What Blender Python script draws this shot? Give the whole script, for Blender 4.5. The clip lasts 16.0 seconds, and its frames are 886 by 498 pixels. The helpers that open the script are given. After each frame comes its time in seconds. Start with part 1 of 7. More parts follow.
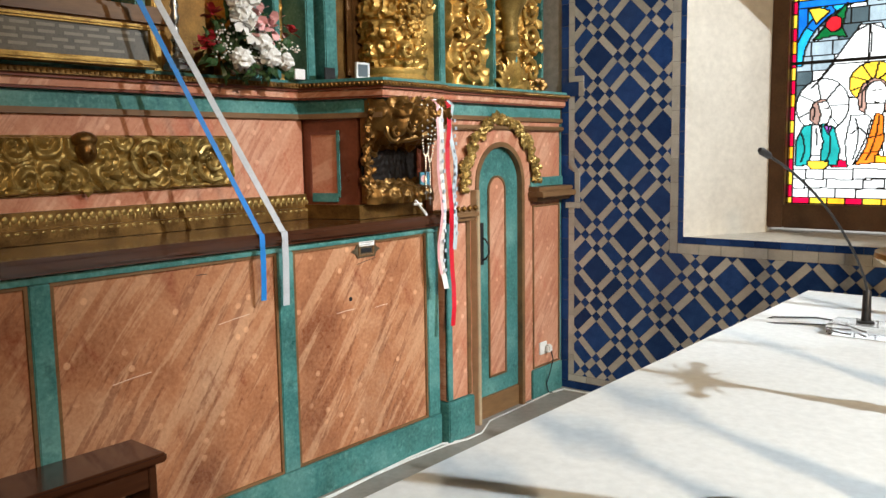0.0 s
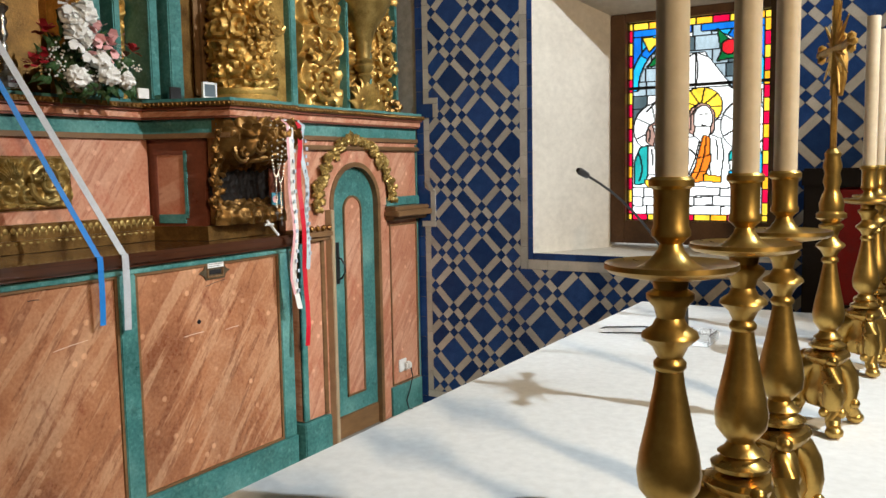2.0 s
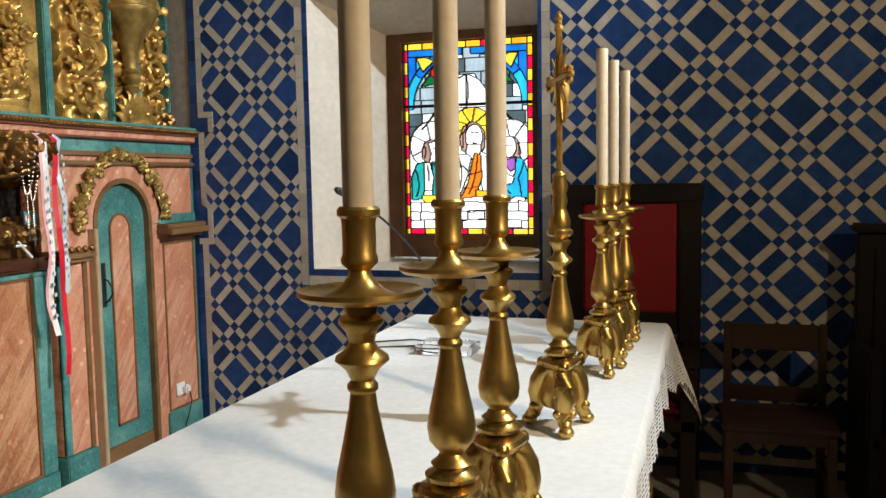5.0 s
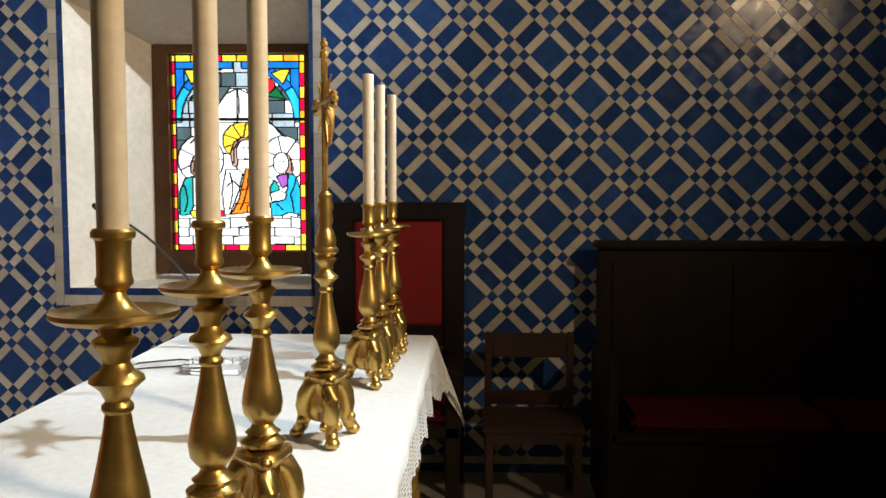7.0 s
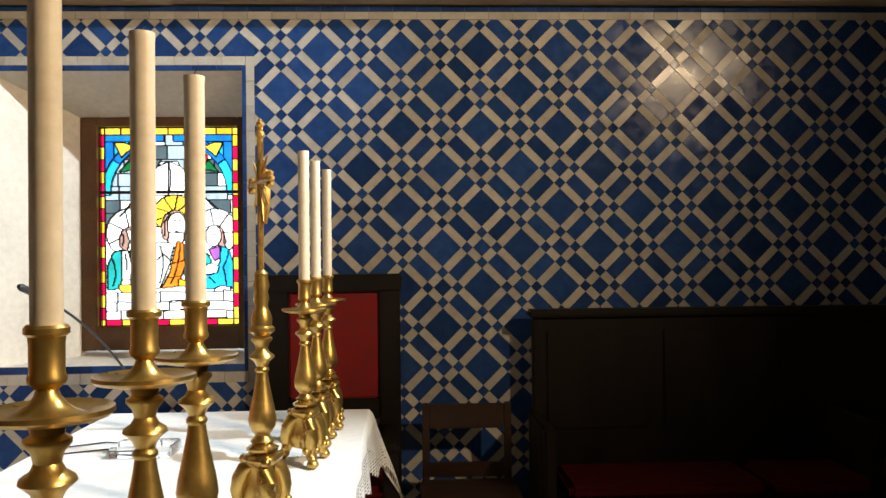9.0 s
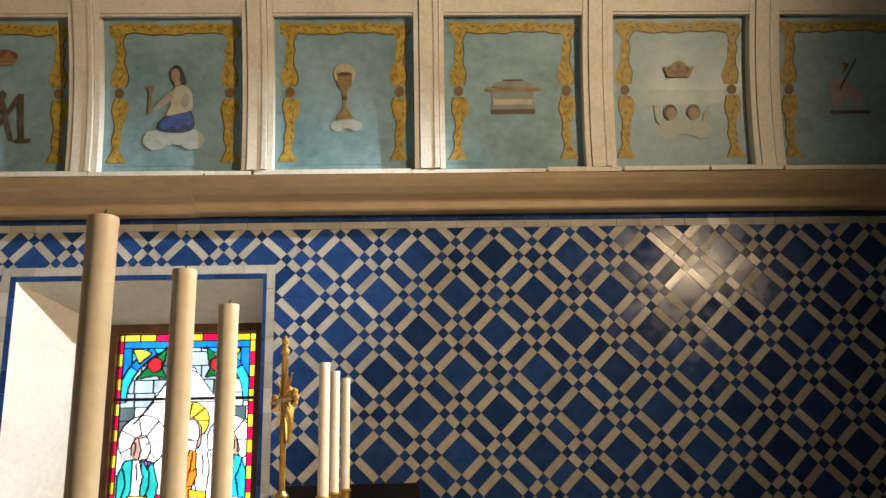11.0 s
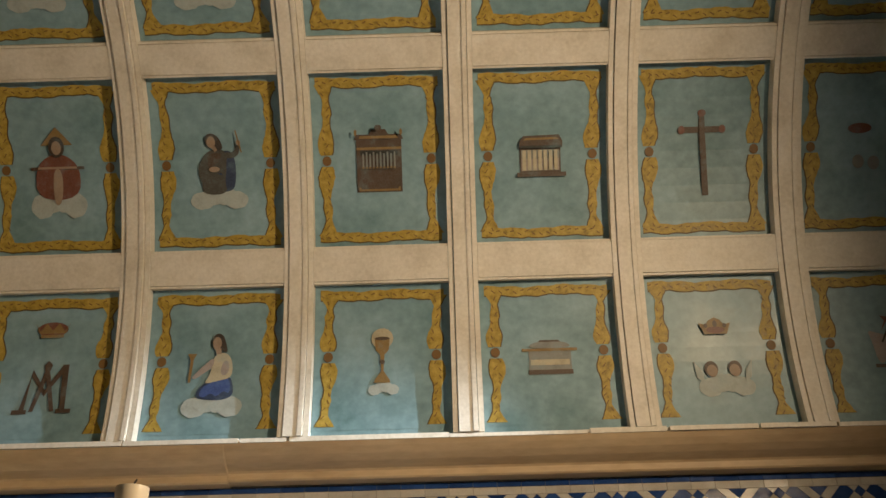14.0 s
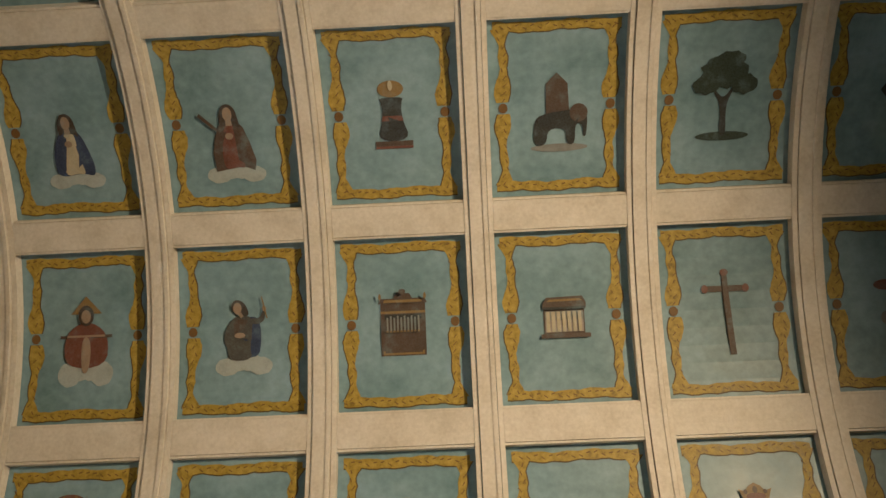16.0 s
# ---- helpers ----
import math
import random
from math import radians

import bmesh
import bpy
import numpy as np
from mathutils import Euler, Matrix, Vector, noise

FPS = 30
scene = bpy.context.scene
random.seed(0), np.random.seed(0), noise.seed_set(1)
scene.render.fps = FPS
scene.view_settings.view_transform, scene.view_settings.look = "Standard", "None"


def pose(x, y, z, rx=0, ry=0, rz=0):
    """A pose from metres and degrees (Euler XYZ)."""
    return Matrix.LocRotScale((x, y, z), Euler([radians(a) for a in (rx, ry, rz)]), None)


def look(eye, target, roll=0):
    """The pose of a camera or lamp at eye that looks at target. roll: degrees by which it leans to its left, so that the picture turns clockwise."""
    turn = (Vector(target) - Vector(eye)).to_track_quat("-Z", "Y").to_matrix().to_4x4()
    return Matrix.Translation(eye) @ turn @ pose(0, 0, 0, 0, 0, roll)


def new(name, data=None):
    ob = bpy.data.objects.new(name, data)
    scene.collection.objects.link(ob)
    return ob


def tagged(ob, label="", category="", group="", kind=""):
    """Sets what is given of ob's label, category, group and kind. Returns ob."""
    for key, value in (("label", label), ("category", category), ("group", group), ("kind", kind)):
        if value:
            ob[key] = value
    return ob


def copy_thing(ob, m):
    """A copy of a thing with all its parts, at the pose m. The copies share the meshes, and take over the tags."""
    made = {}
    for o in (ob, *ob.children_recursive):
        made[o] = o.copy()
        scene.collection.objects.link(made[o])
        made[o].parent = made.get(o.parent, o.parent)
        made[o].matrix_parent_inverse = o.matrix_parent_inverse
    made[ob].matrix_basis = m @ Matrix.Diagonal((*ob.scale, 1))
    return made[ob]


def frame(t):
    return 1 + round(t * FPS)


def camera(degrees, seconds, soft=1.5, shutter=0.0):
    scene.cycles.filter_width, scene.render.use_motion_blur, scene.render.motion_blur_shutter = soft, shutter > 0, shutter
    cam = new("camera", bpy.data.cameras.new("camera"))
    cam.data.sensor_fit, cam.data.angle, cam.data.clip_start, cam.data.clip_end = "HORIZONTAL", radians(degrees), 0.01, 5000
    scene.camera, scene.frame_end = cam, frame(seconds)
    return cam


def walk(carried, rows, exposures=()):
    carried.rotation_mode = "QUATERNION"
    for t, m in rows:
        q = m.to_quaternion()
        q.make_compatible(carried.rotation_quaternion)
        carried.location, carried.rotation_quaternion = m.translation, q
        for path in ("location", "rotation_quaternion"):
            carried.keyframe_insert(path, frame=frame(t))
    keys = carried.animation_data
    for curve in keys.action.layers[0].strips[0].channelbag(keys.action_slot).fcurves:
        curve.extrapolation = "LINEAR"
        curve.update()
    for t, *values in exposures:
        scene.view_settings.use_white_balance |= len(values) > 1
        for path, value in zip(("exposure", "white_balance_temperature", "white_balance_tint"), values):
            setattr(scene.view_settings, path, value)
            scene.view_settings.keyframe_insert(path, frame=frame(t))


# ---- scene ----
cam = camera(56.2, 16.0)
PATH = [
    (0, (-0.267, -0.008, 1.63), (-1.532, 1.523, 1.394), -0.9),
    (0.5, (-0.224, 0, 1.63), (-1.409, 1.596, 1.408), -0.76),
    (1, (-0.168, 0.007, 1.631), (-1.306, 1.639, 1.421), -0.86),
    (1.5, (-0.142, 0.017, 1.632), (-1.235, 1.68, 1.43), -0.92),
    (2, (-0.121, 0.027, 1.63), (-1.151, 1.73, 1.436), -0.99),
    (2.5, (-0.097, 0.041, 1.63), (-1.068, 1.78, 1.443), -1.08),
    (3, (-0.078, 0.064, 1.638), (-0.978, 1.841, 1.454), -0.95),
    (3.2, (-0.07, 0.066, 1.633), (-0.947, 1.854, 1.453), -0.95),
    (5.3, (0.035, 0.065, 1.651), (-0.486, 1.988, 1.481), -0.71),
    (5.5, (0.049, 0.068, 1.648), (-0.411, 2.007, 1.481), -0.51),
    (6, (0.056, 0.037, 1.656), (-0.237, 2.009, 1.498), -0.4),
    (6.5, (0.059, 0.01, 1.66), (-0.119, 1.996, 1.511), -0.21),
    (7, (0.057, -0.008, 1.664), (-0.019, 1.985, 1.523), 0.06),
    (7.5, (0.053, -0.022, 1.67), (0.083, 1.973, 1.537), -0.1),
    (8, (0.053, -0.039, 1.678), (0.131, 1.957, 1.567), -0.34),
    (8.2, (0.056, -0.036, 1.681), (0.135, 1.96, 1.591), -0.44),
    (10.3, (0.027, -0.023, 1.731), (0.116, 1.955, 2.012), -0.87),
    (10.5, (0.024, -0.025, 1.737), (0.102, 1.946, 2.073), -0.97),
    (11, (0.012, -0.041, 1.756), (0.075, 1.901, 2.232), -1.17),
    (11.5, (0.014, -0.046, 1.785), (0.059, 1.863, 2.381), -1.52),
    (12, (0.013, -0.048, 1.788), (0.049, 1.833, 2.467), -1.56),
    (12.5, (0.007, -0.045, 1.795), (0.031, 1.801, 2.563), -1.42),
    (13, (0.006, -0.028, 1.783), (0.015, 1.78, 2.639), -1.27),
    (13.5, (0.004, -0.014, 1.775), (0.003, 1.744, 2.728), -1.24),
    (14, (0.003, -0.013, 1.762), (-0.007, 1.686, 2.817), -1.48),
    (14.5, (0.003, -0.011, 1.751), (-0.012, 1.625, 2.902), -1.54),
    (15, (0.003, -0.006, 1.741), (-0.022, 1.57, 2.972), -1.32),
    (15.5, (0.003, 0.001, 1.735), (-0.036, 1.515, 3.042), -1.35),
    (16, (0.003, 0.01, 1.73), (-0.05, 1.459, 3.107), -1.24),
]
EXPOSURES = [(0, -0.2), (1, -0.4), (3, -0.42), (6, -0.52), (7.5, -0.15), (8.2, -0.05), (10.3, 0.2), (11, 0.12), (12, 0.12), (13.2, 0.02), (14.5, 0.06), (15.5, 0.26), (16, 0.3)]
walk(cam, [(t, look(eye, target, roll)) for t, eye, target, roll in PATH], EXPOSURES)

# ---- world and lamps ----
world = bpy.data.worlds.new("sky")
scene.world = world
world.use_nodes = True
wn = world.node_tree
sky = wn.nodes.new("ShaderNodeTexSky")
sky.sky_type, sky.sun_disc, sky.sun_elevation, sky.sun_rotation = "NISHITA", False, radians(35), radians(150)
wn.links.new(sky.outputs[0], wn.nodes["Background"].inputs[0])
wn.nodes["Background"].inputs[1].default_value = 0.1


def spot(name, eye, target, watts, colour, degrees, blend=0.5, size=0.03):
    data = bpy.data.lights.new(name, "SPOT")
    data.energy, data.color, data.spot_size, data.spot_blend, data.shadow_soft_size = watts, colour, radians(degrees), blend, size
    ob = new(name, data)
    ob.matrix_world = look(eye, target)
    return ob


spot("spot_lamp_altarpiece", (2.60, 3.55, 4.30), (-3.2, 3.75, 1.7), 2100, (0.87, 0.95, 1.0), 47, 1.0)
spot("spot_lamp_table", (1.72, 2.33, 4.25), (-0.95, 2.3, 0.95), 780, (0.84, 0.94, 1.0), 54, 0.9)
spot("spot_lamp_warm", (3.40, -0.10, 4.10), (-0.25, 2.15, 0.95), 560, (1.0, 0.84, 0.62), 42, 0.8)
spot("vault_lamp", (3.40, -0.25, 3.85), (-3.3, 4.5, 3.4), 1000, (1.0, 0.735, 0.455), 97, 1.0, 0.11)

# ---- materials ----


class Net:
    """A small helper for node materials."""

    def __init__(self, name):
        self.mat = bpy.data.materials.new(name)
        self.mat.use_nodes = True
        self.tree = self.mat.node_tree
        self.b = self.tree.nodes["Principled BSDF"]
        self.space = self.tree.nodes.new("ShaderNodeTexCoord").outputs["Object"]

    def node(self, kind, **values):
        n = self.tree.nodes.new("ShaderNode" + kind)
        for k, v in values.items():
            n.inputs[k.replace("_", " ")].default_value = v
        return n

    def wire(self, a, b):
        self.tree.links.new(a, b)

    def noise(self, scale, detail=4.0, stretch=(1, 1, 1), turn=(0, 0, 0), rough=0.6):
        m = self.node("Mapping")
        m.inputs["Scale"].default_value, m.inputs["Rotation"].default_value = stretch, turn
        self.wire(self.space, m.inputs[0])
        if any(turn):
            m.vector_type, m.inputs["Scale"].default_value = "TEXTURE", [1 / v for v in stretch]
        n = self.node("TexNoise", Scale=scale, Detail=detail, Roughness=rough)
        self.wire(m.outputs[0], n.inputs["Vector"])
        return n.outputs["Fac"]

    def ramp(self, fac, stops):
        r = self.tree.nodes.new("ShaderNodeValToRGB")
        r.color_ramp.elements[0].position, r.color_ramp.elements[0].color = stops[0][0], (*stops[0][1], 1)
        r.color_ramp.elements[1].position, r.color_ramp.elements[1].color = stops[-1][0], (*stops[-1][1], 1)
        for p, c in stops[1:-1]:
            r.color_ramp.elements.new(p).color = (*c, 1)
        self.wire(fac, r.inputs[0])
        return r.outputs[0]

    def mix(self, fac, a, b, mode="MIX"):
        m = self.tree.nodes.new("ShaderNodeMix")
        m.data_type, m.blend_type = "RGBA", mode
        for v, n in ((fac, 0), (a, 6), (b, 7)):
            if isinstance(v, (int, float)):
                m.inputs[n].default_value = v
            elif isinstance(v, tuple):
                m.inputs[n].default_value = (*v, 1)
            else:
                self.wire(v, m.inputs[n])
        return m.outputs[2]

    def bump(self, fac, strength=0.3, distance=0.004, normal=None):
        n = self.node("Bump", Strength=strength, Distance=distance)
        if normal:
            self.wire(normal, n.inputs["Normal"])
        self.wire(fac, n.inputs["Height"])
        self.wire(n.outputs[0], self.b.inputs["Normal"])

    def done(self, colour=None, rough=0.5, metal=0.0, spec=0.5, coat=0.0):
        if isinstance(colour, tuple):
            self.b.inputs["Base Color"].default_value = (*colour, 1)
        elif colour is not None:
            self.wire(colour, self.b.inputs["Base Color"])
        if isinstance(rough, (int, float)):
            self.b.inputs["Roughness"].default_value = rough
        else:
            self.wire(rough, self.b.inputs["Roughness"])
        self.b.inputs["Metallic"].default_value = metal
        self.b.inputs["Specular IOR Level"].default_value = spec
        self.b.inputs["Coat Weight"].default_value = coat
        return self.mat


def speckled(name, stops, scale=6.0, rough=0.5, metal=0.0, bump=0.15, coat=0.0, stretch=(1, 1, 1), turn=(0, 0, 0), vary=0.0, spec=0.5, tilt=0.0):
    n = Net(name)
    big = n.noise(scale, 5, stretch, turn)
    fine = n.noise(scale * 9, 3, stretch, turn)
    c = n.ramp(big, stops)
    c = n.mix(0.25, c, n.ramp(fine, [(0.3, tuple(v * 0.75 for v in stops[0][1])), (0.7, tuple(min(1, v * 1.15) for v in stops[-1][1]))]))
    if vary:
        info = n.tree.nodes.new("ShaderNodeObjectInfo").outputs["Random"]
        isl = n.tree.nodes.new("ShaderNodeNewGeometry").outputs["Random Per Island"]
        add = n.tree.nodes.new("ShaderNodeMath")
        add.operation = "FRACT"
        s2 = n.tree.nodes.new("ShaderNodeMath")
        s2.operation = "ADD"
        n.wire(info, s2.inputs[0]), n.wire(isl, s2.inputs[1]), n.wire(s2.outputs[0], add.inputs[0])
        c = n.mix(1.0, c, n.ramp(add.outputs[0], [(0, (1 - vary,) * 3), (1, (1, 1, 1))]), "MULTIPLY")
    lean = None
    if tilt:
        toss = n.tree.nodes.new("ShaderNodeTexWhiteNoise")
        toss.noise_dimensions = "1D"
        n.wire(add.outputs[0], toss.inputs["W"])
        away = n.tree.nodes.new("ShaderNodeVectorMath")
        away.operation = "MULTIPLY_ADD"
        away.inputs[1].default_value, away.inputs[2].default_value = (tilt,) * 3, (-tilt / 2,) * 3
        n.wire(toss.outputs["Color"], away.inputs[0])
        total = n.tree.nodes.new("ShaderNodeVectorMath")
        total.operation = "ADD"
        n.wire(n.tree.nodes.new("ShaderNodeNewGeometry").outputs["Normal"], total.inputs[0]), n.wire(away.outputs[0], total.inputs[1])
        unit = n.tree.nodes.new("ShaderNodeVectorMath")
        unit.operation = "NORMALIZE"
        n.wire(total.outputs[0], unit.inputs[0])
        lean = unit.outputs[0]
    n.bump(fine, bump, normal=lean)
    r = n.ramp(big, [(0.3, (max(0.03, rough - 0.08),) * 3), (0.7, (min(1, rough + 0.1),) * 3)])
    return n.done(c, r, metal, spec, coat)


def marbled(name, base, dark, light, dots=None, streak=True, rough=0.38):
    """Painted false marble: diagonal brushed streaks, clouds and pale rings."""
    n = Net(name)
    cloud = n.noise(2.2, 6)
    c = n.ramp(cloud, [(0.3, dark), (0.5, base), (0.75, light)])
    if streak:
        st = n.noise(1.5, 5, (1.0, 0.9, 11.0), (radians(50), 0, 0), 0.62)
        c = n.mix(n.ramp(st, [(0.52, (0, 0, 0)), (0.57, (0.6,) * 3)]), c, light)
        st2 = n.noise(2.6, 5, (1.0, 1.1, 9.0), (radians(55), 0, 0), 0.68)
        c = n.mix(n.ramp(st2, [(0.53, (0, 0, 0)), (0.60, (0.7,) * 3)]), c, dark)
        worn = n.noise(3.4, 5, (1.0, 1.5, 0.8), (radians(20), 0, 0), 0.7)
        c = n.mix(n.ramp(worn, [(0.56, (0, 0, 0)), (0.68, (0.75,) * 3)]), c, tuple(v * k for v, k in zip(dark, (1.25, 0.9, 0.85))))
    else:
        fleck = n.noise(26, 5, rough=0.75)
        c = n.mix(n.ramp(fleck, [(0.55, (0, 0, 0)), (0.68, (0.6,) * 3)]), c, light)
        c = n.mix(n.ramp(n.noise(9, 4, rough=0.7), [(0.56, (0, 0, 0)), (0.70, (0.7,) * 3)]), c, dark)
    if dots:
        v = n.node("TexVoronoi", Scale=dots, Randomness=1.0)
        v.voronoi_dimensions = "2D"
        side = n.node("Mapping")
        side.inputs["Rotation"].default_value = (0, radians(90), 0)
        n.wire(n.space, side.inputs[0])
        n.wire(side.outputs[0], v.inputs["Vector"])
        ring = n.ramp(v.outputs["Distance"], [(0.0, (0.75,) * 3), (0.055, (0.5,) * 3), (0.08, (0.6,) * 3), (0.115, (0, 0, 0))])
        gate = n.ramp(n.noise(5.3, 3), [(0.44, (0, 0, 0)), (0.60, (1, 1, 1))])
        c = n.mix(n.mix(1.0, ring, gate, "MULTIPLY"), c, tuple(min(1, v * 1.5) for v in light))
    fine = n.noise(60, 4)
    c = n.mix(0.22, c, n.ramp(fine, [(0.35, dark), (0.65, light)]))
    n.bump(fine, 0.1)
    return n.done(c, n.ramp(cloud, [(0.3, (rough - 0.12,) * 3), (0.7, (rough + 0.08,) * 3)]), 0, 0.5)


PINK = marbled("salmon_false_marble", (0.43, 0.175, 0.080), (0.20, 0.060, 0.026), (0.62, 0.35, 0.20), dots=7.5)
ROSE = marbled("rose_false_marble", (0.54, 0.235, 0.135), (0.38, 0.125, 0.065), (0.70, 0.40, 0.27), dots=8.0)
TEAL = marbled("teal_false_marble", (0.045, 0.19, 0.18), (0.014, 0.075, 0.07), (0.20, 0.42, 0.38), streak=False)
GOLD = speckled("old_gilding", [(0.3, (0.20, 0.095, 0.018)), (0.5, (0.52, 0.30, 0.07)), (0.75, (0.80, 0.54, 0.17))], 9, 0.38, 0.62, 0.3)
OLDGOLD = speckled("olive_gilding", [(0.3, (0.15, 0.09, 0.022)), (0.5, (0.33, 0.215, 0.06)), (0.75, (0.54, 0.38, 0.13))], 14, 0.38, 0.6, 0.3)
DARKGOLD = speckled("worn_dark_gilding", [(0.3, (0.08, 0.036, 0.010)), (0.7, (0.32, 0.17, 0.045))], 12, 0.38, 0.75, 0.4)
BRASS = speckled("cast_brass", [(0.3, (0.36, 0.215, 0.050)), (0.7, (0.60, 0.40, 0.12))], 7, 0.31, 0.92, 0.05)
REDWOOD = speckled("red_brown_painted_wood", [(0.3, (0.13, 0.035, 0.02)), (0.7, (0.25, 0.075, 0.04))], 7, 0.35, 0, 0.1, stretch=(1, 0.15, 1))
BROWN = speckled("brown_moulding_wood", [(0.3, (0.11, 0.055, 0.022)), (0.7, (0.24, 0.13, 0.055))], 8, 0.4, 0, 0.15, stretch=(1, 0.2, 1))
SLABWOOD = speckled("varnished_dark_wood", [(0.3, (0.030, 0.010, 0.005)), (0.7, (0.085, 0.030, 0.013))], 6, 0.2, 0, 0.08, coat=0.4, stretch=(1, 0.12, 1))
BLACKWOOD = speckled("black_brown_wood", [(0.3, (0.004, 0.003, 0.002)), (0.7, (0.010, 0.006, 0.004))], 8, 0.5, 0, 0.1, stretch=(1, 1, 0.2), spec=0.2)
CHAIRWOOD = speckled("chestnut_wood", [(0.3, (0.0135, 0.0054, 0.0023)), (0.7, (0.0338, 0.0126, 0.0049))], 8, 0.38, 0, 0.1, stretch=(0.2, 1, 1))
# Red velvet with the shade around the low seats put into its colour.
SHADERED = speckled("shaded_red_velvet", [(0.3, (0.035, 0.002, 0.003)), (0.7, (0.07, 0.004, 0.005))], 20, 0.9, 0, 0.2, spec=0.1)
REDCLOTH = speckled("dark_red_velvet", [(0.3, (0.1350, 0.0017, 0.0024)), (0.7, (0.2250, 0.0038, 0.0042))], 20, 0.85, 0, 0.2)
TILEBLUE = speckled("cobalt_glazed_tile", [(0.3, (0.016, 0.048, 0.18)), (0.7, (0.032, 0.088, 0.28))], 16, 0.13, 0, 0.10, vary=0.45, spec=0.13, tilt=0.06)
TILEWHITE = speckled("off_white_glazed_tile", [(0.3, (0.44, 0.42, 0.37)), (0.7, (0.58, 0.56, 0.51))], 16, 0.15, 0, 0.10, vary=0.25, spec=0.13, tilt=0.06)
GROUT = speckled("grey_grout", [(0.3, (0.16, 0.15, 0.13)), (0.7, (0.30, 0.28, 0.25))], 20, 0.9)
PLASTER = speckled("cream_plaster", [(0.3, (0.56, 0.52, 0.45)), (0.7, (0.70, 0.66, 0.58))], 3, 0.8, 0, 0.2)
RIBPAINT = speckled("ivory_painted_wood", [(0.3, (0.56, 0.52, 0.44)), (0.5, (0.68, 0.645, 0.57)), (0.7, (0.74, 0.71, 0.65))], 5, 0.5, 0, 0.2)
CORNICE = speckled("ochre_cornice_paint", [(0.3, (0.40, 0.29, 0.17)), (0.7, (0.56, 0.43, 0.27))], 3, 0.55, 0, 0.15, stretch=(0.3, 1, 1))
SKYPAINT = speckled("faded_sky_blue_paint", [(0.3, (0.12, 0.225, 0.25)), (0.5, (0.20, 0.33, 0.385)), (0.7, (0.27, 0.42, 0.50))], 2.2, 0.40, 0, 0.1)
FLOORSTONE = speckled("grey_stone_floor", [(0.3, (0.17, 0.155, 0.13)), (0.7, (0.30, 0.28, 0.25))], 3, 0.5, 0, 0.2)
CLOTH = speckled("white_linen", [(0.3, (0.74, 0.76, 0.77)), (0.7, (0.79, 0.81, 0.82))], 4, 0.8, 0, 0.15)
WAX = speckled("ivory_wax", [(0.3, (0.54, 0.45, 0.32)), (0.7, (0.64, 0.56, 0.43))], 5, 0.42, 0, 0.05)
WAX.node_tree.nodes["Principled BSDF"].inputs["Subsurface Weight"].default_value = 0.15
WAX.node_tree.nodes["Principled BSDF"].inputs["Subsurface Radius"].default_value = (0.02, 0.012, 0.006)
FRAMEWOOD = speckled("brown_window_frame", [(0.3, (0.07, 0.035, 0.018)), (0.7, (0.15, 0.08, 0.04))], 8, 0.45, 0, 0.15)
BLACK = speckled("black_plastic", [(0.3, (0.012, 0.012, 0.013)), (0.7, (0.025, 0.025, 0.027))], 30, 0.35)
LEAD = speckled("dark_lead", [(0.3, (0.012, 0.012, 0.013)), (0.7, (0.03, 0.03, 0.03))], 30, 0.5, 0.3)


def plain(name, colour, rough=0.5, metal=0.0):
    return speckled(name, [(0.3, tuple(v * 0.82 for v in colour)), (0.7, tuple(min(1, v * 1.1) for v in colour))], 18, rough, metal, 0.1)


# ---- mesh helpers ----


def thing(name, label, category, group="", kind="", at=(0, 0, 0)):
    ob = new(name)
    ob.empty_display_size = 0.05
    ob.matrix_world = pose(*at)
    return tagged(ob, label, category, group, kind)


def part(name, bm, material, parent=None, label="", smooth=False):
    """Links a bmesh as one mesh object under a thing or a part."""
    mesh = bpy.data.meshes.new(name)
    bmesh.ops.recalc_face_normals(bm, faces=bm.faces)
    bm.to_mesh(mesh)
    bm.free()
    for m in material if isinstance(material, (list, tuple)) else [material]:
        mesh.materials.append(m)
    if smooth:
        mesh.polygons.foreach_set("use_smooth", [True] * len(mesh.polygons))
        mesh.set_sharp_from_angle(angle=radians(40))
    ob = new(name, mesh)
    ob.parent = parent
    if label:
        ob["label"] = label
    return ob


def quick(name, verts, faces, material, parent=None):
    mesh = bpy.data.meshes.new(name)
    mesh.from_pydata(verts, [], faces)
    mesh.materials.append(material)
    ob = new(name, mesh)
    ob.parent = parent
    return ob


def box(bm, x0, x1, y0, y1, z0, z1, bevel=0.0):
    vs = [bm.verts.new((x, y, z)) for x in (x0, x1) for y in (y0, y1) for z in (z0, z1)]
    fs = [bm.faces.new([vs[i] for i in f]) for f in ((0, 1, 3, 2), (4, 6, 7, 5), (0, 4, 5, 1), (2, 3, 7, 6), (0, 2, 6, 4), (1, 5, 7, 3))]
    if bevel:
        es = list({e for f in fs for e in f.edges})
        bmesh.ops.bevel(bm, geom=es, offset=bevel, segments=2, affect="EDGES")
    return bm


def boxes(*sizes, bevel=0.0):
    bm = bmesh.new()
    for s in sizes:
        box(bm, *s, bevel=bevel)
    return bm


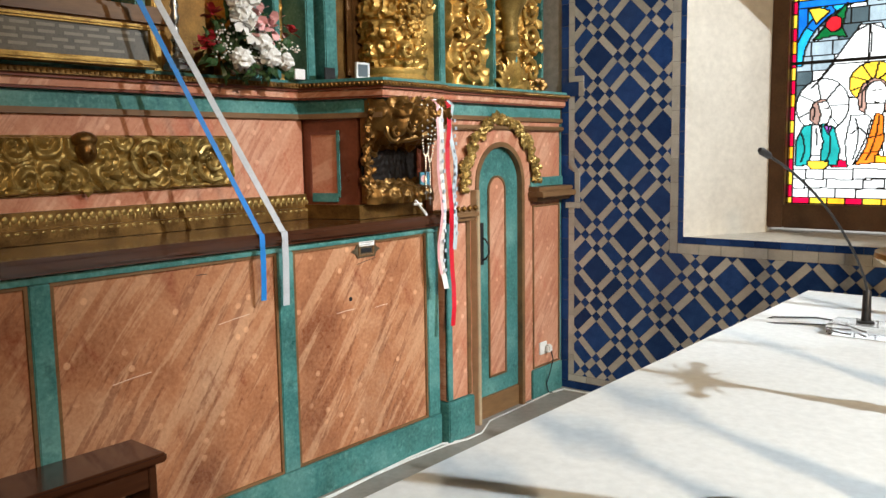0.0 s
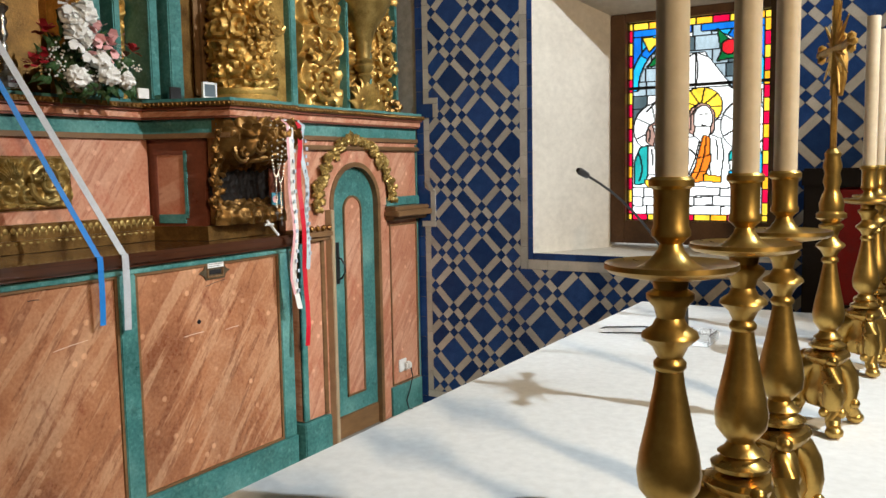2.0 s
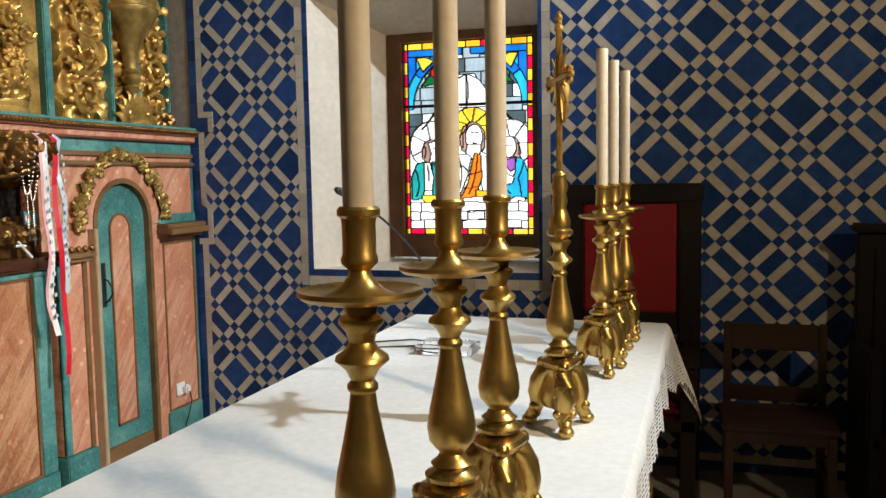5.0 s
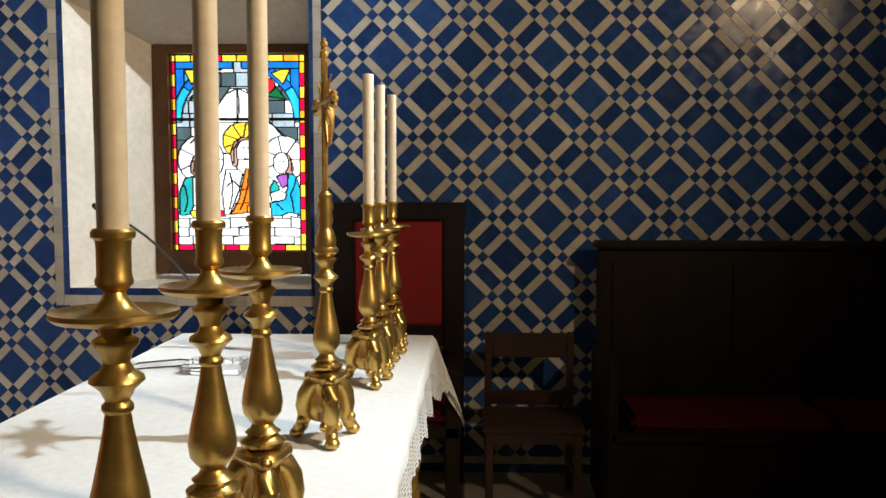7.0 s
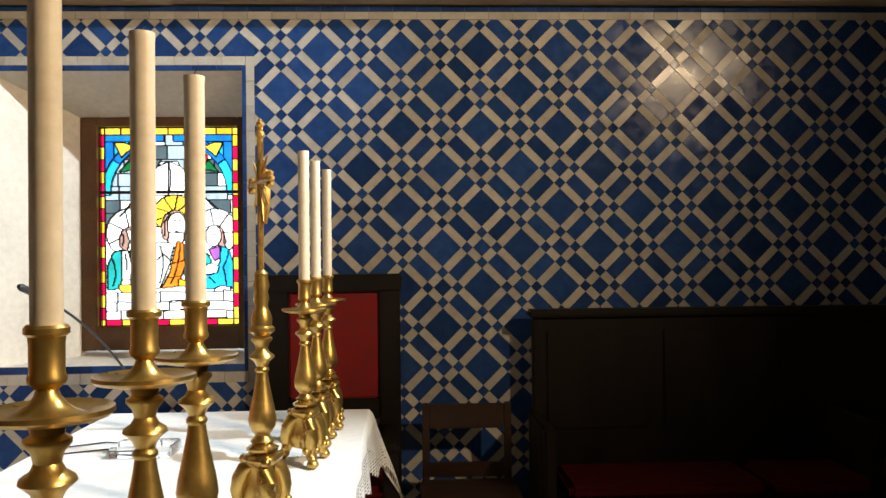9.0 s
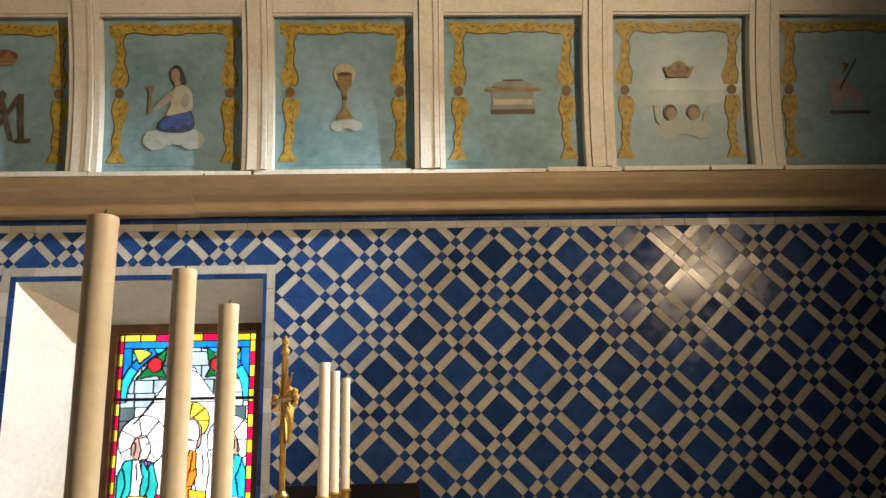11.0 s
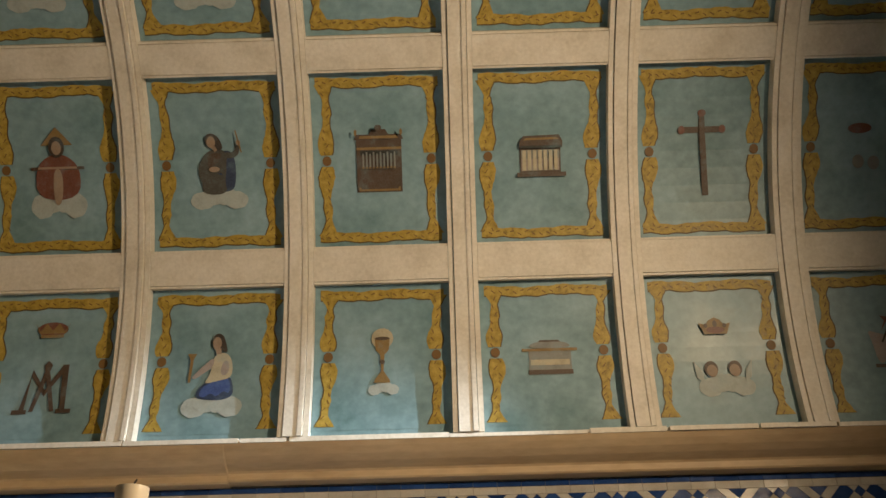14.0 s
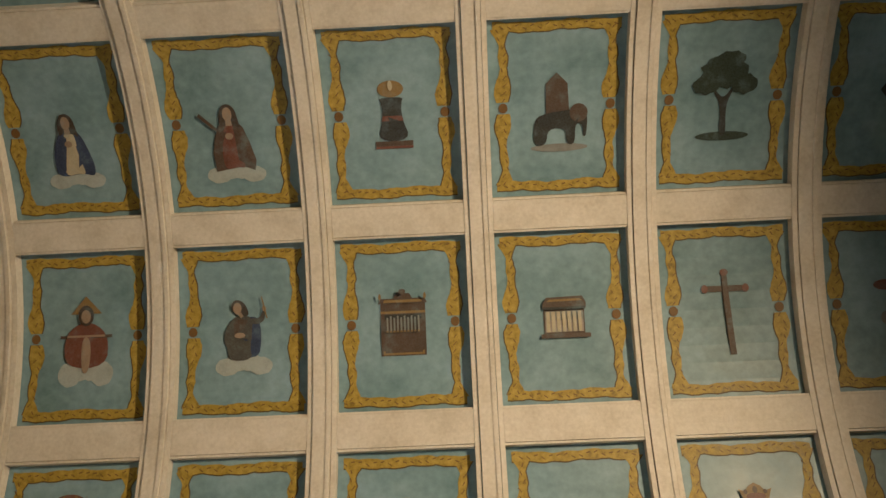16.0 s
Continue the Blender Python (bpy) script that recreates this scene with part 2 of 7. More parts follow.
def lathe(bm, profile, segs=24, at=(0, 0, 0), facets=None):
    """A turned form from (radius, height) pairs."""
    rings = []
    for r, z in profile:
        rings.append([bm.verts.new((at[0] + r * math.cos(a), at[1] + r * math.sin(a), at[2] + z)) for a in (2 * math.pi * (k + 0.5) / segs for k in range(segs))])
    for a, b in zip(rings, rings[1:]):
        for k in range(segs):
            bm.faces.new((a[k], a[(k + 1) % segs], b[(k + 1) % segs], b[k]))
    bm.faces.new(rings[0][::-1]), bm.faces.new(rings[-1])
    return bm


def tube(bm, points, radius, segs=8):
    """A round bar along points; radius may be one value or one per point."""
    pts = [Vector(p) for p in points]
    rs = radius if isinstance(radius, (list, tuple)) else [radius] * len(pts)
    rings, up = [], Vector((0.13, 0.31, 0.94))
    for i, p in enumerate(pts):
        d = (pts[min(i + 1, len(pts) - 1)] - pts[max(i - 1, 0)]).normalized()
        s = d.cross(up)
        s = s.normalized() if s.length > 1e-4 else Vector((1, 0, 0))
        t = s.cross(d).normalized()
        rings.append([bm.verts.new(p + rs[i] * (math.cos(a) * s + math.sin(a) * t)) for a in (2 * math.pi * k / segs for k in range(segs))])
    for a, b in zip(rings, rings[1:]):
        for k in range(segs):
            bm.faces.new((a[k], a[(k + 1) % segs], b[(k + 1) % segs], b[k]))
    bm.faces.new(rings[0][::-1]), bm.faces.new(rings[-1])
    return bm


def ball(bm, c, r, sub=1, scale=(1, 1, 1)):
    m = Matrix.Translation(c) @ Matrix.Diagonal((scale[0], scale[1], scale[2], 1))
    bmesh.ops.create_icosphere(bm, subdivisions=sub, radius=r, matrix=m)
    return bm


def prism(bm, outline, z0, z1):
    """An upright prism on a plan outline."""
    lo, hi = [bm.verts.new((x, y, z0)) for x, y in outline], [bm.verts.new((x, y, z1)) for x, y in outline]
    n = len(outline)
    bm.faces.new(lo[::-1]), bm.faces.new(hi)
    for k in range(n):
        bm.faces.new((lo[k], lo[(k + 1) % n], hi[(k + 1) % n], hi[k]))
    return bm


def slab_x(bm, outline, x0, x1):
    """A board whose outline lies in the (y, z) plane, from x0 to x1."""
    lo, hi = [bm.verts.new((x0, y, z)) for y, z in outline], [bm.verts.new((x1, y, z)) for y, z in outline]
    n = len(outline)
    bm.faces.new(lo[::-1]), bm.faces.new(hi)
    for k in range(n):
        bm.faces.new((lo[k], lo[(k + 1) % n], hi[(k + 1) % n], hi[k]))
    return bm


def frame_x(bm, y0, y1, z0, z1, width, x0, x1):
    """A rectangular moulding round an opening in the (y, z) plane."""
    for s in ((y0 - width, y0, z0 - width, z1 + width), (y1, y1 + width, z0 - width, z1 + width), (y0, y1, z0 - width, z0), (y0, y1, z1, z1 + width)):
        box(bm, x0, x1, *s)
    return bm


# ---- the room ----
D = 4.80            # the tiled side wall
YC, ZC, R = 1.85, 3.375, 2.66   # axis and radius of the vault
XR, XN = -3.20, 6.4  # face of the altarpiece bay; end of the room
YS = 2 * YC - D     # the opposite wall
WX0, WX1, WZ0, WZ1 = -2.34, -0.90, 1.085, 2.775   # window opening in the wall face

part("floor", boxes((-4.6, XN, YS - 0.3, D + 0.3, -0.2, 0.0)), FLOORSTONE)
tagged(bpy.data.objects["floor"], "worn grey stone floor", "floor", kind="structure")

# side wall with a splayed window opening
GY = 5.25
GX0, GX1, GZ0, GZ1 = -1.878, -1.012, 1.275, 2.52     # the stained glass
FX0, FX1, FZ0, FZ1 = -1.975, -0.945, 1.13, 2.575     # its wooden frame
bm = bmesh.new()
for s in ((-4.6, WX0, 0, 3.36), (WX1, XN, 0, 3.36), (WX0, WX1, 0, WZ0 - 0.02), (WX0, WX1, WZ1, 3.36)):
    box(bm, s[0], s[1], D + 0.006, 5.45, s[2], s[3])
wall = part("wall_north", bm, PLASTER)
tagged(wall, "thick side wall clad in blue and white tiles", "wall", kind="structure")
bm = bmesh.new()
o = [bm.verts.new(v) for v in ((WX0, D, WZ0), (WX1, D, WZ0), (WX1, D, WZ1), (WX0, D, WZ1))]
i = [bm.verts.new(v) for v in ((FX0, GY - 0.06, FZ0 - 0.03), (FX1, GY - 0.06, FZ0 - 0.03), (FX1, GY - 0.06, FZ1), (FX0, GY - 0.06, FZ1))]
b1 = [bm.verts.new(v) for v in ((WX0, 5.445, WZ0 - 0.02), (WX1, 5.445, WZ0 - 0.02), (WX1, 5.445, WZ1), (WX0, 5.445, WZ1))]
i2 = [bm.verts.new(v) for v in ((FX0, 5.445, FZ0), (FX1, 5.445, FZ0), (FX1, 5.445, FZ1), (FX0, 5.445, FZ1))]
for k in range(4):
    j = (k + 1) % 4
    bm.faces.new((o[k], o[j], i[j], i[k])), bm.faces.new((i[k], i[j], i2[j], i2[k])), bm.faces.new((i2[k], i2[j], b1[j], b1[k]))
tagged(part("window_reveal", bm, PLASTER), "splayed cream plaster window reveal with a deep sill", "window reveal", kind="structure")
for nm, s, lb in (("wall_south", (-4.6, XN, YS - 0.3, YS, 0, 3.36), "plain plaster side wall"), ("wall_east", (-4.9, -4.6, YS - 0.3, D + 0.65, 0, 6.6), "plain wall behind the altarpiece"), ("wall_west", (XN, XN + 0.3, YS - 0.3, D + 0.65, 0, 6.6), "plain end wall")):
    tagged(part(nm, boxes(s), PLASTER), lb, "wall", kind="structure")

# cornice at the foot of the vault
bm = bmesh.new()
prof = ((0.0, 3.152), (0.098, 3.152), (0.106, 3.162), (0.106, 3.196), (0.116, 3.207), (0.142, 3.216), (0.185, 3.232), (0.228, 3.260), (0.262, 3.292), (0.286, 3.322))
for side in (1, -1):
    face = D if side == 1 else YS
    ring = []
    for x in (-4.6, -1.296, -1.288, XN):
        off = 0.004 if x == -1.288 else 0.0
        ring.append([bm.verts.new((x, face - side * (p + off), z + off * 2)) for p, z in prof + ((0.0, 3.335),)])
    for a, b in zip(ring, ring[1:]):
        for k in range(len(prof)):
            bm.faces.new((a[k], a[k + 1], b[k + 1], b[k]))
tagged(part("cornice", bm, CORNICE), "ochre painted cornice with chipped top edge", "cornice", kind="structure")
bm = bmesh.new()
for side in (1, -1):
    face = D if side == 1 else YS
    x, n = -4.6, 0
    random.seed(5)
    while x < XN:
        w = random.uniform(0.25, 1.1)
        d0 = random.uniform(0.292, 0.306)
        ya, yb = sorted((face, face - side * d0))
        box(bm, x, min(XN, x + w), ya, yb, 3.324, 3.345 + random.uniform(0, 0.009))
        x += w + random.uniform(0.004, 0.018)
tagged(part("cornice_edge", bm, RIBPAINT), "chipped ivory strip along the top of the cornice", "trim", kind="structure")


# coffered barrel vault: panels, cross ribs and long beams in one mesh
def vault(x, deg, r=R):
    a = radians(deg)
    return Vector((x, YC + r * math.cos(a), ZC + r * math.sin(a)))


RIB0, PITCH, RIBW = -1.992, 1.0, 0.178
BEAMS = [(19.6, 23.9), (47.3, 51.2), (74.8, 78.6), (102.4, 106.4), (128.8, 132.7), (156.1, 160.4)]
DEPTH = 0.075


def arc_bar(bm, x0, x1, r0, r1, a0, a1, step, mat=0):
    n = max(1, int(round((a1 - a0) / step)))
    last = None
    for k in range(n + 1):
        a = a0 + (a1 - a0) * k / n
        ring = [bm.verts.new(vault(x, a, r)) for x, r in ((x0, r0), (x1, r0), (x1, r1), (x0, r1))]
        if last:
            for j in range(4):
                bm.faces.new((last[j], last[(j + 1) % 4], ring[(j + 1) % 4], ring[j])).material_index = mat
        else:
            bm.faces.new(ring[::-1]).material_index = mat
        last = ring
    bm.faces.new(last).material_index = mat


bm = bmesh.new()
arc_bar(bm, -4.6, XN, R + DEPTH, R + DEPTH + 0.1, -0.5, 180.5, 2, 1)
for k in range(-2, 9):
    x = RIB0 + k * PITCH
    arc_bar(bm, x + 0.034, x + RIBW - 0.034, R - 0.012, R + DEPTH + 0.01, -0.5, 180.5, 2)
    arc_bar(bm, x, x + 0.030, R, R + DEPTH + 0.01, -0.5, 180.5, 2)
    arc_bar(bm, x + RIBW - 0.062, x + RIBW - 0.036, R - 0.019, R, -0.5, 180.5, 2)
    arc_bar(bm, x + RIBW - 0.030, x + RIBW, R, R + DEPTH + 0.01, -0.5, 180.5, 2)
    for a0, a1 in BEAMS:
        arc_bar(bm, x + RIBW + 0.0015, x + PITCH - 0.0015, R + 0.004, R + DEPTH + 0.01, a0, a1, 1.5)
        arc_bar(bm, x + RIBW + 0.0015, x + PITCH - 0.0015, R + 0.012, R + DEPTH + 0.01, a0 - 0.35, a0 - 0.05, 0.3)
        arc_bar(bm, x + RIBW + 0.0015, x + PITCH - 0.0015, R + 0.012, R + DEPTH + 0.01, a1 + 0.05, a1 + 0.35, 0.3)
ceiling = part("ceiling", bm, [RIBPAINT, SKYPAINT])
tagged(ceiling, "coffered barrel vault of ivory ribs and pale blue panels", "ceiling", kind="structure")
# closing the ends over the cornice
bm = bmesh.new()
for side in (1, -1):
    face = D if side == 1 else YS
    ya, yb = sorted((face + side * 0.65, YC + side * (R + 0.04)))
    box(bm, -4.6, XN, ya, yb, 3.345, 3.36)
tagged(part("wall_top", bm, PLASTER), "hidden top of the side walls", "wall", kind="structure")

# ---- stained glass window ----
bm = bmesh.new()
for s in ((FX0, GX0, FZ0, FZ1), (GX1, FX1, FZ0, FZ1), (GX0, GX1, FZ0, GZ0), (GX0, GX1, GZ1, FZ1)):
    box(bm, s[0], s[1], GY - 0.055, GY + 0.05, s[2], s[3], bevel=0.006)
window = thing("window_1", "stained glass window with a red and yellow border in a brown frame", "window", kind="structure")
part("window_frame", bm, FRAMEWOOD, window)
GLASS = {}


def stained(name, colour):
    """Thin coloured glass: tinted light passes, a little is mirrored."""
    if name not in GLASS:
        n = Net(name + "_glass")
        tint = n.tree.nodes.new("ShaderNodeBsdfTransparent")
        streak = n.noise(9, 4, (1, 1, 0.5))
        n.wire(n.ramp(streak, [(0.3, tuple(v * 0.62 for v in colour)), (0.6, colour), (0.8, tuple(min(1, v * 1.2 + 0.02) for v in colour))]), tint.inputs[0])
        shine = n.node("BsdfGlossy", Roughness=0.15)
        mixer = n.node("MixShader")
        mixer.inputs[0].default_value = 0.04
        n.wire(tint.outputs[0], mixer.inputs[1]), n.wire(shine.outputs[0], mixer.inputs[2])
        n.wire(mixer.outputs[0], n.tree.nodes["Material Output"].inputs["Surface"])
        GLASS[name] = n.mat
    return GLASS[name]


TINTS = dict(red=(0.72, 0.004, 0.05), yellow=(0.95, 0.62, 0.05), amber=(0.95, 0.42, 0.02), blue=(0.008, 0.16, 0.62), azure=(0.02, 0.42, 0.75), green=(0.006, 0.14, 0.035), orange=(0.95, 0.22, 0.02), teal=(0.02, 0.38, 0.36), violet=(0.32, 0.10, 0.40), white=(0.97, 0.97, 0.95), slate=(0.07, 0.10, 0.11), grey=(0.34, 0.42, 0.46), brown=(0.42, 0.25, 0.20), flesh=(0.97, 0.95, 0.91), cherry=(0.75, 0.02, 0.03))
CELL = 0.0062
NX, NZ = int((GX1 - GX0) / CELL), int((GZ1 - GZ0) / CELL)
cu, cv = np.meshgrid((np.arange(NX) + 0.5) / NX, (np.arange(NZ) + 0.5) / NZ, indexing="ij")  # v runs upward
ids = np.zeros((NX, NZ), int)
tint_of = ["white"]


def shape(mask, tint):
    tint_of.append(tint)
    ids[mask] = len(tint_of) - 1


def inside(points):
    p = np.array(points)
    q = np.roll(p, -1, 0)
    hit = np.zeros(cu.shape, bool)
    for (x0, y0), (x1, y1) in zip(p, q):
        cross = ((y0 > cv) != (y1 > cv)) & (cu < (x1 - x0) * (cv - y0) / (y1 - y0 + 1e-9) + x0)
        hit ^= cross
    return hit


def oval(x, y, rx, ry):
    return ((cu - x) / rx) ** 2 + ((cv - y) / ry) ** 2 < 1


random.seed(11)
# rubble wall behind the figures
for r in range(7):
    z0 = 0.50 + r * 0.068
    x = 0.05 - random.uniform(0, 0.06)
    while x < 0.95:
        w = random.uniform(0.10, 0.19)
        shape((cu > x) & (cu < x + w) & (cv > z0) & (cv < z0 + 0.068), random.choice(["grey", "slate", "grey", "slate", "white"]))
        x += w
# arch, spandrels and leaves
arch = ((cu - 0.5) / 0.45) ** 2 + ((cv - 0.66) / 0.30) ** 2
for side in (0, 1):
    half = (cu < 0.5) if side == 0 else (cu >= 0.5)
    ux = cu if side == 0 else 1 - cu
    for k in range(3):
        a = np.arctan2(cv - 0.66, 0.5 - ux)
        shape(half & (arch > 0.86) & (arch < 1.16) & (a > k * 0.42) & (a <= k * 0.42 + 0.42), ["azure", "blue", "azure"][k])
    shape(half & (arch >= 1.16) & (ux < 0.30) & (cv > 0.80), "azure")
    shape(half & (arch >= 1.16) & (ux < 0.11) & (cv > 0.72), "blue")
    shape(half & (cv > 0.93) & (ux < 0.47), "blue")
    m = lambda pts: [(p if side == 0 else 1 - p, q) for p, q in pts]
    shape(inside(m([(0.11, 0.925), (0.16, 0.85), (0.25, 0.905), (0.18, 0.925)])), "yellow")
    shape(inside(m([(0.14, 0.775), (0.24, 0.85), (0.36, 0.94), (0.33, 0.82), (0.36, 0.78), (0.27, 0.79)])), "green")
    shape(oval(0.275 if side == 0 else 0.725, 0.845, 0.052, 0.036), "cherry")
# bright peaked light behind the middle figure
shape(inside([(0.44, 0.83), (0.56, 0.83), (0.60, 0.78), (0.50, 0.77), (0.40, 0.78)]), "white")
shape(inside([(0.41, 0.80), (0.50, 0.83), (0.50, 0.66), (0.27, 0.66)]), "white")
shape(inside([(0.50, 0.83), (0.59, 0.80), (0.74, 0.66), (0.50, 0.66)]), "white")
shape(inside([(0.27, 0.66), (0.50, 0.66), (0.45, 0.50), (0.12, 0.52)]), "white")
shape(inside([(0.50, 0.66), (0.74, 0.66), (0.90, 0.52), (0.50, 0.50)]), "white")


def rosette(x, y, rx, ry, tint, n):
    for k in range(n):
        a = np.arctan2((cv - y) / ry, (cu - x) / rx) % (2 * math.pi)
        shape(oval(x, y, rx, ry) & (a >= 2 * math.pi * k / n) & (a < 2 * math.pi * (k + 1) / n), tint)


rosette(0.22, 0.47, 0.17, 0.125, "white", 7)
rosette(0.83, 0.47, 0.155, 0.12, "white", 7)
rosette(0.535, 0.565, 0.15, 0.095, "yellow", 9)
# three plain seated forms
shape(inside([(0.455, 0.44), (0.44, 0.50), (0.47, 0.56), (0.53, 0.585), (0.59, 0.575), (0.635, 0.53), (0.63, 0.45), (0.60, 0.42), (0.50, 0.42)]), "brown")
shape(inside([(0.145, 0.40), (0.145, 0.45), (0.165, 0.485), (0.21, 0.502), (0.25, 0.495), (0.27, 0.45), (0.25, 0.38), (0.20, 0.37)]), "brown")
shape(inside([(0.775, 0.46), (0.80, 0.495), (0.84, 0.505), (0.885, 0.485), (0.905, 0.43), (0.90, 0.395), (0.86, 0.40)]), "brown")
shape(oval(0.552, 0.505, 0.066, 0.066), "flesh")
shape(inside([(0.50, 0.47), (0.485, 0.42), (0.56, 0.37), (0.61, 0.42), (0.60, 0.47)]), "flesh")
shape(inside([(0.19, 0.485), (0.25, 0.49), (0.285, 0.44), (0.26, 0.385), (0.20, 0.38), (0.215, 0.43)]), "flesh")
shape(oval(0.815, 0.452, 0.056, 0.053), "flesh")
shape(inside([(0.405, 0.42), (0.50, 0.42), (0.53, 0.40), (0.50, 0.31), (0.43, 0.19), (0.39, 0.19), (0.375, 0.30)]), "white")
shape(inside([(0.60, 0.43), (0.68, 0.41), (0.70, 0.33), (0.68, 0.22), (0.61, 0.23), (0.60, 0.33)]), "white")
shape(inside([(0.555, 0.425), (0.60, 0.42), (0.61, 0.30), (0.56, 0.20), (0.44, 0.19), (0.50, 0.27), (0.53, 0.36)]), "orange")
shape(inside([(0.56, 0.235), (0.68, 0.225), (0.68, 0.195), (0.56, 0.20)]), "amber")
shape(inside([(0.30, 0.22), (0.38, 0.21), (0.40, 0.18), (0.29, 0.18)]), "red")
shape(inside([(0.06, 0.31), (0.10, 0.375), (0.16, 0.385), (0.16, 0.27), (0.15, 0.19), (0.06, 0.185)]), "teal")
shape(inside([(0.225, 0.385), (0.30, 0.37), (0.345, 0.26), (0.33, 0.19), (0.22, 0.19)]), "teal")
shape(inside([(0.155, 0.38), (0.205, 0.38), (0.235, 0.30), (0.22, 0.235), (0.16, 0.235)]), "white")
shape(inside([(0.235, 0.375), (0.29, 0.37), (0.265, 0.33)]), "violet")
shape(inside([(0.87, 0.40), (0.925, 0.385), (0.955, 0.32), (0.955, 0.185), (0.74, 0.185), (0.735, 0.25), (0.82, 0.26), (0.86, 0.32)]), "azure")
shape(inside([(0.735, 0.335), (0.765, 0.365), (0.80, 0.33), (0.80, 0.29), (0.735, 0.29)]), "teal")
shape(inside([(0.775, 0.385), (0.86, 0.40), (0.865, 0.34), (0.82, 0.325)]), "violet")
shape(inside([(0.735, 0.30), (0.80, 0.315), (0.855, 0.295), (0.84, 0.265), (0.74, 0.255)]), "flesh")
shape(inside([(0.82, 0.185), (0.86, 0.20), (0.94, 0.195), (0.93, 0.15), (0.83, 0.14)]), "white")
shape(oval(0.205, 0.205, 0.072, 0.045) & (cv < 0.212), "yellow")
shape(inside([(0.19, 0.16), (0.22, 0.16), (0.235, 0.115), (0.165, 0.115)]), "white")
# white stones of the table
for r in range(3):
    x, z0 = 0.05 - random.uniform(0, 0.1), 0.035 + r * 0.045
    while x < 0.95:
        w = random.uniform(0.10, 0.26)
        shape(inside([(x, z0), (x + w, z0 + random.uniform(-0.008, 0.008)), (x + w, z0 + 0.046), (x, z0 + 0.045 + random.uniform(-0.006, 0.01))]), "white")
        x += w
# border squares
bu, bv = 0.046, 0.033
nb = 15
for k in range(nb):
    v0, v1 = bv + (1 - 2 * bv) * k / nb, bv + (1 - 2 * bv) * (k + 1) / nb
    for side, m in ((0, cu < bu), (1, cu > 1 - bu)):
        shape(m & (cv >= v0) & (cv < v1), ["red", "yellow", "red", "amber"][(k + side) % 4])
nb = 8
for k in range(nb):
    u0, u1 = bu + (1 - 2 * bu) * k / nb, bu + (1 - 2 * bu) * (k + 1) / nb
    for side, m in ((0, cv < bv), (1, cv > 1 - bv)):
        shape(m & (cu >= u0) & (cu < u1), ["red", "yellow", "amber"][(k + side) % 3])
for m in ((cu < bu) & (cv < bv), (cu < bu) & (cv > 1 - bv), (cu > 1 - bu) & (cv < bv), (cu > 1 - bu) & (cv > 1 - bv)):
    shape(m, "yellow")
edge = np.zeros(ids.shape, bool)
for ax in (0, 1):
    d = np.roll(ids, -1, ax) != ids
    d[-1 if ax == 0 else slice(None), slice(None) if ax == 0 else -1] = False
    edge |= d
edge[:, int(0.665 * NZ):int(0.665 * NZ) + 3] = True     # the iron cross bar
edge[:, [0, -1]] = True
edge[[0, -1], :] = True
# painted folds, arms and dishes as thin dark strokes
STROKES = [[(0.43, 0.40), (0.45, 0.31), (0.42, 0.21)], [(0.40, 0.33), (0.45, 0.36), (0.50, 0.33)], [(0.57, 0.41), (0.55, 0.30), (0.50, 0.21)], [(0.50, 0.31), (0.61, 0.33)], [(0.47, 0.24), (0.58, 0.25)], [(0.64, 0.40), (0.65, 0.30)], [(0.08, 0.35), (0.11, 0.27), (0.09, 0.20)], [(0.26, 0.36), (0.28, 0.27), (0.25, 0.20)], [(0.18, 0.36), (0.19, 0.28)], [(0.92, 0.37), (0.88, 0.29), (0.90, 0.20)], [(0.78, 0.24), (0.82, 0.21)], [(0.53, 0.525), (0.545, 0.525)], [(0.565, 0.525), (0.58, 0.525)], [(0.545, 0.475), (0.565, 0.474)], [(0.235, 0.45), (0.255, 0.455)], [(0.80, 0.455), (0.81, 0.455)], [(0.825, 0.455), (0.835, 0.455)], [(0.46, 0.45), (0.46, 0.52), (0.50, 0.57)], [(0.16, 0.40), (0.165, 0.46)], [(0.89, 0.41), (0.88, 0.47)], [(0.50, 0.82), (0.50, 0.67)], [(0.28, 0.66), (0.14, 0.55)], [(0.72, 0.66), (0.85, 0.58)]]
for line in STROKES:
    for (u0, v0), (u1, v1) in zip(line, line[1:]):
        for k in range(81):
            q = k / 80
            edge[min(NX - 1, int((u0 + (u1 - u0) * q + 0.006 * math.sin(q * 3.1)) * NX)), min(NZ - 1, int((v0 + (v1 - v0) * q) * NZ))] = True
sx, sz = (GX1 - GX0) / NX, (GZ1 - GZ0) / NZ


def cells(mask, y, thick):
    """Rows of cells as quads (thick: as bars with depth)."""
    verts, faces = [], []
    for j in range(NZ):
        row = np.flatnonzero(mask[:, j])
        if not len(row):
            continue
        for run in np.split(row, np.flatnonzero(np.diff(row) > 1) + 1):
            x0, x1, z0, z1 = GX0 + run[0] * sx, GX0 + (run[-1] + 1) * sx, GZ0 + j * sz, GZ0 + (j + 1) * sz
            n = len(verts)
            verts += [(x0, y, z0), (x1, y, z0), (x1, y, z1), (x0, y, z1)]
            faces.append((n, n + 1, n + 2, n + 3))
            if thick:
                verts += [(x0, y + thick, z0), (x1, y + thick, z0), (x1, y + thick, z1), (x0, y + thick, z1)]
                faces += [(n + 4, n + 7, n + 6, n + 5), (n, n + 4, n + 5, n + 1), (n + 3, n + 2, n + 6, n + 7), (n, n + 3, n + 7, n + 4), (n + 1, n + 5, n + 6, n + 2)]
    return verts, faces


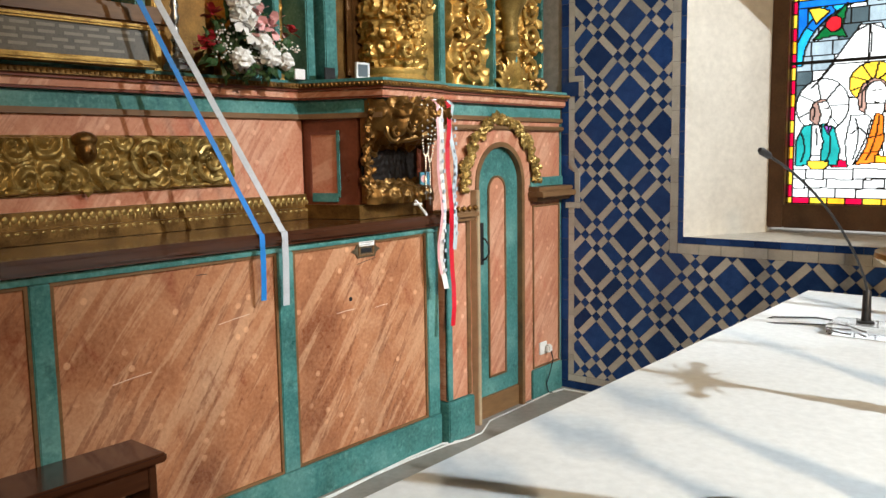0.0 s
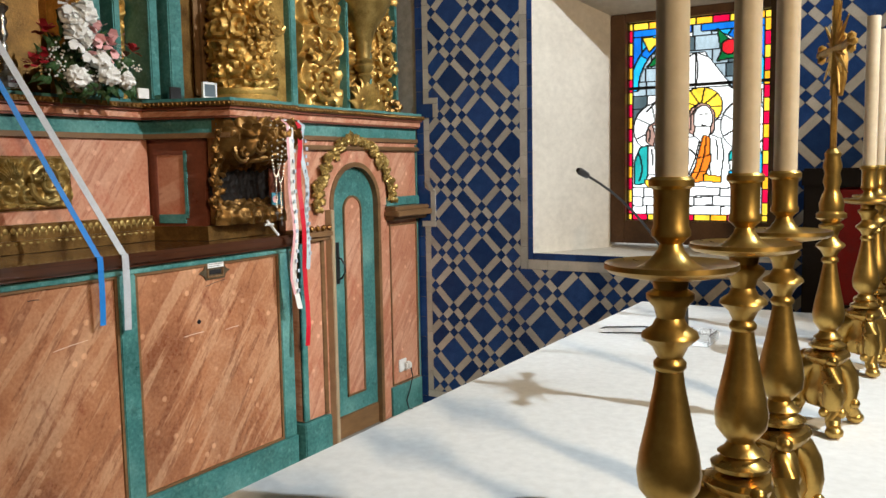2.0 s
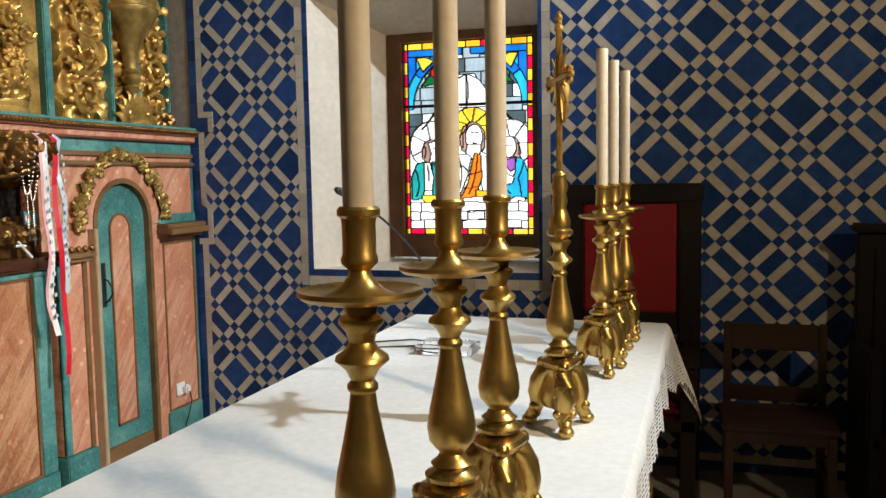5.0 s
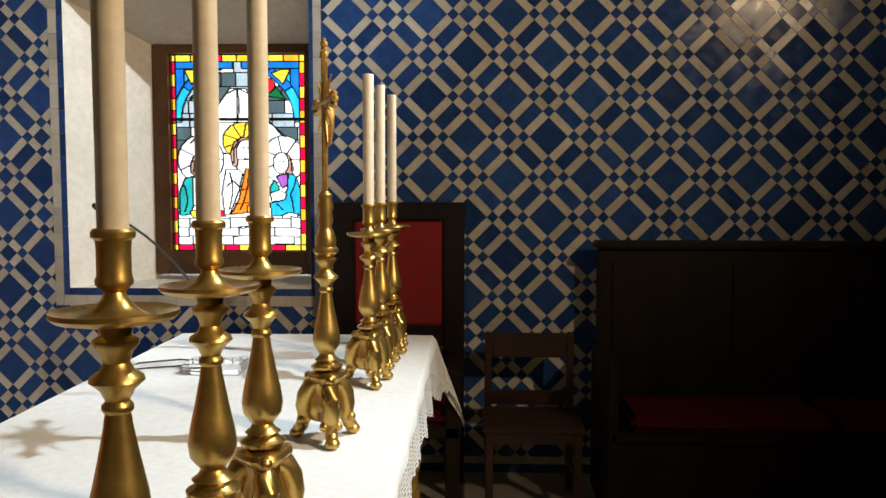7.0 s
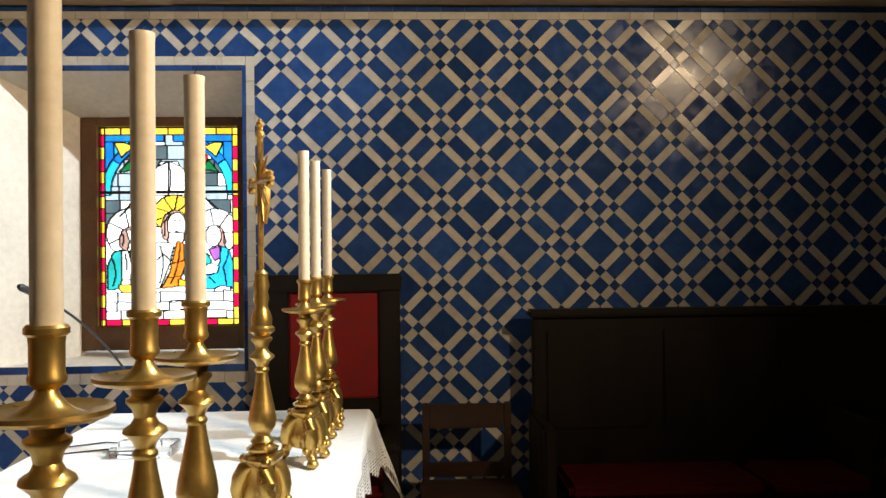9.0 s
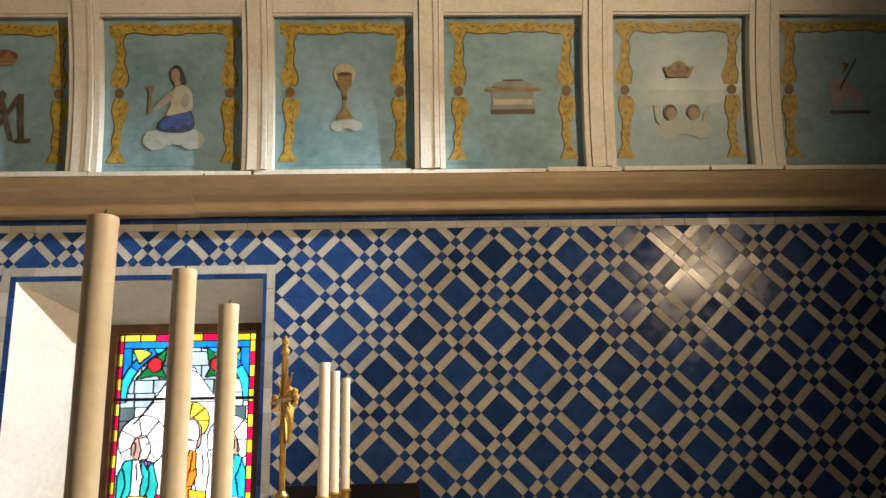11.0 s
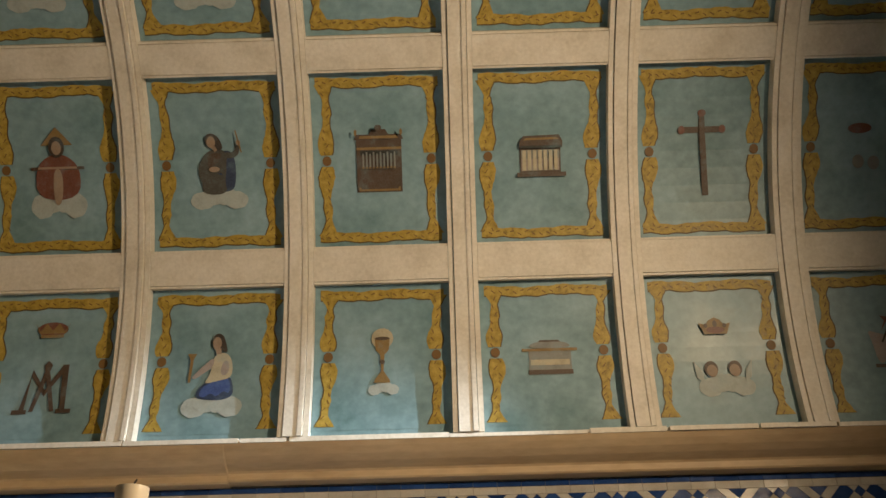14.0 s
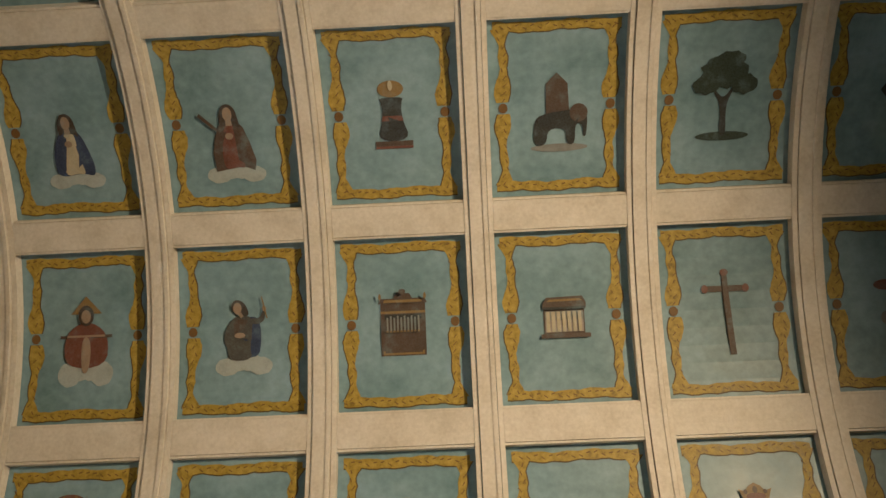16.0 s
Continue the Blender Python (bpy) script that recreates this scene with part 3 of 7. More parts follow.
tagged(quick("lead_came", *cells(edge, GY - 0.008, 0.016), LEAD, window), "dark lead lines between the panes")
for k in range(len(tint_of)):
    m = (ids == k) & ~edge
    if m.sum() > 3:
        pane = quick("pane", *cells(m, GY, 0), stained(tint_of[k], TINTS[tint_of[k]]), window)
        pane.visible_shadow = False
n = Net("bright_overcast_sky")
glow = n.node("Emission", Strength=2.8, Color=(0.93, 0.97, 1.0, 1))
n.wire(glow.outputs[0], n.tree.nodes["Material Output"].inputs["Surface"])
tagged(quick("backdrop", [(-5, 6.8, -1.5), (2.5, 6.8, -1.5), (2.5, 6.8, 5.5), (-5, 6.8, 5.5)], [(0, 1, 2, 3)], n.mat), "bright overcast sky outside the window", "sky", kind="structure")

# ---- altar table with its cloth ----
TX0, TX1, TY0, TY1, TZ = -1.395, -0.15, 0.30, 4.045, 0.95
table = thing("altar_table", "long altar table with a gilded carved front", "table")
part("tabletop", boxes((TX0 + 0.03, TX1 - 0.03, TY0 + 0.03, TY1 - 0.03, TZ - 0.07, TZ - 0.006)), SLABWOOD, table)
part("body", boxes((TX0 + 0.12, TX1 - 0.10, TY0 + 0.15, TY1 - 0.15, 0.0, TZ - 0.07)), BROWN, table)
bm = bmesh.new()
for k in range(14):
    y = TY0 + 0.2 + k * 0.255
    box(bm, TX1 - 0.10, TX1 - 0.07, y, y + 0.235, 0.08, TZ - 0.09, bevel=0.008)
    for q in range(5):
        ball(bm, (TX1 - 0.07, y + 0.118, 0.18 + q * 0.16), 0.05, 1, (0.4, 1, 1.2))
part("front_panel", bm, GOLD, table, "gilded carved front panel")

bm = bmesh.new()
random.seed(3)


def cloth_point(u, w):
    """u across, w along, in metres of cloth; outside the top it hangs."""
    x, y, z = u, w, TZ
    z += 0.0015 * noise.noise((u * 3, w * 3, 0.4))
    if u > TX1:
        d = u - TX1
        x, z = TX1 + 0.012 * min(1, d / 0.02) + 0.012 * math.sin(w * 17) * min(1, d / 0.2) + (0.05 + 0.26 * max(0.0, min(1.0, (w - TY1 + 0.45) / 0.45)) ** 2) * d, TZ - d
    if u < TX0:
        d = TX0 - u
        x, z = TX0 - 0.012 * min(1, d / 0.02) - 0.05 * d, TZ - d
    if w > TY1:
        d = w - TY1
        y, z = TY1 + 0.014 * min(1, d / 0.02) + 0.02 * math.sin(u * 15) * min(1, d / 0.15) + 0.16 * d, z - d
        if u > TX1:
            x += 0.30 * min(d, u - TX1)
    if w < TY0:
        d = TY0 - w
        y, z = TY0 - 0.014 * min(1, d / 0.02), z - d
    return (x, y, z)


us = [TX0 - 0.16, TX0 - 0.08, TX0 - 0.02, TX0] + [TX0 + (TX1 - TX0) * k / 22 for k in range(1, 22)] + [TX1, TX1 + 0.02, TX1 + 0.06]
ws = [TY0 - 0.2, TY0 - 0.08, TY0 - 0.02, TY0] + [TY0 + (TY1 - TY0) * k / 60 for k in range(1, 60)] + [TY1, TY1 + 0.02, TY1 + 0.07, TY1 + 0.12, TY1 + 0.2]
grid = [[bm.verts.new(cloth_point(u, w)) for w in ws] for u in us]
for a, b in zip(grid, grid[1:]):
    for k in range(len(ws) - 1):
        bm.faces.new((a[k], a[k + 1], b[k + 1], b[k]))
altar_cloth = thing("altar_cloth", "white linen altar cloth with a lace border over the table", "tablecloth")
part("linen", bm, CLOTH, altar_cloth, smooth=True)
# lace: rows of small holes between threads, ending in points
bm = bmesh.new()
STEP = 0.014


def lace_edge(w):
    return 0.17 + 0.09 * max(0.0, min(1.0, (w - TY1 + 0.4) / 0.4)) + 0.035 * abs(math.sin(w * 9.5)) + 0.03 * math.sin(w * 2.3)


w = TY0
while w < TY1 + 0.21:
    d, ROWS_L = 0.055, []
    e = lace_edge(w)
    while d < e:
        pts = [cloth_point(TX1 + d, w), cloth_point(TX1 + d, w + STEP), cloth_point(TX1 + d + STEP * 0.62, w + STEP), cloth_point(TX1 + d + STEP * 0.62, w)]
        bm.faces.new([bm.verts.new(p) for p in pts])
        if int(w / STEP) % 3 == 0:
            pts = [cloth_point(TX1 + d + STEP * 0.6, w), cloth_point(TX1 + d + STEP * 0.6, w + STEP * 0.9), cloth_point(TX1 + d + STEP * 1.02, w + STEP * 0.9), cloth_point(TX1 + d + STEP * 1.02, w)]
            bm.faces.new([bm.verts.new(p) for p in pts])
        d += STEP
    w += STEP
lace = part("lace_border", bm, CLOTH, altar_cloth, "open white lace hanging over the edge")

# ---- candlesticks ----
STEM = [(0.030, 0.155), (0.034, 0.165), (0.052, 0.175), (0.054, 0.186), (0.040, 0.196), (0.034, 0.206), (0.042, 0.214), (0.030, 0.226), (0.024, 0.240), (0.030, 0.252), (0.043, 0.275), (0.046, 0.295), (0.042, 0.320), (0.032, 0.360), (0.022, 0.405), (0.019, 0.425), (0.024, 0.430), (0.024, 0.436), (0.018, 0.442), (0.026, 0.456), (0.042, 0.468), (0.040, 0.474), (0.026, 0.482), (0.020, 0.492), (0.024, 0.505), (0.035, 0.516), (0.035, 0.522), (0.024, 0.528), (0.026, 0.536), (0.022, 0.545)]
PAN = [(0.020, 0.541), (0.050, 0.543), (0.074, 0.548), (0.081, 0.554), (0.080, 0.560), (0.072, 0.557), (0.048, 0.552), (0.034, 0.557), (0.024, 0.565), (0.016, 0.576), (0.013, 0.585)]
SOCKET = [(0.013, 0.583), (0.018, 0.588), (0.0235, 0.593), (0.0240, 0.599), (0.0215, 0.605), (0.0215, 0.640), (0.0225, 0.650), (0.0275, 0.654), (0.0275, 0.661), (0.024, 0.665)]


STEM = [(r, z if z > 0.252 else 0.198 + (z - 0.155) * 0.64) for r, z in STEM]
TALL = 1.29


def tripod(parent, spin):
    """Three-sided scrolled base with claw feet."""
    bm = bmesh.new()
    prof = [(0.028, 0.160), (0.050, 0.153), (0.054, 0.146), (0.050, 0.138), (0.034, 0.128), (0.031, 0.11), (0.040, 0.085), (0.047, 0.062), (0.038, 0.046), (0.015, 0.04)]
    rings = []
    for r, z in prof:
        ring = []
        for k in range(24):
            a = 2 * math.pi * k / 24 + spin
            lobe = 1 + 0.28 * math.cos(3 * (a - spin)) * (1 if z < 0.13 else 0.35)
            ring.append(bm.verts.new((r * lobe * math.cos(a), r * lobe * math.sin(a), z * TALL)))
        rings.append(ring)
    for a, b in zip(rings, rings[1:]):
        for k in range(24):
            bm.faces.new((a[k], a[(k + 1) % 24], b[(k + 1) % 24], b[k]))
    bm.faces.new(rings[0]), bm.faces.new(rings[-1][::-1])
    part("base", bm, BRASS, parent, smooth=True)
    for k in range(3):
        a = spin + 2 * math.pi * k / 3
        c, s = math.cos(a), math.sin(a)
        bm = bmesh.new()
        pts = [(0.030, 0.130), (0.050, 0.122), (0.064, 0.100), (0.070, 0.075), (0.068, 0.050), (0.080, 0.028), (0.094, 0.019)]
        tube(bm, [(r * c, r * s, z * TALL) for r, z in pts], [0.018, 0.024, 0.027, 0.026, 0.022, 0.019, 0.016], 10)
        ball(bm, (0.054 * c, 0.054 * s, 0.143 * TALL), 0.015, 2)
        ball(bm, (0.094 * c, 0.094 * s, 0.0165), 0.0185, 2, (1.2, 1.2, 0.88))
        for q in (-1, 1):
            ball(bm, (0.072 * c - q * 0.019 * s, 0.072 * s + q * 0.019 * c, 0.046 * TALL), 0.014, 2)
        part("foot", bm, BRASS, parent, smooth=True)


def candlestick(at, spin, candle_top):
    cs = thing("candlestick", "tall cast brass altar candlestick on a three-footed scroll base", "candlestick", "candlesticks on the altar", at=at)
    tripod(cs, spin)
    bm = bmesh.new()
    lathe(bm, [(r * 0.84, z) for r, z in STEM[:10]], 20)
    part("lower_knop", bm, BRASS, cs, smooth=True)
    part("baluster", lathe(bmesh.new(), [(r * 0.88, z) for r, z in STEM[9:16]], 16), BRASS, cs, "pear-shaped baluster", smooth=True)
    part("upper_knop", lathe(bmesh.new(), [(r * 0.84, z) for r, z in STEM[15:]], 20), BRASS, cs, smooth=True)
    part("drip_pan", lathe(bmesh.new(), PAN, 36), BRASS, cs, "wide round drip pan", smooth=True)
    part("socket", lathe(bmesh.new(), SOCKET, 24), BRASS, cs, smooth=True)
    return cs


def candle(at, height):
    cd = thing("candle", "tall ivory altar candle in a brass candlestick", "candle", "altar candles", at=at)
    r = 0.0198
    part("wax", lathe(bmesh.new(), [(r * 0.96, 0), (r, 0.02), (r, height - 0.012), (r * 1.04, height - 0.008), (r * 1.02, height), (r * 0.7, height + 0.001)], 24), WAX, cd, smooth=True)
    part("wick", tube(bmesh.new(), [(0, 0, height), (0.001, 0, height + 0.006), (0.003, 0.001, height + 0.011)], 0.0013, 6), BLACK, cd)


CANDLES = [(-0.405, 1.035, -0.5), (-0.377, 1.33, -0.9), (-0.363, 1.60, -1.25), (-0.328, 3.00, -1.2), (-0.322, 3.32, -1.1), (-0.308, 3.65, -1.0)]
first = candlestick((*CANDLES[0][:2], TZ), -0.9, 2.055)
for x, y, s in CANDLES[1:]:
    copy_thing(first, pose(x, y, TZ, 0, 0, math.degrees(s + 0.9)))
for x, y, s in CANDLES:
    candle((x, y, TZ + 0.652), {1.035: 0.467, 1.33: 0.459, 1.60: 0.447}.get(y, 0.478))

# ---- altar cross ----
cross = thing("altar_cross", "gilded brass standing cross with rays on a scroll base", "cross", at=(-0.362, 2.31, TZ))
tripod(cross, -1.25)
CSTEM = [(r * 0.84, z) for r, z in STEM[:-2]]
part("stem", lathe(bmesh.new(), CSTEM + [(0.036, 0.54), (0.036, 0.55), (0.028, 0.556), (0.030, 0.575), (0.022, 0.60)], 12), BRASS, cross, smooth=True)
part("collar", lathe(bmesh.new(), [(0.016, 0.59), (0.021, 0.60), (0.017, 0.612), (0.022, 0.630), (0.018, 0.650), (0.023, 0.668), (0.018, 0.688), (0.020, 0.700), (0.010, 0.712)], 14), BRASS, cross, smooth=True)
bm = bmesh.new()
box(bm, -0.007, 0.007, -0.011, 0.011, 0.67, 1.10, bevel=0.003)
part("upright", bm, GOLD, cross)
bm = bmesh.new()
turn = radians(-68)
cy, sy = math.cos(turn), math.sin(turn)
tube(bm, [(-0.115 * cy, -0.115 * sy, 0.955), (0.115 * cy, 0.115 * sy, 0.955)], 0.010, 8)
for q in (-1, 1):
    for dz in (-0.014, 0, 0.014):
        ball(bm, (q * 0.118 * cy, q * 0.118 * sy, 0.955 + dz), 0.012, 1)
    ball(bm, (q * 0.134 * cy, q * 0.134 * sy, 0.955), 0.011, 1)
part("crossbar", bm, GOLD, cross, smooth=True)
for k in range(20):
    a = 2 * math.pi * k / 20
    L = 0.075 if k % 2 else 0.115
    d = Vector((math.cos(a) * cy, math.cos(a) * sy, math.sin(a)))
    part("ray", tube(bmesh.new(), [Vector((0, 0, 0.955)) + d * 0.015, Vector((0, 0, 0.955)) + d * L], [0.0075, 0.002], 5), GOLD, cross)
bm = bmesh.new()
tube(bm, [(0.012, -0.006, 0.84), (0.016, -0.008, 0.88), (0.016, -0.008, 0.93), (0.014, -0.007, 0.965)], [0.007, 0.012, 0.014, 0.010], 8)
ball(bm, (0.015, -0.008, 0.983), 0.012, 1)
tube(bm, [(0.014 - 0.055 * cy, -0.055 * sy, 0.972), (0.014, 0, 0.955), (0.014 + 0.055 * cy, 0.055 * sy, 0.972)], 0.005, 6)
part("figure", bm, GOLD, cross, "small plain gilded form", smooth=True)
bm = bmesh.new()
for z, r in ((1.09, 0.014), (1.105, 0.010), (1.118, 0.012), (1.13, 0.006)):
    ball(bm, (0, 0, z), r, 1)
part("finial", bm, GOLD, cross, smooth=True)

# ---- microphone ----
mic = thing("microphone", "black gooseneck microphone on a clear block base on the cloth", "microphone", at=(-0.957, 3.186, TZ))
n = Net("clear_acrylic")
n.b.inputs["Transmission Weight"].default_value, n.b.inputs["IOR"].default_value = 0.95, 1.49
ACRYLIC = n.done((0.95, 0.97, 0.98), 0.04)
part("base", boxes((-0.115, 0.115, -0.075, 0.075, 0.003, 0.046), bevel=0.006), ACRYLIC, mic, "clear acrylic block")
part("socket", lathe(bmesh.new(), [(0.028, 0.0455), (0.028, 0.052), (0.016, 0.056), (0.014, 0.16), (0.010, 0.165)], 16), BLACK, mic, smooth=True)
neck = []
for k in range(13):
    q = k / 12
    neck.append((-0.155 * q ** 1.3, -0.60 * q ** 1.3, 0.16 + 0.29 * math.sin(q * 1.35) / math.sin(1.35) + 0.195 * q))
part("gooseneck", tube(bmesh.new(), neck, 0.0045, 8), BLACK, mic, smooth=True)
e, d = Vector(neck[-1]), (Vector(neck[-1]) - Vector(neck[-2])).normalized()
part("capsule", tube(bmesh.new(), [e, e + d * 0.01, e + d * 0.05, e + d * 0.062], [0.006, 0.011, 0.012, 0.007], 12), BLACK, mic, smooth=True)
bm = bmesh.new()
tube(bm, [(0.0, 0.05, 0.012), (-0.08, 0.16, 0.006), (-0.22, 0.20, 0.006), (-0.36, 0.12, 0.006), (-0.40, 0.10, -0.01)], 0.0035, 6)
tube(bm, [(-0.05, 0.06, 0.012), (-0.16, 0.08, 0.006), (-0.30, 0.02, 0.006), (-0.41, 0.04, -0.01)], 0.003, 6)
part("cable", bm, BLACK, mic)

# ---- high altar: the lower table ----
XM = -3.15


def rects(parent, name, sizes, mat, bevel=0.0, label=""):
    for s in sizes:
        part(name, boxes(s, bevel=bevel), mat, parent, label)


mensa = thing("high_altar", "high altar base with salmon marbled panels between teal posts", "altar")
part("body", boxes((-3.95, XM - 0.03, -0.9, 3.44, 0, 1.222)), REDWOOD, mensa)
rects(mensa, "post", [(XM - 0.03, XM, y0, y1, 0.175, 1.19) for y0, y1 in ((0.17, 0.26), (1.25, 1.325), (2.332, 2.422), (3.345, 3.44))], TEAL, 0.004, "teal marbled post")
part("bottom_rail", boxes((XM - 0.03, XM + 0.006, -0.9, 3.445, 0, 0.172), bevel=0.004), TEAL, mensa, "teal marbled plinth")
part("top_rail", boxes((XM - 0.03, XM + 0.003, -0.9, 3.44, 1.192, 1.222), bevel=0.003), TEAL, mensa)
for y0, y1 in ((-0.9, 0.17), (0.26, 1.25), (1.325, 2.332), (2.422, 3.345)):
    part("panel", boxes((XM - 0.029, XM - 0.016, y0 + 0.014, y1 - 0.014, 0.187, 1.178)), PINK, mensa, "scratched salmon false-marble panel")
    part("bead", frame_x(bmesh.new(), y0 + 0.014, y1 - 0.014, 0.187, 1.178, 0.013, XM - 0.029, XM - 0.006), BROWN, mensa)
bm = bmesh.new()
box(bm, -3.95, -3.105, -0.9, 3.46, 1.226, 1.286, bevel=0.016)
tagged(part("altar_slab", bm, SLABWOOD), "varnished dark wood slab on the high altar", "slab")
# coin slot, paper label, knot hole and scratches
slot = thing("coin_slot", "bronze coin slot plate screwed to the altar panel", "coin slot", at=(XM - 0.0155, 2.895, 1.146))
bm = bmesh.new()
slab_x(bm, [(-0.10, 0), (-0.072, 0.014), (-0.06, 0.036), (0.06, 0.036), (0.072, 0.014), (0.10, 0), (0.072, -0.014), (0.06, -0.036), (-0.06, -0.036), (-0.072, -0.014)], 0, 0.006)
part("plate", bm, speckled("dark_bronze", [(0.3, (0.10, 0.075, 0.045)), (0.7, (0.20, 0.155, 0.095))], 60, 0.4, 0.6), slot)
part("rim", frame_x(bmesh.new(), -0.045, 0.045, -0.019, 0.019, 0.008, 0.006, 0.010), BROWN, slot)
part("slit", boxes((0.006, 0.0085, -0.036, 0.036, -0.011, 0.011)), BLACK, slot)
PAPER = plain("white_paper", (0.78, 0.77, 0.74), 0.7)
tag = thing("paper_label", "small white paper label stuck above the coin slot", "label", at=(XM - 0.0055, 2.895, 1.179))
part("paper", boxes((-0.001, 0.002, -0.052, 0.052, -0.012, 0.014)), PAPER, tag)
GREYINK = plain("grey_ink", (0.25, 0.25, 0.25), 0.7)
for k in range(2):
    part("bar", boxes((0.002, 0.0026, -0.043, 0.043 - 0.02 * k, 0.004 - 0.010 * k, 0.0075 - 0.010 * k)), GREYINK, tag)
SCRATCH = plain("pale_scratch", (0.72, 0.52, 0.40), 0.8)
random.seed(21)
for y, z, L, a in ((1.62, 0.78, 0.16, 0.05), (2.1, 0.93, 0.16, 0.06), (1.95, 1.14, 0.05, 0.0), (2.75, 0.86, 0.12, 0.02), (3.0, 0.85, 0.09, 0.03), (2.9, 1.09, 0.13, 0.08)):
    bm = bmesh.new()
    tube(bm, [(XM - 0.0155, y - L / 2, z - a * L), (XM - 0.0150, y, z + 0.002), (XM - 0.0155, y + L / 2, z + a * L)], 0.0016, 4)
    part("scratch", bm, SCRATCH if z < 1.08 else BLACK, mensa)
part("knot_hole", lathe(bmesh.new(), [(0.012, 0), (0.010, 0.004)], 10, (0, 0, 0)), BLACK, mensa).matrix_world = pose(XM - 0.017, 2.786, 0.915, 0, 90, 0)

# ---- altarpiece ----
retable = thing("altarpiece", "carved and gilded baroque altarpiece with teal and rose false marble", "altarpiece")


def offset(path, d):
    out = []
    for i, p in enumerate(path):
        p = Vector(p)
        a = (p - Vector(path[i - 1])).normalized() if i else None
        b = (Vector(path[i + 1]) - p).normalized() if i < len(path) - 1 else None
        na = Vector((a.y, -a.x)) if a else None
        nb = Vector((b.y, -b.x)) if b else None
        if na is None or nb is None:
            v = (na or nb) * d
        else:
            v = (na + nb) / (1 + na.dot(nb)) * d
        out.append(tuple(p + v))
    return out


def band(bm, path, d, z0, z1, back=-3.95):
    pts = offset(path, d)
    return prism(bm, pts + [(back, path[-1][1]), (back, path[0][1])], z0, z1)


LOW = [(-3.6, -0.9), (-3.6, 2.90), (-3.30, 2.99), (-3.28, 3.44), (-3.28, 3.46)]
TOPP = [(-3.6, -0.9), (-3.6, 2.865), (-3.165, 3.03), (-3.165, 3.41), (-3.205, 3.425), (-3.205, 4.785)]
SHORT = [(-3.6, -0.9), (-3.6, 2.888)]
part("field", band(bmesh.new(), SHORT, 0.0, 1.288, 1.83), ROSE, retable, "rose false-marble field")
part("plinth", band(bmesh.new(), SHORT, 0.035, 1.288, 1.345), DARKGOLD, retable)
part("moulding", band(bmesh.new(), SHORT, 0.02, 1.345, 1.415), DARKGOLD, retable)
bm = bmesh.new()
for k in range(106):
    ball(bm, (-3.580, -0.8 + k * 0.035, 1.388), 0.015, 2, (0.25, 0.85, 0.95))
    ball(bm, (-3.580, -0.7825 + k * 0.035, 1.372), 0.008, 1, (0.4, 0.7, 1.7))
    ball(bm, (-3.566, -0.8 + k * 0.035, 1.332), 0.009, 1, (0.4, 1.3, 0.8))
tagged(part("egg_moulding", bm, OLDGOLD, retable, "worn gilded egg moulding", smooth=True), kind="stuff")
part("bead_moulding", band(bmesh.new(), TOPP, 0.022, 1.80, 1.825), BROWN, retable)
part("frieze_band", band(bmesh.new(), TOPP, 0.004, 1.825, 1.895), TEAL, retable, "teal false-marble band")
part("fascia", band(bmesh.new(), TOPP, 0.035, 1.895, 1.905), REDWOOD, retable)
part("fascia", band(bmesh.new(), TOPP, 0.042, 1.906, 1.938), ROSE, retable)
part("cornice", band(bmesh.new(), TOPP, 0.060, 1.938, 1.952), REDWOOD, retable)
part("cornice", band(bmesh.new(), TOPP, 0.078, 1.952, 1.975), DARKGOLD, retable)
bm = bmesh.new()
pts = offset(TOPP, 0.078)
for (x0, y0), (x1, y1) in zip(pts, pts[1:]):
    L = math.hypot(x1 - x0, y1 - y0)
    for k in range(int(L / 0.024)):
        q = (k + 0.5) / int(L / 0.024)
        ball(bm, (x0 + (x1 - x0) * q, y0 + (y1 - y0) * q, 1.9635), 0.0095, 1, (0.8, 0.8, 1.1))
tagged(part("leaf_moulding", bm, DARKGOLD, retable, "gilded leaf moulding"), kind="stuff")
part("shelf", band(bmesh.new(), TOPP, 0.055, 1.976, 1.992), TEAL, retable)
# pedestal beside the altar table
part("pedestal", band(bmesh.new(), LOW[1:], 0.0, 1.288, 1.80), REDWOOD, retable, "red-brown pedestal")
part("pedestal_base", band(bmesh.new(), LOW[1:], 0.03, 1.288, 1.36), DARKGOLD, retable)
bm = bmesh.new()
d = Vector((0.30, 0.09, 0)).normalized()
o = Vector((-3.6, 2.90, 0)) + Vector((d.y, -d.x, 0)) * 0.002
for s0, s1, z0, z1, m in ((0.05, 0.20, 1.42, 1.72, 0), (0.035, 0.05, 1.40, 1.74, 2), (0.20, 0.215, 1.40, 1.74, 1), (0.05, 0.20, 1.375, 1.42, 1), (0.05, 0.20, 1.72, 1.74, 2)):
    nrm = Vector((d.y, -d.x, 0)) * (0.004 if m == 0 else 0.010)
    vs = []
    for n_ in (Vector((0, 0, 0)), nrm):
        vs.append([bm.verts.new(o + d * s + Vector((0, 0, z)) + n_) for s, z in ((s0, z0), (s1, z0), (s1, z1), (s0, z1))])
    bm.faces.new(vs[1]).material_index = m
    for k in range(4):
        bm.faces.new((vs[0][k], vs[0][(k + 1) % 4], vs[1][(k + 1) % 4], vs[1][k])).material_index = m
part("side_panel", bm, [ROSE, TEAL, REDWOOD], retable)


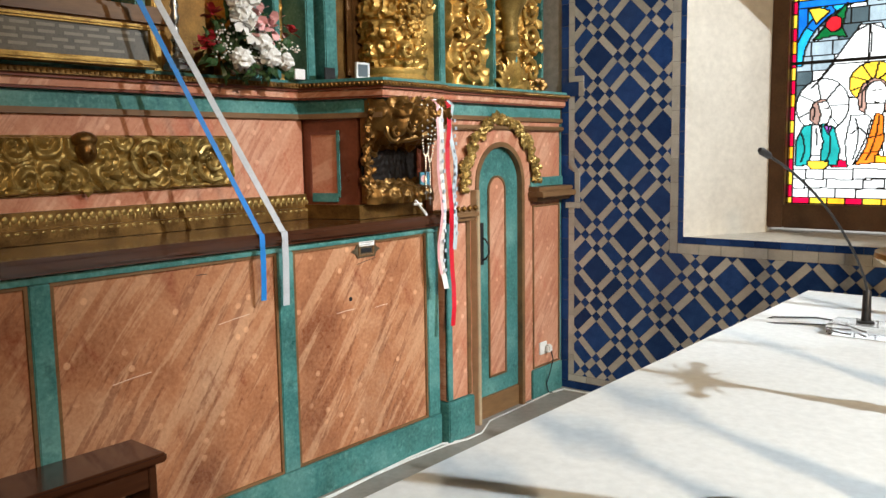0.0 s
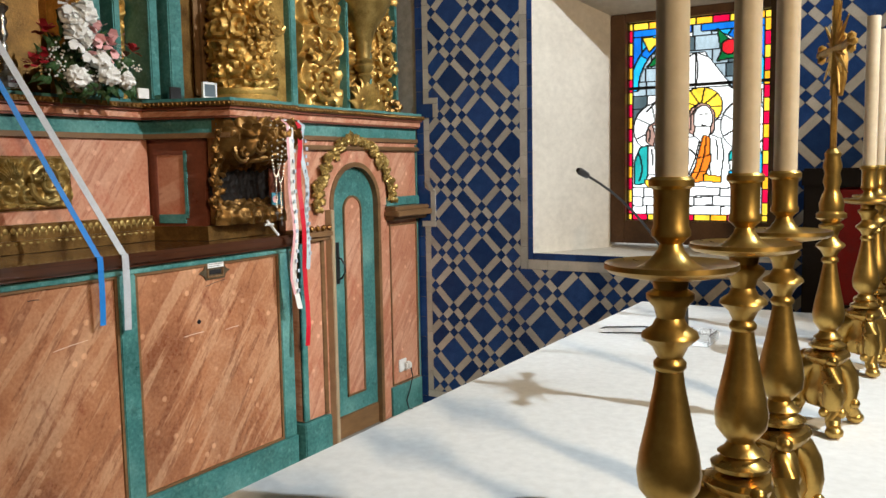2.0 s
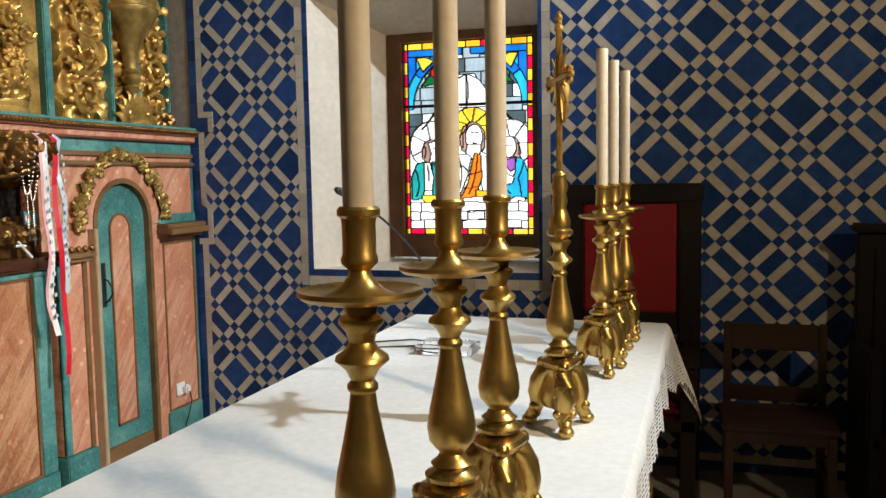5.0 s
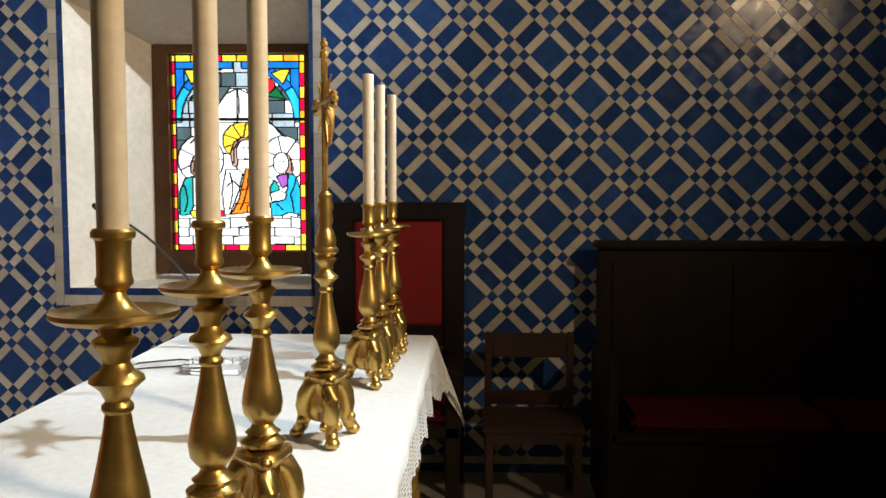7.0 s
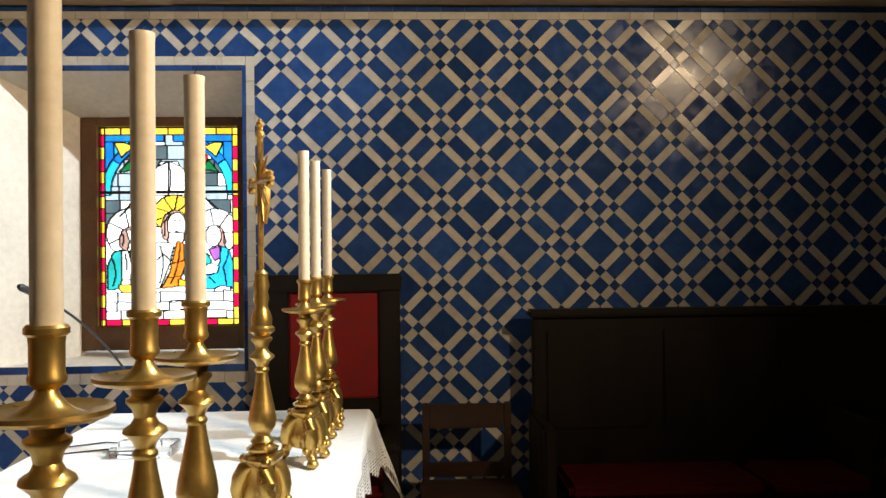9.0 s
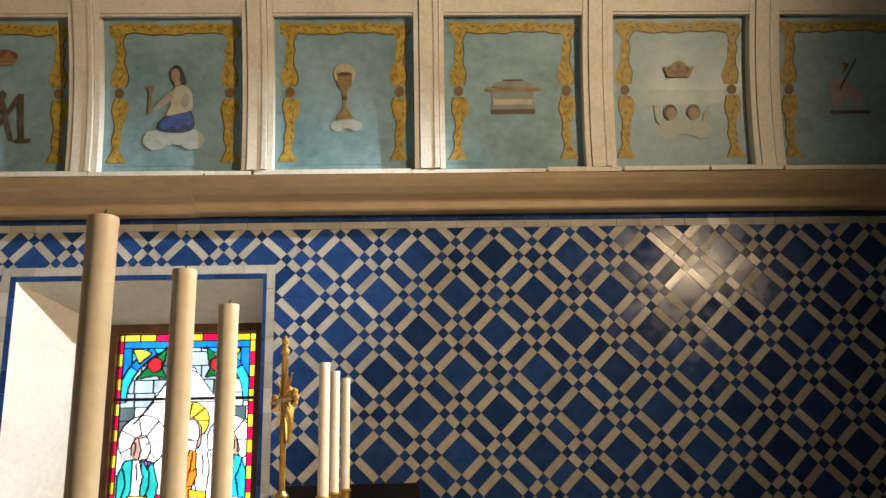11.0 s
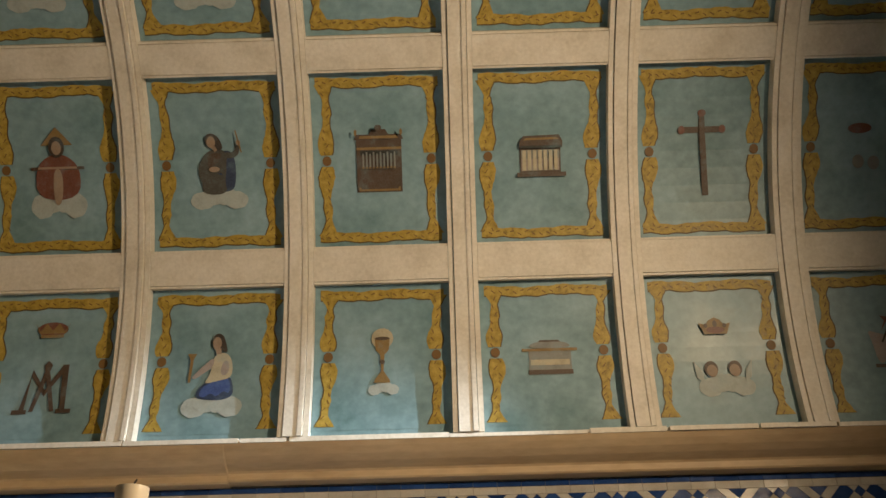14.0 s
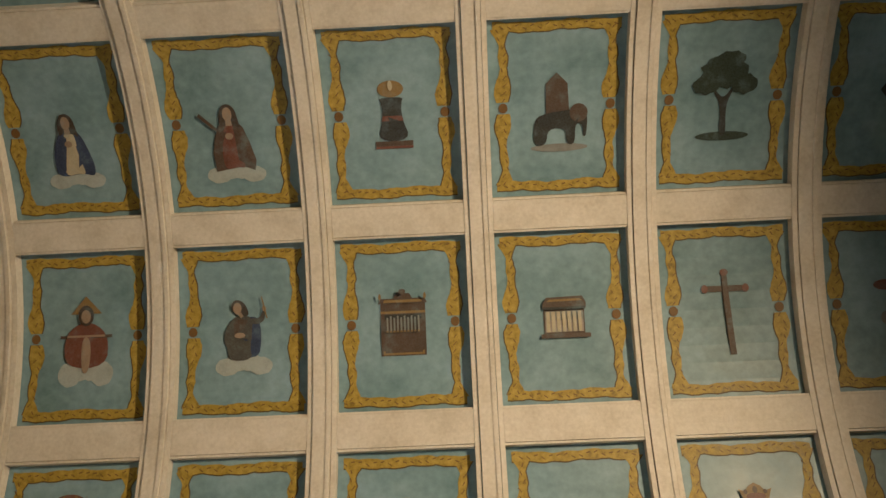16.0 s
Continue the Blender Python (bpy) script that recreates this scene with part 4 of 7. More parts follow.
def scroll(bm, x, y, z, size, turns=1.4, hand=1, start=0.0, thick=0.012, lift=0.012):
    pts, rs = [], []
    n = int(11 * turns) + 3
    for k in range(n):
        q = k / (n - 1)
        a = start + hand * q * turns * 2 * math.pi
        r = size * (1 - 0.80 * q)
        pts.append((x + lift * (0.4 + 0.9 * q), y + r * math.cos(a), z + r * math.sin(a)))
        rs.append(thick * (1 - 0.45 * q))
    tube(bm, pts, rs, 6)
    ball(bm, (x + lift * 1.3, pts[-1][1], pts[-1][2]), thick * 1.15, 1)


def leaf(bm, x, y, z, length, angle, width=0.35, lift=0.014):
    c, s = math.cos(angle), math.sin(angle)
    n = 5
    rows = []
    for k in range(n + 1):
        q = k / n
        w = length * width * math.sin(math.pi * min(1, q * 0.92 + 0.08)) * (1 + 0.25 * math.sin(q * 14))
        px, pz, lx = y + c * length * q, z + s * length * q, lift * math.sin(q * 2.6)
        rows.append([bm.verts.new((x + lx - 0.002, px - s * w, pz + c * w)), bm.verts.new((x + lx + 0.008, px, pz)), bm.verts.new((x + lx - 0.002, px + s * w, pz - c * w))])
    for a, b in zip(rows, rows[1:]):
        for k in range(2):
            bm.faces.new((a[k], a[k + 1], b[k + 1], b[k]))


def carve(bm, x, y0, y1, z0, z1, seed, size=0.07, thick=0.012, lift=0.016):
    """Fills a field with interlaced gilded scrolls, leaves and buds."""
    rnd = random.Random(seed)
    z, flip = z0 + size, 1
    nyy = max(1, int((y1 - y0) / (2 * size)))
    while z < z1:
        for k in range(nyy):
            y = y0 + (k + 0.5) * (y1 - y0) / nyy
            hand = flip * (1 if k % 2 else -1)
            scroll(bm, x, y + rnd.uniform(-0.01, 0.01), z, size * rnd.uniform(0.8, 1.0), 1.5, hand, rnd.uniform(0, 6.28), thick, lift)
            for q in range(4):
                a = rnd.uniform(0, 6.28)
                leaf(bm, x + 0.003, y + size * 0.75 * math.cos(a), z + size * 0.75 * math.sin(a), size * rnd.uniform(0.5, 0.95), a + rnd.uniform(-0.9, 0.9), 0.33, lift)
            for q in range(3):
                a = rnd.uniform(0, 6.28)
                ball(bm, (x + lift * 0.6, y + size * 1.05 * math.cos(a), z + size * 1.05 * math.sin(a)), thick * rnd.uniform(0.7, 1.2), 1)
        z += size * 1.75
        flip = -flip
    return bm


CELLS = {}


def relief(y, z, seed, size):
    """Height from 0 to 1 of a carved field of spiral scrolls and leaf lobes."""
    i, j = math.floor(y / size), math.floor(z / size)
    best = []
    for a in (i - 1, i, i + 1):
        for b in (j - 1, j, j + 1):
            key = (a, b, seed)
            if key not in CELLS:
                r_ = random.Random(a * 7919 + b * 104729 + seed)
                CELLS[key] = ((a + r_.uniform(0.25, 0.75)) * size, (b + r_.uniform(0.25, 0.75)) * size, r_.choice((-1, 1)), r_.uniform(0, 6.28), r_.choice((3, 5, 6)))
            cy_, cz_, hand, ph, lobes = CELLS[key]
            best.append((math.hypot(y - cy_, z - cz_), cy_, cz_, hand, ph, lobes))
    best.sort()
    d, cy_, cz_, hand, ph, lobes = best[0]
    a = math.atan2(z - cz_, y - cy_)
    arm = 0.5 + 0.5 * math.cos(2 * math.pi * d / (0.44 * size) - hand * a + ph)
    lobe = 0.5 + 0.5 * math.cos(lobes * a + 9 * d / size * hand + ph)
    rim = min(1.0, (best[1][0] - d) / (0.16 * size))
    return (0.20 + 0.55 * arm ** 0.7 + 0.25 * lobe * arm) * (0.25 + 0.75 * rim)


def relief_panel(bm, x, y0, y1, z0, z1, seed, size, depth, step=0.0055):
    ny, nz = int((y1 - y0) / step), int((z1 - z0) / step)
    grid = []
    for j in range(nz + 1):
        z = z0 + (z1 - z0) * j / nz
        grid.append([bm.verts.new((x + (depth * relief(y0 + (y1 - y0) * i / ny, z, seed, size) if 0 < i < ny and 0 < j < nz else 0.0), y0 + (y1 - y0) * i / ny, z)) for i in range(ny + 1)])
    for a, b in zip(grid, grid[1:]):
        for i in range(ny):
            bm.faces.new((a[i], a[i + 1], b[i + 1], b[i]))
    return bm


# long carved frieze with a small plain head
frieze = thing("carved_frieze", "long gilded carved frieze board with scrolls and a small mask", "carving")
part("board", boxes((-3.602, -3.585, 0.95, 2.44, 1.475, 1.715), bevel=0.004), DARKGOLD, frieze)
bm = bmesh.new()
relief_panel(bm, -3.584, 0.96, 2.43, 1.482, 1.708, 4, 0.115, 0.030)
for y, h in ((1.98, 1), (2.30, -1)):
    scroll(bm, -3.575, y, 1.60, 0.098, 1.5, h, 1.0 * h, 0.015, 0.025)
for k in range(9):
    leaf(bm, -3.570, 1.70 + 0.10 * math.cos(k * 0.78), 1.55 + 0.03 * math.sin(k * 0.78), 0.06, k * 0.78, 0.35, 0.02)
    leaf(bm, -3.572, 2.14, 1.60, 0.09, 0.9 + k * 0.2, 0.2, 0.02)
part("carving", bm, OLDGOLD, frieze, smooth=True)
bm = bmesh.new()
ball(bm, (-3.565, 1.70, 1.65), 0.052, 3, (0.9, 0.85, 1.1))
ball(bm, (-3.572, 1.70, 1.695), 0.052, 2, (0.9, 1.05, 0.7))
ball(bm, (-3.515, 1.70, 1.645), 0.011, 1, (1, 0.7, 1.4))
part("mask", bm, DARKGOLD, frieze, "small plain carved mask", smooth=True)

# gilded console under the cornice, with beads and ribbons hung on it
console = thing("console", "gilded acanthus console bracket with a dark hollow", "console")
prof = [(-3.09, 1.885), (-3.055, 1.86), (-3.045, 1.82), (-3.06, 1.785), (-3.10, 1.735), (-3.165, 1.695), (-3.235, 1.668), (-3.272, 1.65), (-3.276, 1.56), (-3.272, 1.475), (-3.235, 1.452), (-3.185, 1.436), (-3.16, 1.405), (-3.175, 1.368)]
CY0, CY1 = 2.995, 3.42


def console_band(first, last, height, seed, y0=CY0, y1=CY1, out=0.0):
    """A stretch of the console's profile, carved where height is given."""
    bm = bmesh.new()
    rows = []
    n_ = max(2, int((y1 - y0) / 0.0075))
    for a, b in zip(prof[first:last], prof[first + 1:last + 1]):
        L = math.hypot(b[0] - a[0], b[1] - a[1])
        m_ = max(2, int(L / 0.007))
        nx_, nz_ = (a[1] - b[1]) / L, (b[0] - a[0]) / L
        for k in range(m_ + (b is prof[last])):
            q = k / m_
            x, z = a[0] + (b[0] - a[0]) * q, a[1] + (b[1] - a[1]) * q
            rows.append([])
            for t_ in range(n_ + 1):
                y = y0 + (y1 - y0) * t_ / n_
                h_ = out + (height * relief(y, z - x, seed, 0.105) if height else 0.004 * noise.noise((x * 40, y * 40, z * 40)))
                f_ = 0.28 + 0.72 * min(1.0, (y - CY0) / 0.13) ** 0.6
                rows[-1].append(bm.verts.new((-3.279 + (x + 3.279 + h_ * nx_) * f_, y, z + h_ * nz_)))
    for a, b in zip(rows, rows[1:]):
        for t_ in range(n_):
            bm.faces.new((a[t_], a[t_ + 1], b[t_ + 1], b[t_]))
    return bm


for y in (CY0, CY1):
    bm = bmesh.new()
    f_ = 0.28 if y == CY0 else 1.0
    bm.faces.new([bm.verts.new((-3.279 + (x + 3.279) * f_, y, z)) for x, z in prof + [(-3.279, 1.368), (-3.279, 1.885)]])
    part("cheek", bm, DARKGOLD, console)
# The hollow is uncarved and takes the near-black of the seats.
part("hollow", console_band(7, 9, 0.0, 0), BLACKWOOD, console, "near-black hollow of the console")
part("acanthus", console_band(0, 7, 0.045, 77, out=-0.012), DARKGOLD, console, "gilded acanthus leaves", smooth=True)
part("roll", console_band(9, 13, 0.022, 78), DARKGOLD, console, "gilded roll moulding", smooth=True)
bm = bmesh.new()
for q_ in range(26):
    z = 1.40 + q_ * 0.0172
    x = -3.245 + 0.035 * max(0.0, (z - 1.62) / 0.22) + 0.012 * math.sin(q_ * 1.1)
    ball(bm, (x, 2.998 + 0.010 * math.sin(q_ * 0.9), z), 0.016 + 0.005 * (q_ % 3), 1)
    leaf(bm, x + 0.008, 3.01, z, 0.045, q_ * 1.9, 0.34, 0.012)
tagged(part("spine", bm, DARKGOLD, console, "carved gilded spine", smooth=True), kind="stuff")
bm = bmesh.new()
for y, z, sz in ((3.36, 1.85, 0.048), (3.27, 1.82, 0.050), (3.16, 1.77, 0.05), (3.07, 1.72, 0.05), (3.37, 1.74, 0.05)):
    scroll(bm, -3.075 - max(0.0, 1.80 - z) * 0.75, y, z, sz, 1.5, 1, y * 9, 0.014, 0.03)
tube(bm, [(-3.20, 3.10, 1.675), (-3.13, 3.2, 1.69), (-3.10, 3.30, 1.715), (-3.085, 3.40, 1.75)], [0.008, 0.016, 0.018, 0.010], 8)
part("scroll_work", bm, DARKGOLD, console, smooth=True)

# small pilaster beside the door
pil = thing("pilaster", "narrow rose marbled pilaster with a teal base", "pilaster")
part("shaft", boxes((-3.3, -3.115, 3.462, 3.675, 0.236, 1.235), bevel=0.004), ROSE, pil)
part("base", boxes((-3.3, -3.095, 3.452, 3.685, 0, 0.232), bevel=0.006), TEAL, pil, "teal marbled base")
part("edge_strip", boxes((-3.13, -3.108, 3.462, 3.505, 0.24, 1.235), bevel=0.003), TEAL, pil)
part("edge_strip", boxes((-3.13, -3.108, 3.640, 3.675, 0.24, 1.235), bevel=0.003), BROWN, pil)
part("capital", boxes((-3.3, -3.085, 3.455, 3.70, 1.238, 1.262), (-3.3, -3.065, 3.45, 3.705, 1.262, 1.288), (-3.3, -3.08, 3.46, 3.69, 1.288, 1.305), bevel=0.004), BROWN, pil)
bm = bmesh.new()
for k in range(5):
    ball(bm, (-3.075, 3.48 + k * 0.05, 1.31), 0.018, 1)
part("leaf_row", bm, DARKGOLD, pil)

# ---- bay with the small arched door ----
YD, RD, ZD = 4.075, 0.225, 1.425
bay = thing("door_bay", "rose marbled bay of the altarpiece round an arched doorway", "altarpiece")


def arch_line(r, y0=None, z_foot=0.0, n=18):
    pts = [(YD - r, z_foot)] + [(YD - r * math.cos(math.pi * k / n), ZD + r * math.sin(math.pi * k / n)) for k in range(n + 1)] + [(YD + r, z_foot)]
    return pts


def arch_ring(bm, r0, r1, x0, x1, z_foot=0.0):
    a, b = arch_line(r0, z_foot=z_foot), arch_line(r1, z_foot=z_foot)
    for i_ in range(len(a) - 1):
        quad = [(a[i_], x1), (a[i_ + 1], x1), (b[i_ + 1], x1), (b[i_], x1)]
        f = [bm.verts.new((x, *p)) for p, x in quad]
        g = [bm.verts.new((x0, *p)) for p, x in quad]
        bm.faces.new(f), bm.faces.new(g[::-1])
        for k in range(4):
            bm.faces.new((f[k], g[k], g[(k + 1) % 4], f[(k + 1) % 4]))
    bmesh.ops.remove_doubles(bm, verts=bm.verts, dist=0.0004)
    return bm


bm = bmesh.new()
slab_x(bm, [(3.46, 0)] + arch_line(RD) + [(4.785, 0), (4.785, 1.798), (3.46, 1.798)], -3.30, XR)
part("wall_board", bm, ROSE, bay)
part("arch_band", arch_ring(bmesh.new(), RD + 0.026, RD + 0.105, XR, XR + 0.014, 1.40), ROSE, bay, "rose marbled arch")
part("jamb", boxes((XR, XR + 0.012, YD + RD + 0.026, YD + RD + 0.105, 0.02, 1.30), bevel=0.003), ROSE, bay)
part("arch_moulding", arch_ring(bmesh.new(), RD - 0.004, RD + 0.026, XR - 0.02, XR + 0.022), BROWN, bay)
part("jamb", boxes((XR, XR + 0.05, YD - RD - 0.055, YD - RD - 0.024, 0.0, 1.40), bevel=0.004), plain("bare_pale_wood", (0.42, 0.31, 0.19), 0.6), bay, "bare pale wood door post")
part("bead", frame_x(bmesh.new(), 4.455, 4.755, 0.21, 1.26, 0.010, XR, XR + 0.008), BROWN, bay)
part("corner_strip", boxes((XR, XR + 0.006, 4.768, 4.785, 0.2, 1.79)), TEAL, bay)
part("impost", boxes((XR, -3.13, 4.40, 4.80, 1.300, 1.325), (XR, -3.085, 4.39, 4.80, 1.325, 1.362), (XR, -3.11, 4.395, 4.80, 1.362, 1.390), bevel=0.006), BROWN, bay, "brown moulded impost")
part("impost_band", boxes((XR, XR + 0.02, 4.40, 4.785, 1.392, 1.45), bevel=0.004), TEAL, bay)
part("plinth_block", boxes((XR, XR + 0.016, 4.425, 4.785, 0, 0.195), bevel=0.004), TEAL, bay)
part("top_bead", boxes((XR, XR + 0.03, 3.47, 4.785, 1.745, 1.772), bevel=0.006), BROWN, bay)
door = thing("door_1", "small arched teal door with a rose marbled panel, nearly shut", "door", kind="structure")
bm = bmesh.new()
slab_x(bm, arch_line(RD - 0.006, z_foot=0.135), XR - 0.05, XR - 0.014)
part("leaf", bm, TEAL, door)
part("sill_board", boxes((XR - 0.05, XR - 0.004, YD - RD + 0.006, YD + RD - 0.006, 0.0, 0.132), bevel=0.004), BROWN, door)
keep = (YD, RD, ZD)
YD, RD, ZD = 4.070, 0.078, 1.385
bm = bmesh.new()
slab_x(bm, arch_line(0.078, z_foot=0.255), XR - 0.016, XR - 0.010)
part("panel", bm, ROSE, door, "rose marbled arched panel")
part("panel_bead", arch_ring(bmesh.new(), 0.078, 0.090, XR - 0.016, XR - 0.004, 0.245), BROWN, door)
part("panel_bead", boxes((XR - 0.016, XR - 0.004, YD - 0.09, YD + 0.09, 0.243, 0.255)), BROWN, door)
YD, RD, ZD = keep
bm = bmesh.new()
tube(bm, [(XR - 0.012, 3.92, 1.11), (XR + 0.012, 3.925, 1.10), (XR + 0.03, 3.935, 1.06), (XR + 0.03, 3.935, 1.02), (XR + 0.012, 3.925, 0.985), (XR - 0.012, 3.92, 0.975)], 0.006, 6)
box(bm, XR - 0.014, XR - 0.009, 3.905, 3.935, 0.95, 1.20)
part("door_handle", bm, BLACK, door, "black iron handle", smooth=True)
garland = thing("carved_garland", "gilded carved garland of flowers over the door arch", "carving")
bm = bmesh.new()
rnd = random.Random(14)
for k in range(64):
    a = radians(8 + 166 * k / 63)
    r = 0.365 + rnd.uniform(-0.022, 0.022)
    y, z = YD - r * math.cos(a), ZD + r * math.sin(a)
    big = 0.6 + 0.5 * math.sin(a) + 0.25 * math.sin(k * 1.7)
    if k % 2:
        ball(bm, (XR + 0.020, y, z), 0.020 * big, 1, (1, 1, 1))
    for _ in range(3):
        leaf(bm, XR + 0.016, y, z, rnd.uniform(0.03, 0.058), a + rnd.uniform(-2.4, 2.4), 0.42, 0.022)
for y0, z0 in ((3.70, 1.40), (4.46, 1.43)):
    for k in range(9):
        ball(bm, (XR + 0.02, y0 + 0.018 * math.sin(k * 2.1), z0 + 0.018 * k), 0.017, 1)
        leaf(bm, XR + 0.012, y0, z0 + 0.016 * k, 0.05, k * 1.3, 0.35, 0.03)
part("flower_festoon", bm, OLDGOLD, garland, smooth=True)
outlet = thing("wall_socket", "white wall socket with a plug and black lead", "socket", at=(XR + 0.002, 4.557, 0.32))
WHITEPL = plain("white_plastic", (0.78, 0.78, 0.76), 0.35)
part("plate", boxes((0, 0.012, -0.042, 0.042, -0.042, 0.042), bevel=0.004), WHITEPL, outlet)
part("plug", boxes((0.012, 0.05, 0.005, 0.055, -0.030, 0.022), bevel=0.010), WHITEPL, outlet)
part("lead", tube(bmesh.new(), [(0.045, 0.04, -0.02), (0.055, 0.045, -0.08), (0.04, 0.03, -0.17), (0.03, 0.005, -0.24), (0.035, 0.02, -0.30), (0.04, 0.06, -0.312)], 0.004, 6), BLACK, outlet, smooth=True)
cable = thing("floor_cable", "thin white cables lying along the foot of the altar", "cable")
bm = bmesh.new()
for q in (0, 1):
    pts = [(XM + 0.03 + 0.02 * q + 0.015 * math.sin(k * 1.3 + q), -0.5 + k * 0.28, 0.006) for k in range(15)]
    pts += [(-3.06, 3.56 + 0.01 * q, 0.006), (-3.06, 3.70, 0.006), (-3.15, 3.9, 0.006), (-3.16, 4.3, 0.006), (-3.17, 4.6, 0.006), (-3.14, 4.74 - 0.01 * q, 0.006), (-2.6, 4.77, 0.006), (-1.6, 4.78, 0.006)]
    part("cable", tube(bmesh.new(), pts, 0.005, 6), WHITEPL, cable, smooth=True)

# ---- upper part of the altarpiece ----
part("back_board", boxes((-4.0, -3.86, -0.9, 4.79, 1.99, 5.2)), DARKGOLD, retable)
for y0, y1, x, m in ((2.02, 2.07, -3.66, TEAL), (2.60, 2.66, -3.60, TEAL), (2.70, 2.74, -3.56, TEAL), (2.875, 2.93, -3.52, TEAL), (2.945, 3.03, -3.46, TEAL), (3.735, 3.79, -3.36, TEAL), (4.20, 4.225, -3.315, TEAL), (4.765, 4.785, -3.33, TEAL), (2.075, 2.11, -3.62, GOLD), (2.55, 2.595, -3.62, GOLD)):
    part("upright_strip", boxes((-3.9, x, y0, y1, 1.993, 3.35), bevel=0.006), m, retable)
part("back_panel", boxes((-3.9, -3.70, 2.745, 2.87, 1.993, 3.35)), GOLD, retable)
bm = bmesh.new()
relief_panel(bm, -3.698, 2.75, 2.868, 2.0, 3.2, 30, 0.12, 0.03, 0.008)
part("carving", bm, GOLD, retable, smooth=True)
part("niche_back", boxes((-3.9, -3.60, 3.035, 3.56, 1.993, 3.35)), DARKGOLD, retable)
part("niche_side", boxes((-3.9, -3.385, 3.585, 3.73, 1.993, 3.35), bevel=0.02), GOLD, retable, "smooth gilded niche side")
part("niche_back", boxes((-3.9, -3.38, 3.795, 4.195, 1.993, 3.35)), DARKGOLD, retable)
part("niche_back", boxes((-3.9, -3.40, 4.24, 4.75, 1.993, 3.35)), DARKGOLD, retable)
bm = bmesh.new()
relief_panel(bm, -3.378, 3.80, 4.19, 2.0, 3.2, 31, 0.19, 0.055, 0.0075)
carve(bm, -3.345, 3.83, 4.16, 2.03, 2.8, 34, 0.125, 0.020, 0.035)
part("carving", bm, GOLD, retable, "gilded openwork scrolls", smooth=True)
bm = bmesh.new()
relief_panel(bm, -3.398, 4.245, 4.745, 2.0, 3.2, 32, 0.17, 0.055, 0.0075)
carve(bm, -3.365, 4.55, 4.73, 2.02, 2.75, 33, 0.115, 0.020, 0.035)
part("carving", bm, GOLD, retable, "gilded openwork scrolls", smooth=True)
bm = bmesh.new()
for k in range(8):
    a = k / 8 * 6.28
    ball(bm, (-3.33 + 0.03 * math.cos(a), 4.69 + 0.05 * math.cos(a), 2.045 + 0.03 * math.sin(a)), 0.03, 1)
part("carved_bud", bm, DARKGOLD, retable, smooth=True)
part("bracket", lathe(bmesh.new(), [(0.012, 2.16), (0.035, 2.19), (0.048, 2.225), (0.036, 2.24), (0.058, 2.262), (0.062, 2.285), (0.050, 2.30), (0.060, 2.318), (0.044, 2.335), (0.048, 2.40), (0.064, 2.47), (0.10, 2.54), (0.145, 2.61), (0.165, 2.65), (0.178, 2.665), (0.180, 2.69), (0.165, 2.70), (0.17, 2.73)], 28, (-3.32, 4.38, 0)), OLDGOLD, retable, "olive gilded hanging bracket", smooth=True)
part("upright_strip", boxes((-3.42, -3.37, 4.505, 4.54, 1.993, 3.2), bevel=0.005), TEAL, retable)
bm = bmesh.new()
for k in range(9):
    leaf(bm, -3.33, 4.38, 2.01, 0.20, 0.25 + k * 0.33, 0.22, 0.05)
for y, hand in ((4.31, 1), (4.46, -1)):
    scroll(bm, -3.32, y, 2.07, 0.055, 1.3, hand, 1.57, 0.016, 0.03)
part("leaf_fan", bm, GOLD, retable, "gilded leaf fan under the bracket", smooth=True)
for y in (4.262, 4.485):
    part("socle", boxes((-3.36, -3.30, y - 0.016, y + 0.016, 1.993, 2.15), bevel=0.005), OLDGOLD, retable)
# carved column shaft with grapes and drapery
shaft = thing("carved_column", "gilded carved column with drapery folds and grapes on ringed base", "column", at=(-3.43, 3.41, 1.993))
part("base", lathe(bmesh.new(), [(0.19, 0), (0.195, 0.02), (0.185, 0.035), (0.178, 0.045), (0.187, 0.06), (0.185, 0.078), (0.165, 0.085)], 32), GOLD, shaft, "ringed gilded base", smooth=True)
bm = bmesh.new()
rings = []
for k in range(130):
    z = 0.08 + k * 0.0097
    ring = []
    for j in range(100):
        a = 2 * math.pi * j / 100
        fold = math.sin(2 * a + z * 13) * 0.5 + math.sin(5 * a - z * 21) * 0.3
        r = 0.150 + 0.014 * math.sin(z * 8) + 0.016 * fold + 0.040 * relief(a * 0.18, z, 6, 0.1131) + 0.008 * noise.noise((6 * math.cos(a), 6 * math.sin(a), z * 22))
        ring.append(bm.verts.new((r * math.cos(a), r * math.sin(a), z)))
    rings.append(ring)
for a, b in zip(rings, rings[1:]):
    for j in range(100):
        bm.faces.new((a[j], a[(j + 1) % 100], b[(j + 1) % 100], b[j]))
part("shaft", bm, GOLD, shaft, smooth=True)
bm = bmesh.new()
rnd = random.Random(6)
for k in range(60):
    a, z = rnd.gauss(-0.1, 0.28), rnd.gauss(0.30, 0.055)
    ball(bm, (0.19 * math.cos(a), 0.19 * math.sin(a), z), 0.017, 1)
part("grapes", bm, GOLD, shaft, "bunch of gilded grapes", smooth=True)
bm = bmesh.new()
for y0, z0, L in ((-0.05, 0.36, 1), (0.02, 0.20, -1), (-0.09, 0.15, 1), (0.08, 0.42, -1), (-0.02, 0.47, 1)):
    scroll(bm, 0.175, y0, z0, 0.06, 1.3, L, z0 * 30, 0.014, 0.02)
part("scroll_work", bm, GOLD, shaft, smooth=True)
